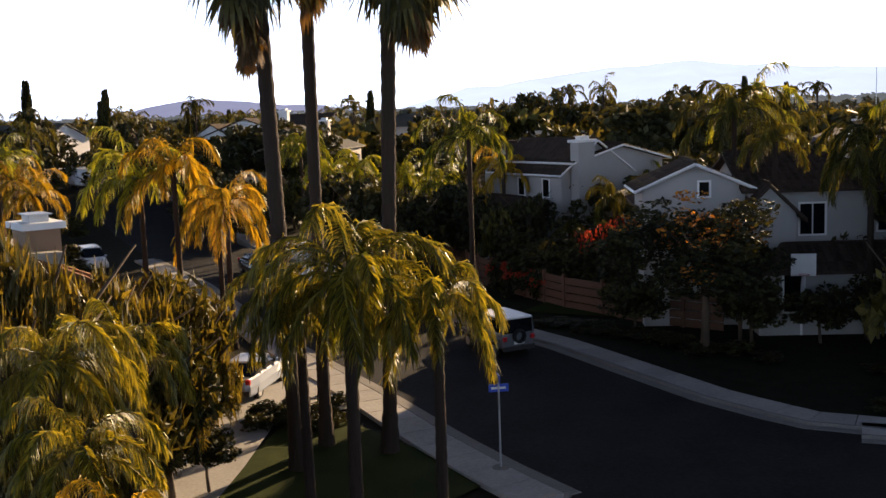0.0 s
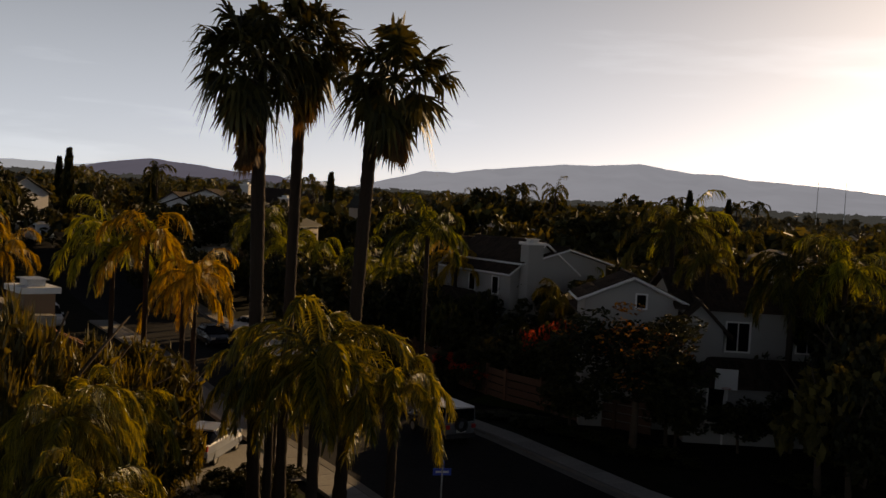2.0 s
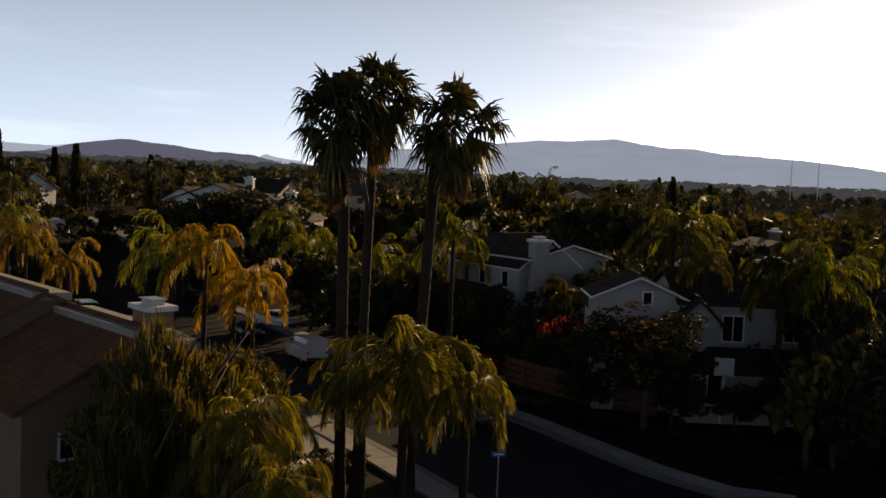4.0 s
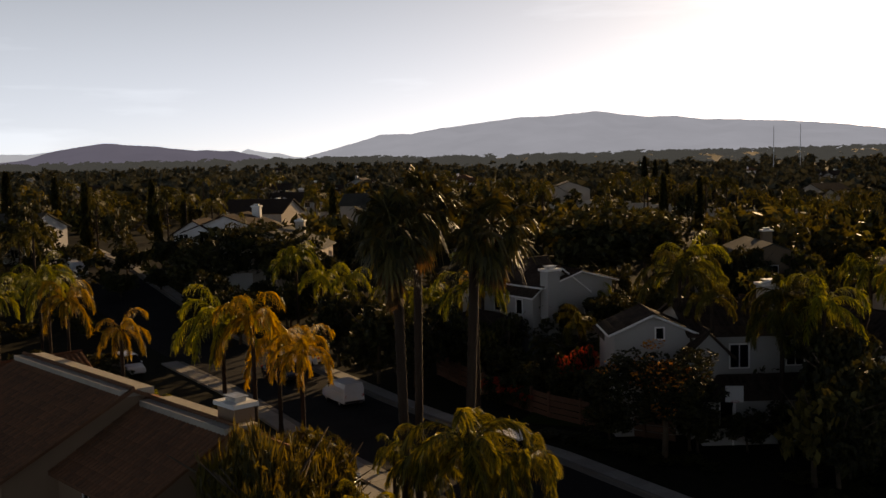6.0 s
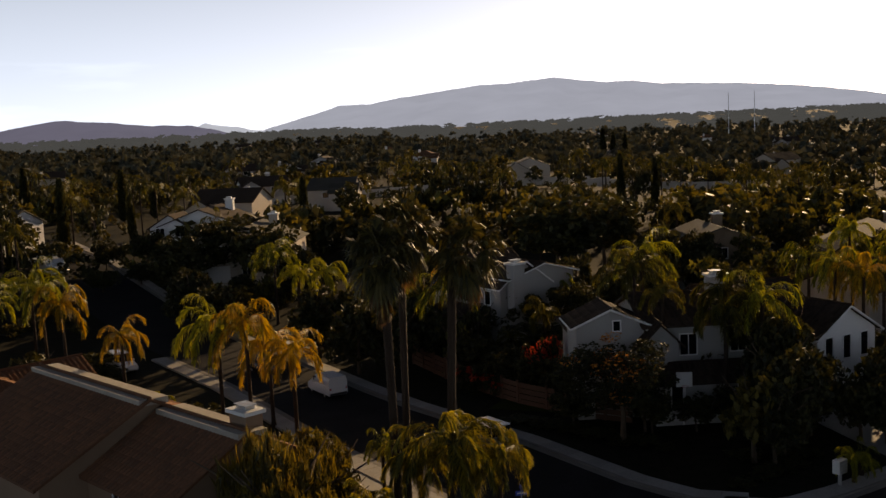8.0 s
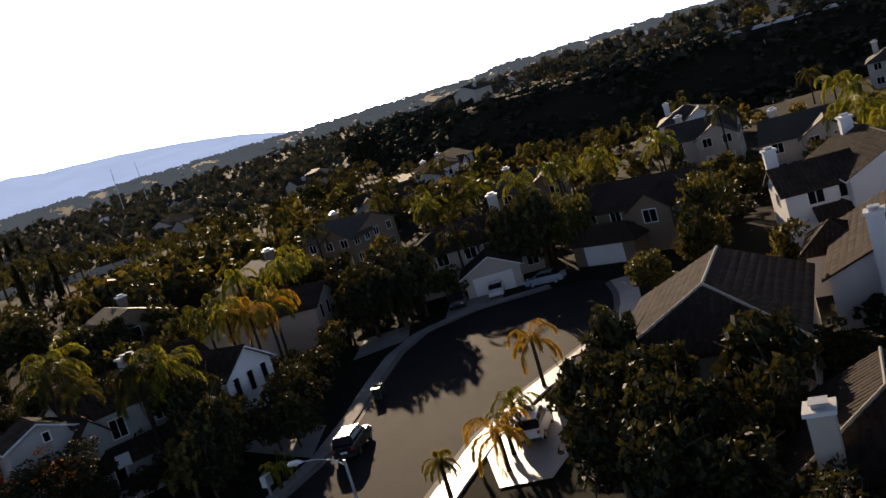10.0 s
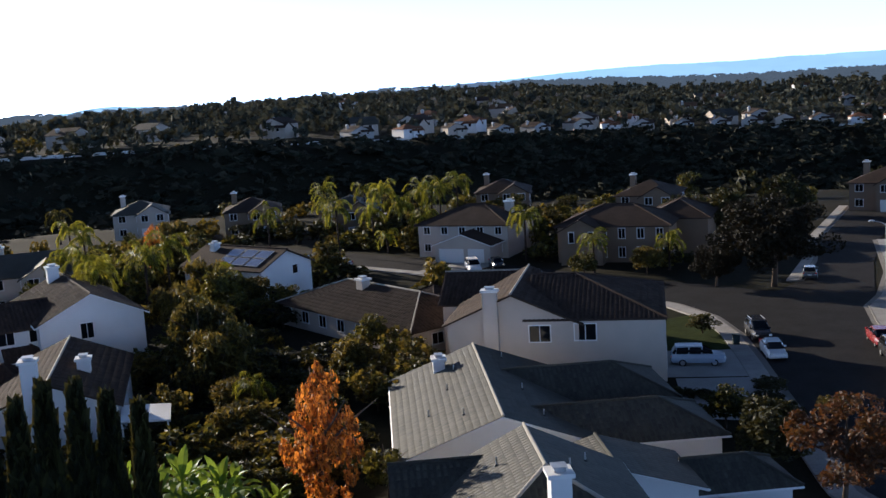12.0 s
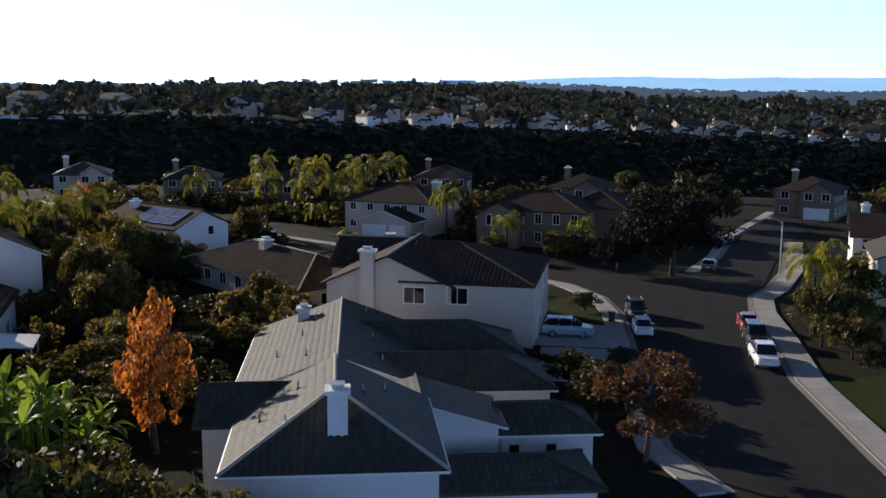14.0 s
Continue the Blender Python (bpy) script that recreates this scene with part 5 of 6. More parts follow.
def wheelie_bin(x, y, rot):
    t = thing("wheelie_bin", pose(x, y, lz(x, y) + 0.07, 0, 0, rot), "dark wheeled rubbish bin at the kerb", "bin", "bins at the kerb")
    part("bin_body", MB().poly((-0.24, -0.28, 0.06), (0.24, -0.28, 0.06), (0.3, -0.34, 1.0), (-0.3, -0.34, 1.0)).poly((0.24, -0.28, 0.06), (0.24, 0.24, 0.06), (0.3, 0.34, 1.0), (0.3, -0.34, 1.0)).poly((0.24, 0.24, 0.06), (-0.24, 0.24, 0.06), (-0.3, 0.34, 1.0), (0.3, 0.34, 1.0)).poly((-0.24, 0.24, 0.06), (-0.24, -0.28, 0.06), (-0.3, -0.34, 1.0), (-0.3, 0.34, 1.0)).poly((-0.24, 0.24, 0.06), (0.24, 0.24, 0.06), (0.24, -0.28, 0.06), (-0.24, -0.28, 0.06)), M_BIN, t)
    part("lid", MB().slab([(-0.33, -0.38, 1.04), (0.33, -0.38, 1.04), (0.33, 0.38, 1.12), (-0.33, 0.38, 1.12)], 0.05), M_BIN, t)
    for sg in (-1, 1):
        part("wheel", TYRE, None, t, m=Matrix.Translation((sg * 0.24, 0.26, 0.1)) @ Matrix.Rotation(radians(90), 4, "Z") @ Matrix.Scale(0.3, 4))


wheelie_bin(36.2, 41.9, 40)
wheelie_bin(37.1, 42.7, 48)
wheelie_bin(87.6, -46.9, 5)

# ---------- palms ----------
GT = "tall fan palms on the corner"
palm(-5.2, 31.3, 16.0, 1.2, "fan", 0, (-0.5, -2.4), 0.23, "very tall fan palm with a shaggy dark crown", GT)
palm(-4.6, 33.6, 16.9, 1.18, "fan", 1, (0.5, -2.2), 0.20, "very tall slim fan palm with a shaggy crown", GT)
palm(-2.4, 32.7, 15.7, 1.3, "fan", 2, (1.3, -1.8), 0.23, "tall fan palm with a broad drooping crown", GT)
GQ = "queen palms beside the corner lawn"
palm(-2.9, 26.4, 7.0, 1.0, "hero", 0, (0.1, 0), 0.2, "queen palm with dense weeping green fronds", GQ)
palm(-0.6, 26.9, 6.0, 0.8, "hero", 1, (0.1, 0), 0.17, "queen palm with weeping golden-lit fronds", GQ)
palm(-4.3, 27.6, 6.1, 0.72, "hero", 2, (-0.1, 0), 0.16, "queen palm leaning beside its neighbours", GQ)
palm(-7.6, 18.7, 6.7, 0.62, "hero", 1, (0, 0), 0.14, "queen palm with long hanging fronds", GQ)
palm(-7.0, 21.0, 6.3, 0.55, "hero", 0, (0, 0), 0.14, "queen palm in dense greenery", GQ)
palm(-6.4, 16.6, 5.6, 0.55, "hero", 2, (0, 0), 0.14, "low queen palm with hanging fronds", GQ)
palm(-4.5, 12.9, 5.6, 0.45, "yellow", 0, (0, 0), 0.14, "small palm with golden sunlit fronds", GQ)
palm(-5.6, 39.8, 3.1, 0.5, "queen", 1, (0, 0), 0.12, "short palm beside the pavement", GQ)
palm(-4.4, 39.2, 2.8, 0.5, "queen", 2, (0, 0), 0.12, "short palm beside the pavement", GQ)
for x, y, t, s, k, v in [(-16.4, 53.5, 8.4, 1.2, "queen", 0), (-13.0, 56.0, 6.4, 1.15, "yellow", 1), (-24.2, 58.7, 7.4, 0.82, "yellow", 0), (-24.4, 47.0, 5.0, 0.7, "queen", 1), (-14.3, 52.4, 8.8, 1.1, "yellow", 2), (-11.0, 49.2, 7.2, 0.9, "yellow", 0), (-33.0, 76.8, 7.4, 1.15, "yellow", 2), (-35.4, 79.5, 8.0, 1.15, "queen", 3), (-38.3, 86.5, 8.2, 1.2, "queen", 0), (-40.5, 81.0, 7.4, 1.1, "queen", 1), (-20.6, 51.5, 3.4, 0.6, "queen", 2), (-27.0, 62.0, 2.6, 0.6, "queen", 1)]:
    palm(x, y, t, s, k, v, label="queen palm with golden backlit fronds by the street" if k == "yellow" else "", group="queen palms along the street")
for x, y, t, s, k, v in [(0.9, 56.5, 9.8, 1.05, "queen", 0), (-14.3, 97, 8.2, 1.2, "queen", 2), (-11.6, 95, 6.0, 1.0, "queen", 3), (-8.5, 92, 6.6, 1.0, "queen", 1), (-4.0, 84, 6.2, 1.0, "queen", 0), (-1.0, 80, 5.8, 1.0, "queen", 2), (3.8, 78, 6.8, 1.0, "yellow", 0), (12.6, 80, 2.6, 0.6, "queen", 1), (14.2, 78.0, 4.0, 0.8, "queen", 2), (21.5, 46.5, 9.2, 1.05, "queen", 1), (35.0, 57.5, 8.6, 1.05, "yellow", 0), (33.6, 59.5, 8.8, 1.0, "queen", 1), (22.5, 51.4, 7.6, 1.0, "queen", 2), (16.8, 58.7, 10.8, 1.1, "queen", 0), (36.5, 62, 8.4, 1.1, "yellow", 0), (38.5, 60.5, 8.0, 1.1, "queen", 1), (34.5, 66, 8.8, 1.1, "queen", 2), (41, 64, 7.8, 1.1, "yellow", 2), (52, 80, 8.4, 1.1, "queen", 0), (56, 84, 8.2, 1.1, "queen", 1), (48, 84, 8.6, 1.1, "queen", 2), (24.5, 18.6, 2.5, 0.45, "hero", 0), (28.4, 17.4, 2.7, 0.9, "yellow", 1), (30.4, 19.0, 2.7, 0.45, "hero", 2), (33.0, 20.8, 2.4, 0.7, "queen", 1), (40.6, 26.0, 3.9, 0.85, "yellow", 2), (21.6, 34.2, 1.6, 0.5, "queen", 3), (22.6, 35.2, 1.2, 0.5, "queen", 0), (82, 76, 9, 1.1, "queen", 0), (86, 72, 8.5, 1.1, "queen", 1), (90, 68, 9, 1.1, "queen", 2), (94, 64, 8.6, 1.1, "queen", 2), (78, 82, 8.8, 1.1, "queen", 1), (100, 58, 8.5, 1.1, "queen", 0)]:
    palm(x, y, t, s, k, v)
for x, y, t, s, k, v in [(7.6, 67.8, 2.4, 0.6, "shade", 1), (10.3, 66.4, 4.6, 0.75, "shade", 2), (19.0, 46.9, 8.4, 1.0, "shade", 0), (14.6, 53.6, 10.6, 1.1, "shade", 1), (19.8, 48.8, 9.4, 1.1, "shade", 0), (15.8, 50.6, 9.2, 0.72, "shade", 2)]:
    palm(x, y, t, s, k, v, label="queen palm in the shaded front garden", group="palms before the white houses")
for x, y, t, s, k, v in [(98, 19, 8.2, 1.05, "queen", 0), (103, 30, 7.6, 1.1, "queen", 1), (108, 36, 7.2, 1.1, "queen", 2), (135, 52, 7.6, 1.2, "queen", 3), (126, 44, 7.4, 1.1, "queen", 0), (165, 1.5, 8.6, 1.2, "queen", 0), (169, -1.0, 9.0, 1.2, "queen", 1), (175, -3.0, 9.2, 1.2, "queen", 1), (160, 4.0, 7.0, 1.2, "queen", 2), (139.5, -20.2, 6.8, 1.1, "queen", 2), (172, 14, 8.8, 1.1, "queen", 3), (178, 24, 8.6, 1.1, "queen", 0), (168, 20, 7.0, 1.1, "queen", 0), (128, -31, 4.6, 0.9, "queen", 1), (129, -41, 4.2, 0.9, "queen", 2), (150, 4, 3.0, 0.9, "queen", 3), (86.5, -65.4, 7.2, 1.15, "queen", 1), (152, -2, 5.5, 1.1, "queen", 0), (156, 8, 6.5, 1.1, "queen", 1), (101, 11, 5.2, 1.0, "queen", 1), (158, -2, 9.4, 1.2, "queen", 2), (163, 8, 9.2, 1.2, "queen", 1), (149, 12, 7.6, 1.2, "queen", 3), (144, 22, 7.4, 1.15, "queen", 0), (113, 24, 7.8, 1.2, "queen", 1), (92, 22, 8.0, 1.15, "queen", 2), (115, 29, 6.2, 1.1, "queen", 3), (64, -8, 3.0, 0.7, "queen", 2)]:
    palm(x, y, t, s, k, v, group="palms above the canyon")

# ---------- trees and shrubs by name ----------
dark_tree = tree(11.1, 45.6, 7.5, 4.3, "fine", 0, "dense dark tree with a few autumn leaves", low=1.6)
for k, lift in enumerate((0.25, 0.6)):
    V, F = leaf_cloud(70 + k, 8, 42, 0.045, clump_r=0.2, low_cut=0.0 if k else -0.3)
    part("autumn_leaves", bulk_mesh("autumn_leaves", V, F, M_LEAF_A), None, dark_tree, "scattered orange leaves", Matrix.Translation((0, 0, 4.6 + lift)) @ Matrix.Diagonal((4.4, 4.4, 2.9, 1)))
for x, y, h, r, k, v, lab in [(-9.6, 33.2, 6.6, 2.0, "olive", 0, "feathery olive-green tree beside the driveway"), (-11.8, 31.8, 7.4, 2.2, "olive", 1, "feathery olive-green tree beside the house"), (-8.7, 28.0, 6.6, 1.9, "olive", 2, "feathery tree half in sunlight"), (-10.4, 29.6, 7.0, 1.9, "olive", 1, "feathery tree in front of the house"), (-9.4, 25.0, 6.2, 1.7, "olive", 0, "feathery tree among queen palms"), (-11.6, 27.6, 6.4, 1.4, "olive", 1, "feathery tree at the gable wall"), (-10.6, 37.0, 5.4, 2.0, "olive", 0, "feathery bush over the driveway"), (-12.8, 25.0, 6.6, 1.9, "olive", 2, "feathery tree close to the house wall"), (-7.6, 29.4, 2.3, 1.0, "dense", 2, "dark shrub at the driveway edge")]:
    tree(x, y, h, r, k, v, lab, low=0.8)
for x, y, h, r, v in [(-11.2, 25.2, 8.8, 1.8, 0), (-10.3, 24.6, 8.3, 1.5, 2), (-10.4, 27.4, 7.6, 1.6, 1), (-9.9, 29.6, 7.0, 1.6, 2), (-9.2, 31.9, 6.2, 1.5, 0), (-8.5, 33.4, 5.6, 1.2, 1), (-12.2, 27.8, 9.0, 1.8, 2), (-9.0, 23.4, 6.8, 1.5, 1), (-11.2, 22.6, 7.4, 1.6, 0), (-8.6, 29.0, 4.6, 1.3, 2), (-7.6, 17.2, 5.2, 1.2, 0), (-8.8, 19.4, 6.0, 1.4, 2)]:
    tree(x, y, h, r, "feathery", v, "feathery sunlit tree with drooping narrow leaves", low=0.4, group="feathery trees beside the driveway")
for x, y, h, r in [(20.8, 106, 13.4, 6.5), (28, 110, 12.6, 5.5), (-22, 118, 12.5, 5.0), (-16, 112, 11.5, 4.6), (-27, 112, 10.5, 4.2), (-56, 141, 11.5, 4.0), (-61, 138, 12.0, 4.4)]:
    tree(x, y, h - lz(x, y), r, "dense", int(x) % 3, "large dark spreading tree", low=1.5)
# high crowns added to keep low sun off the street corner
for x, y, h in [(21.8, 50.8, 9.8), (22.6, 47.6, 8.6)]:
    tree(x, y, h, 2.1, "dense", int(x) % 3, "tall dark tree between the palms", low=4.2)
tree(44.0, -20.8, 10.2, 3.2, "autumn", 0, "tall orange autumn tree in a back garden", low=0.9)
tree(49.2, -50.4, 7.3, 3.5, "russet", 1, "russet autumn street tree", low=1.0)
tree(116.0, -53.2, 12.3, 7.0, "dusky", 1, "big dark evergreen street tree", low=0.6)
tree(116.5, -46.5, 6.2, 3.0, "dusky", 2, "dark evergreen tree at the corner", low=0.4)
for x, y, h, r, k in [(36, 13.5, 8.4, 2.6, "dense"), (32, 8, 8.2, 3, "dense"), (28.5, 3, 8.0, 3, "dense"), (30.5, 10.8, 7.6, 2.4, "dense"), (26.5, 5.8, 7.4, 2.6, "dense"), (25, 1.2, 7.2, 2.6, "dense"), (29.8, -0.8, 7.0, 2.5, "dense"), (51.5, 68.5, 7.5, 2.4, "dense"), (62.5, 68.5, 8.0, 2.6, "green"), (36, 97, 8.5, 3.2, "dense"), (43, 98, 8.0, 3.0, "green"), (57, 92, 8.0, 3.0, "dense"), (63, 92.5, 7.5, 2.8, "green"), (36, 2.5, 8.0, 3.2, "hedge"), (40, -4, 4.1, 3, "olive"), (44.5, 4, 3.7, 2.4, "green"), (55, 63, 9.0, 3, "dense"), (57.5, 66.5, 9.4, 3, "dense"), (53, 67, 8.8, 2.6, "dense"), (72, 55.5, 10.5, 3.0, "dense"), (69.3, 58.0, 9.5, 2.8, "dense"), (74.5, 52.0, 9.5, 2.8, "green"), (76, 58.5, 8.6, 2.8, "green"), (77.5, 36, 9.0, 3, "green"), (68, 30, 6.0, 2.6, "olive"), (60, 30, 5.0, 2.4, "green"), (18, -12, 7.6, 2.6, "dense"), (25, -6.5, 5.4, 2.4, "dense"), (27.2, -10.8, 5.6, 2.4, "dense"), (25.6, -2.2, 6.4, 2.6, "dense"), (30, -12.6, 4.8, 2.2, "dense"), (104.5, 9.0, 5.6, 2.8, "olive"), (106.5, 13.5, 5.2, 2.6, "dense"), (103.0, 4.0, 4.6, 2.2, "green"), (22.6, -9.5, 6.0, 2.6, "dense"), (33.5, -16.2, 5.5, 3.2, "green"), (28, -23.5, 7.2, 4, "dense"), (24, -27, 7.6, 3.2, "green"), (31, -24.5, 6.0, 2.6, "green"), (24.6, -29.6, 7.0, 2.6, "green"), (26.6, -32.2, 6.4, 2.4, "green"), (26.2, -34.6, 5.8, 2.3, "olive")]:
    tree(x, y, h, r, k, int(x) % 3, "dark leafy garden tree by houses", low=0.6)
for x, y, h, r, k in [(58, -10, 3.7, 3.2, "olive"), (62, -14, 3.2, 2.6, "green"), (54, -13, 3.1, 2.8, "olive"), (66, -6, 3.4, 2.8, "olive"), (72, -2, 7.2, 3.4, "olive"), (76, 2, 8.2, 3.6, "olive"), (80, 3, 7.6, 3, "green"), (70, -12, 2.7, 2.4, "green"), (76, -13, 4.2, 2.6, "olive"), (84, -12, 4.6, 2.2, "green"), (90, 12, 7.0, 3.4, "olive"), (98, 10, 7.4, 3.4, "green"), (104, 14, 8.2, 3.4, "olive"), (106, 26, 7.4, 3.4, "green"), (116, 32, 7.0, 4, "green"), (124, 24, 6.4, 3.6, "dense"), (130, 30, 7.0, 4.4, "olive"), (138, 34, 7.4, 4.4, "green"), (146, 40, 7.6, 4, "olive"), (126, -38, 4.4, 2.4, "olive"), (124, -30, 4.0, 2.2, "green"), (155, -50, 8.6, 5, "dense"), (168, -60, 9.6, 5.2, "dense"), (160, -44, 7.8, 4.2, "dense"), (78, -67.5, 4.8, 2.8, "olive"), (83, -68, 5.6, 2.6, "green"), (73, -68.5, 3.0, 1.6, "dense"), (48, -14, 3.2, 2.6, "green"), (47, -9, 2.9, 2.4, "olive"), (56, -19, 2.0, 1.8, "olive"), (68, -17.5, 1.9, 1.8, "olive"), (72, -48.5, 1.6, 1.5, "dense"), (68, -48, 1.6, 1.4, "dense"), (92.5, -44, 2.2, 1.7, "green"), (66, -52.5, 2.0, 1.4, "olive"), (81.9, -65.6, 6.6, 3, "olive"), (95.8, -70, 7.6, 3.6, "green"), (88, -67, 4.0, 2.6, "green"), (63.5, -44.6, 3.4, 2, "green"), (61, -47.5, 3.6, 2.2, "dense"), (56.5, -47, 4.0, 2.6, "dense"), (180, -64, 6.6, 3.4, "green"), (178, -90, 7.0, 3.6, "olive")]:
    tree(x, y, h, r, k, int(x + y) % 3, "feathery olive-green garden tree" if k == "olive" else "leafy green garden tree", low=0.3)
tree(132, 36, 8.4, 2.4, "autumn", 1, "golden autumn tree above the roofs", low=1.0)
for x, y, h in [(25.9, -12.6, 12.6), (26.6, -13.6, 13.0), (27.2, -14.6, 13.6), (28.0, -15.6, 13.4), (28.6, -16.7, 12.8), (29.3, -17.8, 12.2)]:
    cypress(x, y, h, 0.62)
for k, (x, y, h) in enumerate([(36.0, -14.0, 7.2), (37.6, -12.4, 7.0), (34.6, -13.4, 7.0), (38.8, -15.6, 6.4), (37.8, -17.1, 7.4), (36.9, -15.7, 7.8), (35.4, -19.1, 6.4), (33.6, -18.4, 7.2), (38.6, -12.6, 7.0), (41.0, -16.4, 4.8), (36.6, -20.6, 4.4), (42.2, -13.0, 4.4), (40.6, -19.0, 4.0)]):
    banana(x, y, h, k)
for x, y, h in [(2.5, 63.0, 2.2), (3.5, 60.8, 2.2), (4.5, 59.2, 2.2), (7.5, 59.5, 4.7), (8.6, 59.4, 5.0), (9.5, 59.2, 5.2)]:
    s = shrub(x, y, h, 0.9, "hedge", 0, "bougainvillea with red flowers over the fence", "flowering climbers")
    fl = leaf_cloud(int(x * 10), 10, 46, 0.15)
    s2 = tagged(new("blossom", bulk_mesh("blossom", fl[0], fl[1], M_FLOWER)), kind="stuff")
    s2.parent = s
    s2.matrix_basis = Matrix.Translation((0, 0, 0.45)) @ Matrix.Diagonal((1, 1, 0.6, 1))
for k in range(46):
    t = k / 45
    x, y = 15.5 + 13 * t + rng.uniform(-1, 1), 37.5 + 5 * t + rng.uniform(-2.5, 2.5)
    if k < 24:
        shrub(x if k % 2 else 4.5 + 9 * t * 2, y if k % 2 else 53 - 20 * t + rng.uniform(-0.6, 0.6), rng.uniform(0.35, 0.7), rng.uniform(0.7, 1.4), "hedge", k, "low dark ground cover in the shaded garden")
for k in range(12):
    shrub(-6.2 + rng.uniform(-1.2, 1.6), 37.5 + rng.uniform(-2.2, 1.5), rng.uniform(0.5, 0.9), rng.uniform(0.5, 0.9), "hedge", k, "low dark shrub beside the driveway")
for k in range(10):
    shrub(71.6 - k * 0.32, -41.4 - k * 0.6 + rng.uniform(-0.1, 0.1), rng.uniform(0.8, 1.0), rng.uniform(0.6, 0.8), "hedge", k, "low clipped hedge between the driveways")

ROADS = [(S1_NEAR, S1_FAR), (S2_NEAR, S2_FAR), (S3_S, S3_N)]


def _mids(a, b, n=40):
    out = []
    for line_a, line_b in ((a, b),):
        A_, B_ = np.array(line_a, float), np.array(line_b, float)
        sa, sb_ = (np.r_[0, np.cumsum(np.hypot(*np.diff(q, axis=0).T))] for q in (A_, B_))
        for t in np.linspace(0, 1, n):
            pa = np.array([np.interp(t * sa[-1], sa, A_[:, i]) for i in (0, 1)])
            pb_ = np.array([np.interp(t * sb_[-1], sb_, B_[:, i]) for i in (0, 1)])
            out.append(((pa + pb_) / 2, np.hypot(*(pa - pb_)) / 2))
    return out


MIDS = [m for a, b in ROADS for m in _mids(a, b)]


def open_ground(x, y, gap):
    """Whether a plant of that radius may stand here: clear of streets, drives and houses."""
    if any((x - c[0]) ** 2 + (y - c[1]) ** 2 < (h + 2.4 + gap) ** 2 for c, h in MIDS):
        return False
    if any((x - c.x) ** 2 + (y - c.y) ** 2 < (r * 0.8 + gap) ** 2 for c, r in FOOT):
        return False
    fy = float(np.interp(x, [-0.8, 2.2, 6.0, 9.6, 13], [73.5, 64.6, 57.0, 52.2, 49.5]))
    if -3 < x < 13 and -10 < y - fy < 0.6 + gap:
        return False
    if 52 < x < 88 and -52 < y < -40 or 95 < x < 200 and -75 < y < -48 or -10 < x < -2 and 26 < y < 39:
        return False
    return True


ug = random.Random(5)
n_ug = 0
for k in range(2600):
    if n_ug > 330:
        break
    x, y = ug.choice([(ug.uniform(-45, 60), ug.uniform(36, 118)), (ug.uniform(20, 130), ug.uniform(-40, 90)), (ug.uniform(46, 100), ug.uniform(-24, 14))])
    r = ug.uniform(0.9, 2.4)
    late = x > 38 and y < 14
    if not open_ground(x, y, r * 0.7):
        continue
    n_ug += 1
    if ug.random() < 0.35:
        tree(x, y, ug.uniform(3.5, 7.0) * (0.62 if late else 1), r * 1.25, ug.choice(["lo_green", "lo_green", "lo_olive", "lo"] if late else ["lo", "lo_green", "lo_olive", "lo"]), k % 3, "dense garden tree between the houses", low=0.4, group="garden trees between the houses")
    else:
        shrub(x, y, ug.uniform(1.0, 2.6), r, ug.choice(["lo_green", "lo_olive", "lo"] if late else ["lo", "lo", "lo_olive", "lo_green"]), k % 3, "dense green garden shrub", "garden shrubs")
CANYON_SHRUBS = [[], [], []]
n_ug = 0
for k in range(6000):
    if n_ug > 330:
        break
    x, y = ug.choice([(ug.uniform(104, 214), ug.uniform(-50, 60)), (ug.uniform(140, 212), ug.uniform(-45, 45)), (ug.uniform(120, 180), ug.uniform(-30, 40)), (ug.uniform(92, 165), ug.uniform(20, 120))])
    r = ug.uniform(1.2, 3.0)
    if float(_side(EDGE, x, y)) > -1 or not open_ground(x, y, r * 0.6) or (118 < x < 142 and -22 < y < 0):
        continue
    n_ug += 1
    if n_ug % 7 == 0:
        tree(x, y, ug.uniform(4.0, 7.5), r * 1.1, ug.choice(["lo", "lo_green", "lo_olive"]), k % 3, "rounded garden tree above the canyon", low=0.4, group="garden trees above the canyon")
    else:
        CANYON_SHRUBS[n_ug % 3].append((x, y, ug.uniform(2.0, 5.0), r * 1.15))
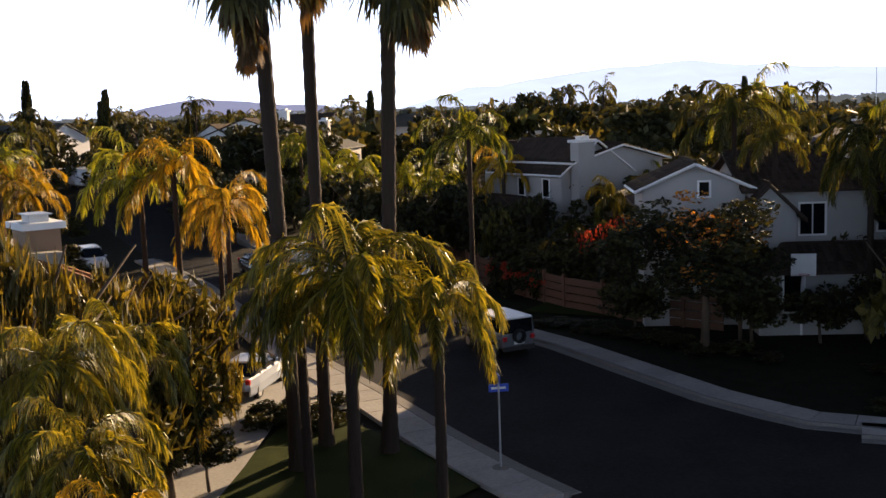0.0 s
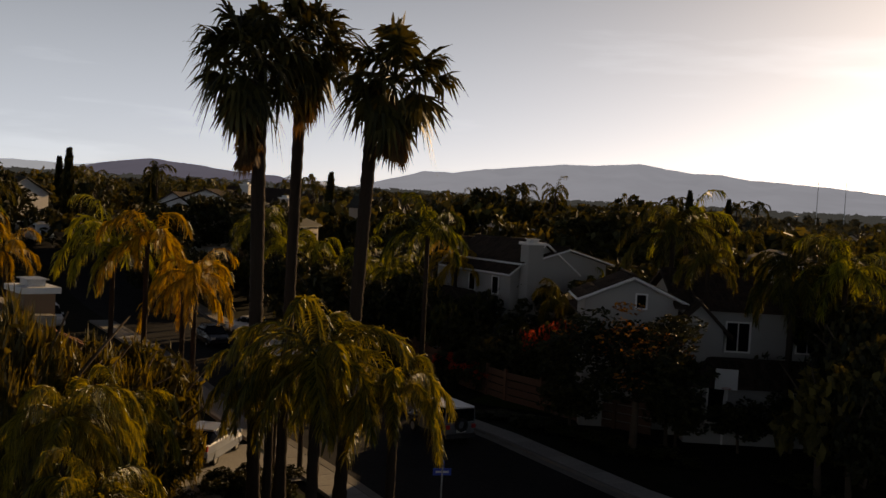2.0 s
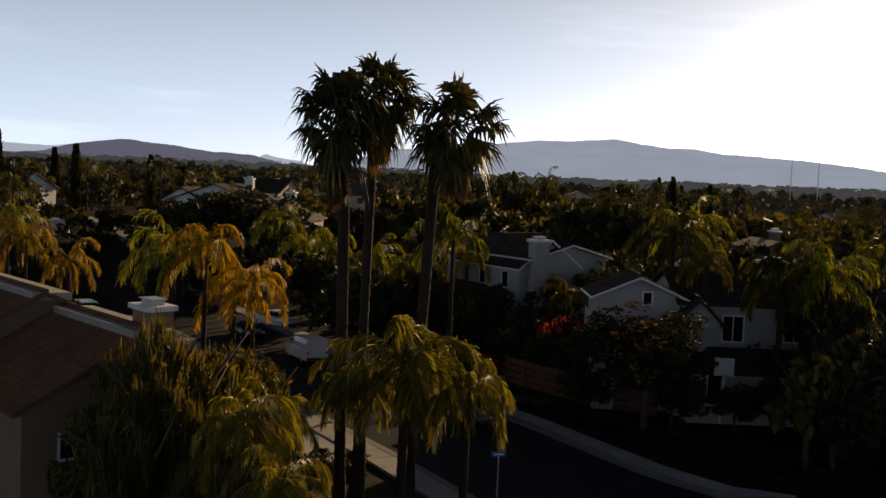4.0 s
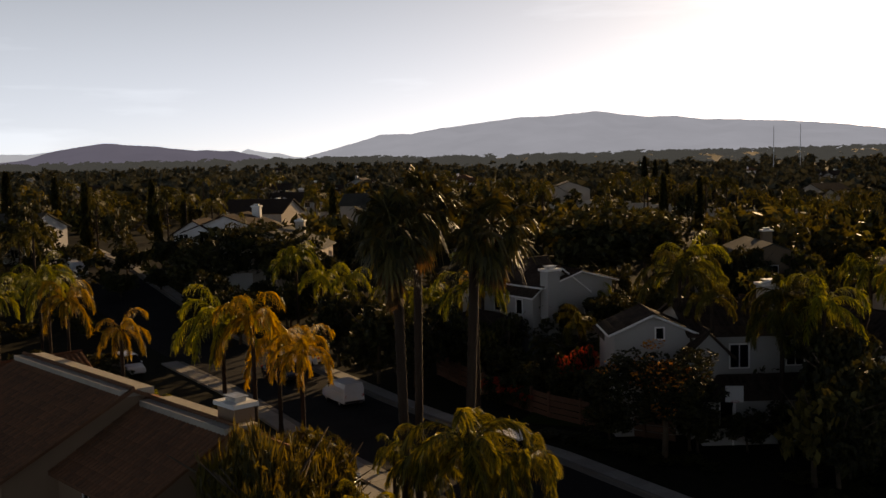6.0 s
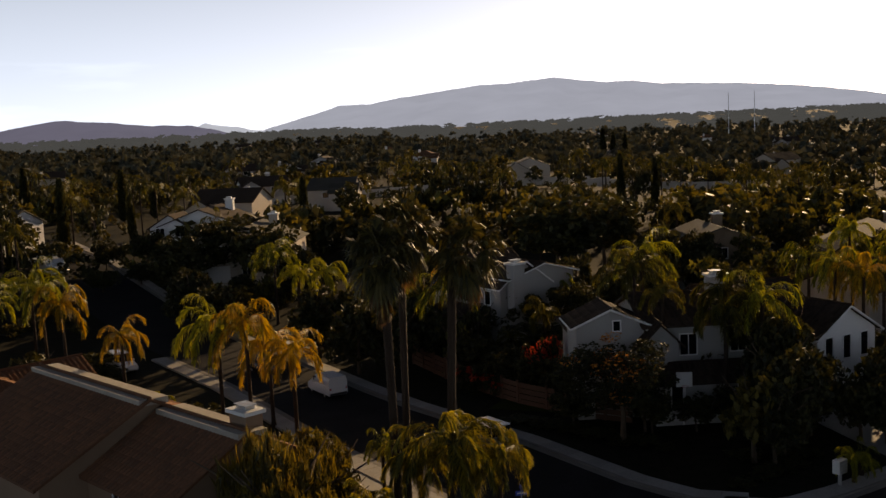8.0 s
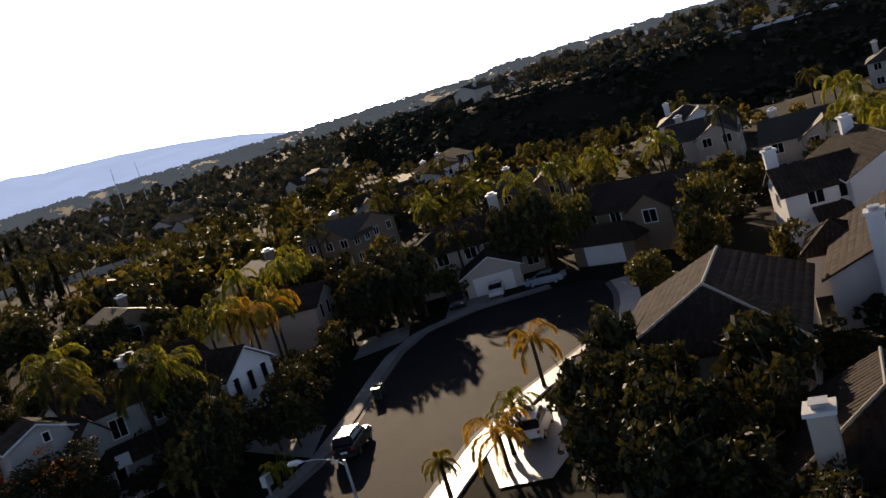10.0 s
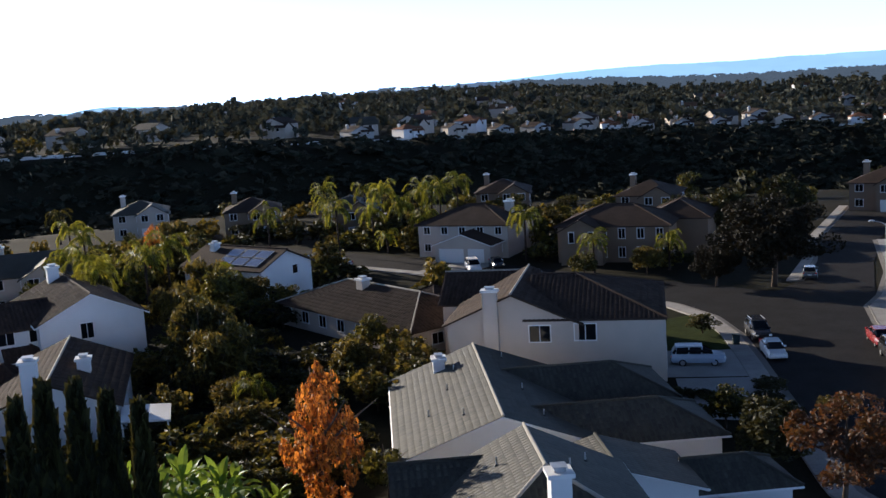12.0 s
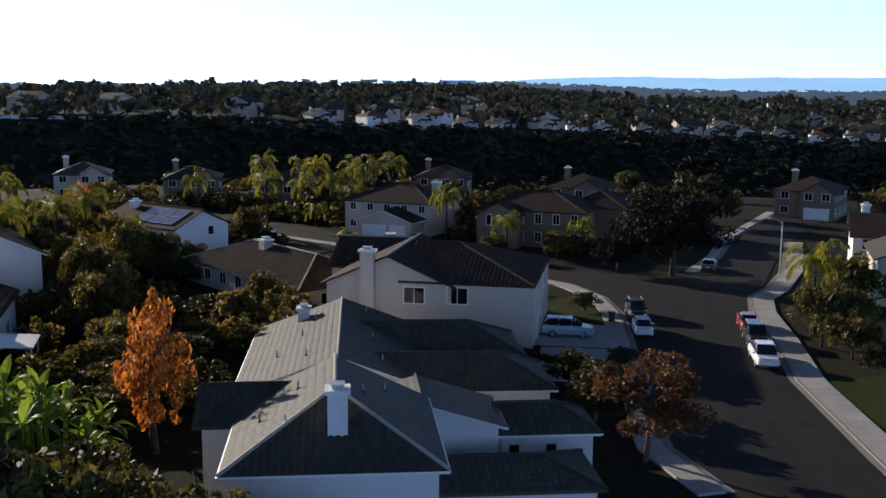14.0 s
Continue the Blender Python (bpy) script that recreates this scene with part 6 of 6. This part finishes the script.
# those near x 18-32, y 38-48 are added to shade the street corner
for x, y, h, r in [(-6, 71, 7.5, 3.2), (-3, 69, 6.5, 2.6), (-9.5, 79, 7.5, 3.0), (0, 75, 6.5, 2.8), (3, 73.5, 4.5, 2.4), (6.5, 75.5, 4.2, 2.4), (10, 74.5, 4.6, 2.4), (14, 73, 5.2, 2.6), (-20, 92, 7, 3.2), (-24, 98, 7.5, 3.2), (-12, 104, 8, 3.6), (18, 71, 6.5, 3.2), (19.5, 51.0, 5.0, 1.8), (50.5, 61, 9.0, 2.8), (53, 59, 8.4, 2.6), (57, 60.5, 9.0, 2.6), (23.4, 44.6, 4.2, 2.4), (35.5, 50.5, 5.0, 2.4), (38, 53.5, 4.6, 2.2), (4.9, 61, 3.6, 1.8), (7.4, 58.6, 4.0, 2.0), (9.4, 55.6, 4.2, 2.0), (4.2, 66.5, 4.2, 2.2), (6.6, 63.6, 3.6, 2.0), (13.2, 65, 5.0, 2.2), (13.6, 46.9, 3.4, 1.5), (16.6, 46.4, 3.0, 1.6), (19.4, 46.8, 3.4, 1.6), (27.2, 40.4, 5.0, 2.2), (29.6, 43.6, 6.4, 2.4), (31.8, 46.2, 5.8, 2.2), (8.8, 50.2, 3.2, 1.7), (18.6, 38.2, 5.6, 1.8), (21.8, 44.8, 8.4, 2.6), (23.6, 47.4, 8.8, 2.6), (20.8, 41.0, 8.0, 2.7), (23.5, 43.6, 7.0, 2.4), (19.8, 39.6, 6.6, 2.1), (26.2, 41.8, 5.0, 2.0), (35.5, 95, 7.5, 3.0), (41.5, 94.5, 6.5, 3.0), (31, 98, 8.5, 3.2), (24, 59, 7.6, 2.4), (29, 60.6, 7.2, 2.4), (16.5, 62, 7.5, 2.6), (20.5, 60, 8.0, 2.6), (1.8, 70.5, 6.2, 2.4)]:
    tree(x, y, h, r, "dense", int(abs(x)) % 3, "dark evergreen tree in a shaded garden", low=0.3)

for x, y, h, r in [(-38, 118, 3.6, 2.4), (-33.5, 121, 3.2, 2.2), (-29, 117, 4.2, 2.6), (-26, 111, 4.6, 2.6), (-52, 112, 6.5, 3.2), (-57, 104, 7.0, 3.4), (-50, 98, 5.5, 2.8), (-46, 90, 5.0, 2.6), (-61, 118, 7.0, 3.4), (-58, 130, 6.5, 3.0), (-40, 131, 5.0, 2.6), (-34, 131, 6.0, 2.8), (-18.5, 104, 5.0, 2.6), (-21, 99, 4.6, 2.4), (-29, 128, 4.0, 2.2), (-64, 141, 7.5, 3.2)]:
    tree(x, y, h, r, "dense", int(abs(x)) % 3, "dark rounded tree beside the upper street", low=0.3, group="trees of the upper street")
for k, (x, y, h, r) in enumerate([(46, 87, 8, 3), (52, 90, 8, 3), (58, 89, 7.5, 3), (64, 87, 8, 3), (40, 86, 8, 2.8), (70, 84, 8, 3), (34, 80, 7.5, 2.8), (29, 74, 7.5, 2.6), (36, 73, 7, 2.6), (76, 76, 8, 3)]):
    tree(x, y, h, r, ["lo", "lo_green", "lo_olive"][k % 3], k % 3, "broad garden tree behind the cul-de-sac houses", low=0.4, group="trees behind the cul-de-sac")

# ---------- fence, signs, lamps ----------
fence = thing("fence", Matrix.Identity(4), "brown garden wall of wide boards and posts", "fence")
FL = [(-0.8, 73.5), (2.2, 64.6), (6.0, 57.0), (9.6, 52.2), (13, 49.5)]
post = MB().box(-0.09, -0.09, -0.3, 0.09, 0.09, 1.95).mesh("post", M_FENCE)
board = MB().box(-0.5, -0.03, 0.03, 0.5, 0.03, 0.42).mesh("board", M_FENCE)
for (x0, y0), (x1, y1) in zip(FL, FL[1:]):
    d = math.hypot(x1 - x0, y1 - y0)
    n = int(d / 2.1)
    a = math.degrees(math.atan2(y1 - y0, x1 - x0))
    for i in range(n):
        u = (i + 0.5) / n
        ux, uy = x0 + (x1 - x0) * u, y0 + (y1 - y0) * u
        vx, vy = x0 + (x1 - x0) * i / n, y0 + (y1 - y0) * i / n
        part("post", post, None, fence, m=pose(vx, vy, lz(vx, vy), 0, 0, a))
        for k in range(4):
            part("board", board, None, fence, m=pose(ux, uy, lz(ux, uy) + k * 0.45, 0, 0, a) @ Matrix.Diagonal((d / n * 0.97, 1, 1, 1)))

sign = thing("street_sign", pose(1.15, 30.55, 0.15), "blue street name sign on a thin post", "street sign")
part("post", MB().tube([(0, 0, 0), (0, 0, 2.95)], [0.035, 0.03], 8), M_STEEL, sign)
part("base", MB().tube([(0, 0, 0), (0, 0, 0.05)], [0.28, 0.26], 12), M_GUTTER, sign)
for zz, rot, w in ((2.42, 8, 0.62), (2.72, 98, 0.5)):
    pl = part("name_plate", MB().box(-w / 2, -0.012, -0.12, w / 2, 0.012, 0.12), M_BLUE, sign, "blue plate", pose(0, 0, zz + 0.12, 0, 0, rot))
    part("lettering_bar", MB().box(-w * 0.36, -0.018, -0.035, w * 0.36, -0.012, 0.035), M_TRIM, pl, "plain white bar")
hoop = thing("basketball_hoop", pose(16.2, 47.6, 0, 0, 0, -12), "white basketball backboard on a pole", "basketball hoop")
part("pole", MB().tube([(0, 0.6, 0), (0, 0.5, 2.4), (0, 0.05, 3.1)], [0.06, 0.06, 0.05], 8), M_TRIM, hoop)
part("backboard", MB().box(-0.56, -0.03, 2.95, 0.56, 0.02, 4.0), M_TRIM, hoop)
rim = [(0.23 * math.cos(a * math.pi / 8), -0.28 + 0.23 * math.sin(a * math.pi / 8), 3.05) for a in range(17)]
part("rim", MB().tube(rim, [0.012] * 17, 5), M_RED, hoop)
lamp = thing("street_lamp", pose(16.2, 14.6, 0.1, 0, 0, 130), "street lamp with a long curved arm", "street lamp")
part("pole", MB().tube([(0, 0, 0), (0, 0, 3.5), (0, 0, 6.9)], [0.11, 0.09, 0.07], 10), M_STEEL, lamp)
part("arm", MB().tube([(0, 0, 6.6), (0.5, 0, 7.0), (1.4, 0, 7.25), (2.4, 0, 7.3)], [0.05, 0.045, 0.04, 0.035], 8), M_STEEL, lamp)
hd = part("lamp_head", MB().tube([(2.2, 0, 7.3), (2.45, 0, 7.33), (2.9, 0, 7.3), (3.05, 0, 7.27)], [0.06, 0.14, 0.15, 0.05], 8), M_TRIM, lamp)
part("lens", MB().tube([(2.6, 0, 7.2), (2.6, 0, 7.12)], [0.12, 0.06], 8), M_LAMP, hd)
for lx, ly, lr in ((118.2, -66.2, 90),):
    l2 = thing("street_lamp", pose(lx, ly, 0.1, 0, 0, lr), "pale street lamp at the kerb", "street lamp")
    part("pole", MB().tube([(0, 0, 0), (0, 0, 3.5), (0, 0, 6.9)], [0.11, 0.09, 0.07], 10), M_STEEL, l2)
    part("arm", MB().tube([(0, 0, 6.6), (0.5, 0, 7.0), (1.4, 0, 7.2)], [0.05, 0.045, 0.04], 8), M_STEEL, l2)
    part("lamp_head", MB().tube([(1.3, 0, 7.2), (1.6, 0, 7.22), (2.0, 0, 7.18)], [0.06, 0.14, 0.06], 8), M_TRIM, l2)
mb_ = thing("mailbox_cluster", pose(20.6, 34.0, 0.15, 0, 0, 30), "pale metal mailbox cluster on a pedestal", "mailbox")
part("pedestal", MB().tube([(0, 0, 0), (0, 0, 0.75)], [0.12, 0.1], 8), M_STEEL, mb_)
bx = part("cabinet", MB().box(-0.4, -0.23, 0.75, 0.4, 0.23, 1.55), M_TRIM, mb_)
for i in range(3):
    for k in range(4):
        part("door", MB().box(-0.37 + i * 0.25, -0.245, 0.79 + k * 0.185, -0.14 + i * 0.25, -0.23, 0.95 + k * 0.185), M_STEEL, bx)

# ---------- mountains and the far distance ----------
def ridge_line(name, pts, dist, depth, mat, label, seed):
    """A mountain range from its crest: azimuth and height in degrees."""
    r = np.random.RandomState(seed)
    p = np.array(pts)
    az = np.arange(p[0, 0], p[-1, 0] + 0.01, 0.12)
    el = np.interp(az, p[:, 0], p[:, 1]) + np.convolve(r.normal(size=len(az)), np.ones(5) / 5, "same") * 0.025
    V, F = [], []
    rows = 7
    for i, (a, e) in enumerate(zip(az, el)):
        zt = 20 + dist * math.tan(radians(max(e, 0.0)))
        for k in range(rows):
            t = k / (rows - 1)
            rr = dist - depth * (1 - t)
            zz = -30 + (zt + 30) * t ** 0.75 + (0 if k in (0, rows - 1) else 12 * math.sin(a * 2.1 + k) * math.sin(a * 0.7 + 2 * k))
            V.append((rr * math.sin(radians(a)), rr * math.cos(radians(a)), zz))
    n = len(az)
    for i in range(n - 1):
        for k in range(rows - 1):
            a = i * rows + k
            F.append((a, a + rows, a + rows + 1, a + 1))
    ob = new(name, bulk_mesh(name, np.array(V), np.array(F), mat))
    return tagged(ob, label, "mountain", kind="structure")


# aerial haze is painted into these range colours, which glow evenly
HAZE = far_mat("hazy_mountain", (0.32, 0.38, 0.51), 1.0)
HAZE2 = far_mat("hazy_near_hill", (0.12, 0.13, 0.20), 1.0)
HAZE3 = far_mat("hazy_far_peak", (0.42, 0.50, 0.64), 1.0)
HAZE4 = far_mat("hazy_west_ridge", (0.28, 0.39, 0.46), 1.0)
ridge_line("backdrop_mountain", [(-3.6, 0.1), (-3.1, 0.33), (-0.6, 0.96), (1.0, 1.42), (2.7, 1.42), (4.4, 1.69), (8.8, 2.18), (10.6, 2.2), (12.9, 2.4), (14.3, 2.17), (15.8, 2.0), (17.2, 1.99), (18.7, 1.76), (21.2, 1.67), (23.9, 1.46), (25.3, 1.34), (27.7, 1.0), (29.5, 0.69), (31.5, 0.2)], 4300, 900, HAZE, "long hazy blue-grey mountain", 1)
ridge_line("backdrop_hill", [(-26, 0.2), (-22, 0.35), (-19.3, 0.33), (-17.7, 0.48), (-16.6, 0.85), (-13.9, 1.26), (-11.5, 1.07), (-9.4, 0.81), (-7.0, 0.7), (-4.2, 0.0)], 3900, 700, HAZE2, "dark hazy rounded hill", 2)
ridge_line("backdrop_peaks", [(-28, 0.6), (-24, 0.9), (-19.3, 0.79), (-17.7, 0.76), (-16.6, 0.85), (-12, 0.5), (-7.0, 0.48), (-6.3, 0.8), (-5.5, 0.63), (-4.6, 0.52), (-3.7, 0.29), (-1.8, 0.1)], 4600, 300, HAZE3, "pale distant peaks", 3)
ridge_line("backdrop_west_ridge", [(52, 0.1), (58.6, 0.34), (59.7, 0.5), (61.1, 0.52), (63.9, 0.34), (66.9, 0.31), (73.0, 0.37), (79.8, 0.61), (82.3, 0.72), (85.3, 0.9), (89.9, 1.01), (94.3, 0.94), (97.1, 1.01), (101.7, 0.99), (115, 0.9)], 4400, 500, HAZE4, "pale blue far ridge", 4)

# ---------- the suburb beyond: houses, woods ----------
fr = random.Random(21)
FARK = "houses of the far suburb"


def far_house_meshes(v):
    b = [B(0, 0, 12, 10, 4.6 + 0.3 * v, 2.2, "xyyx"[v], v == 2), B(-4, -3, 6, 6, 4.2, 1.8, "y", False)]
    return b


FAR_PROTO = []
for v in range(4):
    b = far_house_meshes(v)
    FAR_PROTO.append(house(120 + 14 * v, 150 + 9 * v, 20 * v - 30, b, [M_WALL_G, C_, W_, C_][v], [M_ROOF_B, M_ROOF_G, M_ROOF_R, M_ROOF_B][v], ["white", "cream", "white", "cream"][v] + " house half hidden by far trees", chimneys=[(2, 3, 7.8, 1.2, 1.0)] if v != 1 else (), windows=[(0, "s", 2, 3.6, 1.4, 1.2, 1), (0, "w", 1, 3.6, 1.4, 1.2, 1), (1, "w", 0, 3.2, 1.2, 1.1, 1)], group=FARK, ridge=False))
taken = []


def clear_of(x, y, d):
    return all((x - a) ** 2 + (y - b) ** 2 > d * d for a, b in taken)


def far_house(x, y, v, rot, size=1.0):
    taken.append((x, y))
    copy_thing(FAR_PROTO[v], pose(x, y, lz(x, y), 0, 0, rot)).scale = (size, size, size)


for k in range(19):
    y = -150 + k * 14.6 + fr.uniform(-2, 2)
    if y > 78:
        break
    x = 447 + fr.uniform(-2, 3) + (0 if y < -15 else -(y + 15) * 1.12)
    far_house(x, y, fr.choice([0, 0, 0, 3, 2]), fr.uniform(-9, 9) + (0 if y < -15 else 42), fr.uniform(0.7, 0.8))
for k in range(13):
    y = -150 + k * 21 + fr.uniform(-4, 4)
    far_house(486 + fr.uniform(-6, 8) - max(0, y + 15) * 1.05, y, fr.choice([0, 1, 2, 3]), fr.uniform(-20, 20))
rim_wall = thing("rim_wall", Matrix.Identity(4), "low pale wall along the canyon rim", "wall")
for (x0, y0), (x1, y1) in zip(RIM[1:5], RIM[2:6]):
    n = int(math.hypot(x1 - x0, y1 - y0) / 12)
    for i in range(n):
        ax, ay = x0 + (x1 - x0) * i / n + 3.0, y0 + (y1 - y0) * i / n
        if ay < -190 or fr.random() < 0.18:
            continue
        bx_, by_ = x0 + (x1 - x0) * (i + 1) / n + 3.0, y0 + (y1 - y0) * (i + 1) / n
        rise = math.degrees(math.atan2(lz(bx_, by_) - lz(ax, ay), math.hypot(bx_ - ax, by_ - ay)))
        part("wall_panel", MB().box(0.03, -0.2, -0.6, math.hypot(bx_ - ax, by_ - ay) - 0.03, 0.2, 0.85), M_WALL_W, rim_wall, m=pose(ax, ay, lz(ax, ay), 0, -rise, math.degrees(math.atan2(by_ - ay, bx_ - ax))))
for k in range(900):
    if len(taken) > 92:
        break
    az, d = fr.uniform(-26, 106), fr.uniform(150, 1000) ** 1.0
    x, y = d * math.sin(radians(az)), d * math.cos(radians(az)) - 20
    e, r = float(_side(EDGE, x, y)), float(_side(RIM, x, y))
    if (e > -14 and r < 14) or (x > 90 and y < 130 and r < 0) or not clear_of(x, y, 22) or (y < 165 and x < 60):
        continue
    far_house(x, y, fr.randrange(4), fr.choice([0, 90, 180]) + fr.uniform(-25, 25))

wall = thing("boundary_wall", Matrix.Identity(4), "long pale boundary wall across the suburb", "wall")
WL = [(-40, 232), (-16, 240), (30, 256), (80, 270), (118, 268)]
for (x0, y0), (x1, y1) in zip(WL, WL[1:]):
    n = 8
    for i in range(n):
        ax, ay = x0 + (x1 - x0) * i / n, y0 + (y1 - y0) * i / n
        L = math.hypot(x1 - x0, y1 - y0) / n
        part("wall_panel", MB().box(0.02, -0.15, -1.0, L - 0.02, 0.15, 2.1), M_WALL_C, wall, m=pose(ax, ay, lz(ax, ay), 0, 0, math.degrees(math.atan2(y1 - y0, x1 - x0))))
    
mast_xy = [(250, 612), (262, 600)]
for x, y in mast_xy:
    t = thing("radio_mast", pose(x, y, lz(x, y)), "thin far radio mast", "mast", "radio masts")
    part("mast", MB().tube([(0, 0, 0), (0, 0, 34)], [0.35, 0.15], 5), M_STEEL, t)


def scatter(name, label, kinds, spots, mat, kind="stuff", clumps=9, per=9, size=0.5):
    """Many crowns joined into one mesh."""
    Vs, Fs, n = [], [], 0
    protos = [leaf_cloud(300 + i, clumps, per, size, clump_r=0.42, low_cut=-0.9) for i in range(kinds)]
    for i, (x, y, h, r) in enumerate(spots):
        V, F = protos[i % kinds]
        a = i * 2.4
        c, s = math.cos(a), math.sin(a)
        Q = np.stack([(V[:, 0] * c - V[:, 1] * s) * r + x, (V[:, 0] * s + V[:, 1] * c) * r + y, (V[:, 2] * 0.55 + 0.45) * h + lz(x, y)], 1)
        Vs.append(Q)
        Fs.append(F + n)
        n += len(Q)
    ob = new(name, bulk_mesh(name, np.concatenate(Vs), np.concatenate(Fs), mat))
    return tagged(ob, label, "trees", kind=kind)


spots = {0: [], 1: [], 2: [], 3: []}
for k in range(8000):
    az = fr.uniform(-28, 108)
    d = 95 + 1150 * fr.random() ** 1.3
    x, y = d * math.sin(radians(az)), d * math.cos(radians(az)) - 18
    e, r = float(_side(EDGE, x, y)), float(_side(RIM, x, y))
    if e > -4 and r < 4:
        continue
    if x > 45 and y < 118 and r < 0 and d < 330 and (d < 215 or fr.random() < 0.8):
        continue
    if 4 <= r < 30 and y < 160 and fr.random() < 0.6:
        continue
    if not clear_of(x, y, 10) or (y < 145 and d < 150 and x < 45):
        continue
    h = fr.uniform(3.5, 8.5) * (1 + 0.25 * (fr.random() < 0.1))
    if 4 <= r < 30:
        h *= 0.5
    if d > 420:
        h *= 1.25
    wy = float(np.interp(x, [p[0] for p in WL], [p[1] for p in WL]))
    if -60 < x < 118 and 0 < wy - y < 95:
        h = min(h, 1.3 + fr.random())
    spots[3 if d > 330 else fr.choice([0, 0, 1, 2, 2])].append((x, y, h, h * fr.uniform(0.35, 0.62)))
scatter("far_trees", "dark trees of the far suburb", 4, spots[0], M_LEAF_D, clumps=12, per=11, size=0.35)
scatter("far_trees", "green trees of the far suburb", 4, spots[1], M_LEAF, clumps=12, per=11, size=0.35)
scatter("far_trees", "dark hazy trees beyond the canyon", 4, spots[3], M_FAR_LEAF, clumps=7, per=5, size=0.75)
scatter("far_trees", "olive trees of the far suburb", 4, spots[2], M_LEAF_O, clumps=12, per=11, size=0.35)
for k, (mt, col) in enumerate(((M_LEAF_D, "dark"), (M_LEAF, "green"), (M_LEAF_O, "olive"))):
    scatter("garden_shrubs", col + " garden shrubs above the canyon", 3, CANYON_SHRUBS[k], mt, clumps=16, per=15, size=0.32)
brush = []
for k in range(24000):
    x, y = fr.uniform(130, 540), fr.uniform(-250, 560)
    e, r = float(_side(EDGE, x, y)), float(_side(RIM, x, y))
    if e < 2 or r > 12:
        continue
    h = fr.uniform(1.2, 3.4) if r < 0 else fr.uniform(0.8, 1.4)
    brush.append((x, y, h, h * fr.uniform(0.7, 1.5)))
for k in range(6000):
    x, y = fr.uniform(380, 950), fr.uniform(520, 1100)
    e, r = float(_side(EDGE, x, y)), float(_side(RIM, x, y))
    if e < -6 or r > 12:
        continue
    h = fr.uniform(2.5, 6.0)
    brush.append((x, y, h, h * fr.uniform(0.8, 1.6)))
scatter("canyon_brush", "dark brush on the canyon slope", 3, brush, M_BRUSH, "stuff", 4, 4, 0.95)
woods = []
for k in range(2600):
    az, d = fr.uniform(-28, 108), 1150 + 2300 * fr.random() ** 1.4
    x, y = d * math.sin(radians(az)), d * math.cos(radians(az))
    h = fr.uniform(6, 12)
    woods.append((x, y, h, h * fr.uniform(0.9, 2.2)))
# horizon haze for the woods, again as a glowing colour
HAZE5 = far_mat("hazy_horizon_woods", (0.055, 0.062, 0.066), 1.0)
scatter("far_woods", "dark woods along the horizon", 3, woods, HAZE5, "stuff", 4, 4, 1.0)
for ox, oy, half, high, lab in ((1080, 152, 17, 7.5, "long pale office block with a flat roof on the horizon"), (1090, 212, 15, 5.5, "low white flat-roofed building on the horizon")):
    office = thing("office_building", pose(ox, oy, lz(ox, oy) + 3.0, 0, 0, -12), lab, "building", "buildings on the horizon")
    part("wall", MB().box(-8, -half, -8, 8, half, high), M_WALL_W, office)
    part("roof", MB().box(-8.5, -half - 0.5, high, 8.5, half + 0.5, high + 0.8), M_TRIM, office)
    for k in range(6):
        y0 = -half + 1.5 + k * (2 * half - 2) / 6
        part("window", MB().box(-8.1, y0, 2.2, -7.9, y0 + half / 4, 4.0), M_GLASS, office)
cover = thing("patio_cover", pose(57.0, -2.4, 0, 0, 0, 26), "white patio cover beside a brown-roofed house", "patio cover")
part("cover_top", MB().slab([(-2.2, -1.8, 2.9), (2.2, -1.8, 2.9), (2.2, 1.8, 3.2), (-2.2, 1.8, 3.2)], 0.12), M_TRIM, cover)
for sx in (-2, 2):
    for sy in (-1.6, 1.6):
        part("post", MB().box(sx - 0.06, sy - 0.06, -0.1, sx + 0.06, sy + 0.06, 2.9), M_TRIM, cover)
for x, y, top in [(-64.5, 157.3, 18.0), (-50.7, 151.8, 16.1), (-42.1, 164.7, 13.4), (-11.6, 149.6, 14.6), (46.2, 163.6, 15.0), (53.7, 166.6, 14.0)]:
    cypress(x, y, top - lz(x, y), 0.85)
for k, (x, y, top) in enumerate([(-44.1, 143.4, 13.9), (11.2, 149.6, 14.4), (16.3, 159.2, 14.7), (19.4, 158.8, 14.5), (25.4, 168.1, 14.0), (32.4, 146.5, 14.1), (49.0, 162.8, 14.2), (-56.1, 139.1, 14.5), (-3.5, 170.0, 12.9), (4.5, 159.9, 13.0)]):
    tree(x, y, top - lz(x, y), 2.6 + k % 3 * 0.5, "lo", k % 3, "tall dark tree on the skyline", low=1.5, group="skyline trees")
pn = 0
for k in range(700):
    if pn > 90:
        break
    az, d = fr.uniform(-24, 62), fr.uniform(95, 330)
    x, y = d * math.sin(radians(az)), d * math.cos(radians(az)) - 15
    if float(_side(EDGE, x, y)) > -6 or not clear_of(x, y, 9) or (d < 120 and x < 50):
        continue
    if -46 < x < -34 and y < 142:
        continue
    palm(x, y, fr.uniform(5.5, 9.5), fr.uniform(0.9, 1.25), "lo", pn, group="palms of the far suburb", label="queen palm among far houses")
    pn += 1
for x, y, h in [(122, 448, 17), (128, 452, 15), (132, 446, 14), (-52, 210, 11), (-46, 214, 9), (-78, 230, 12), (300, 412, 14)]:
    cypress(x, y, h, 1.0)
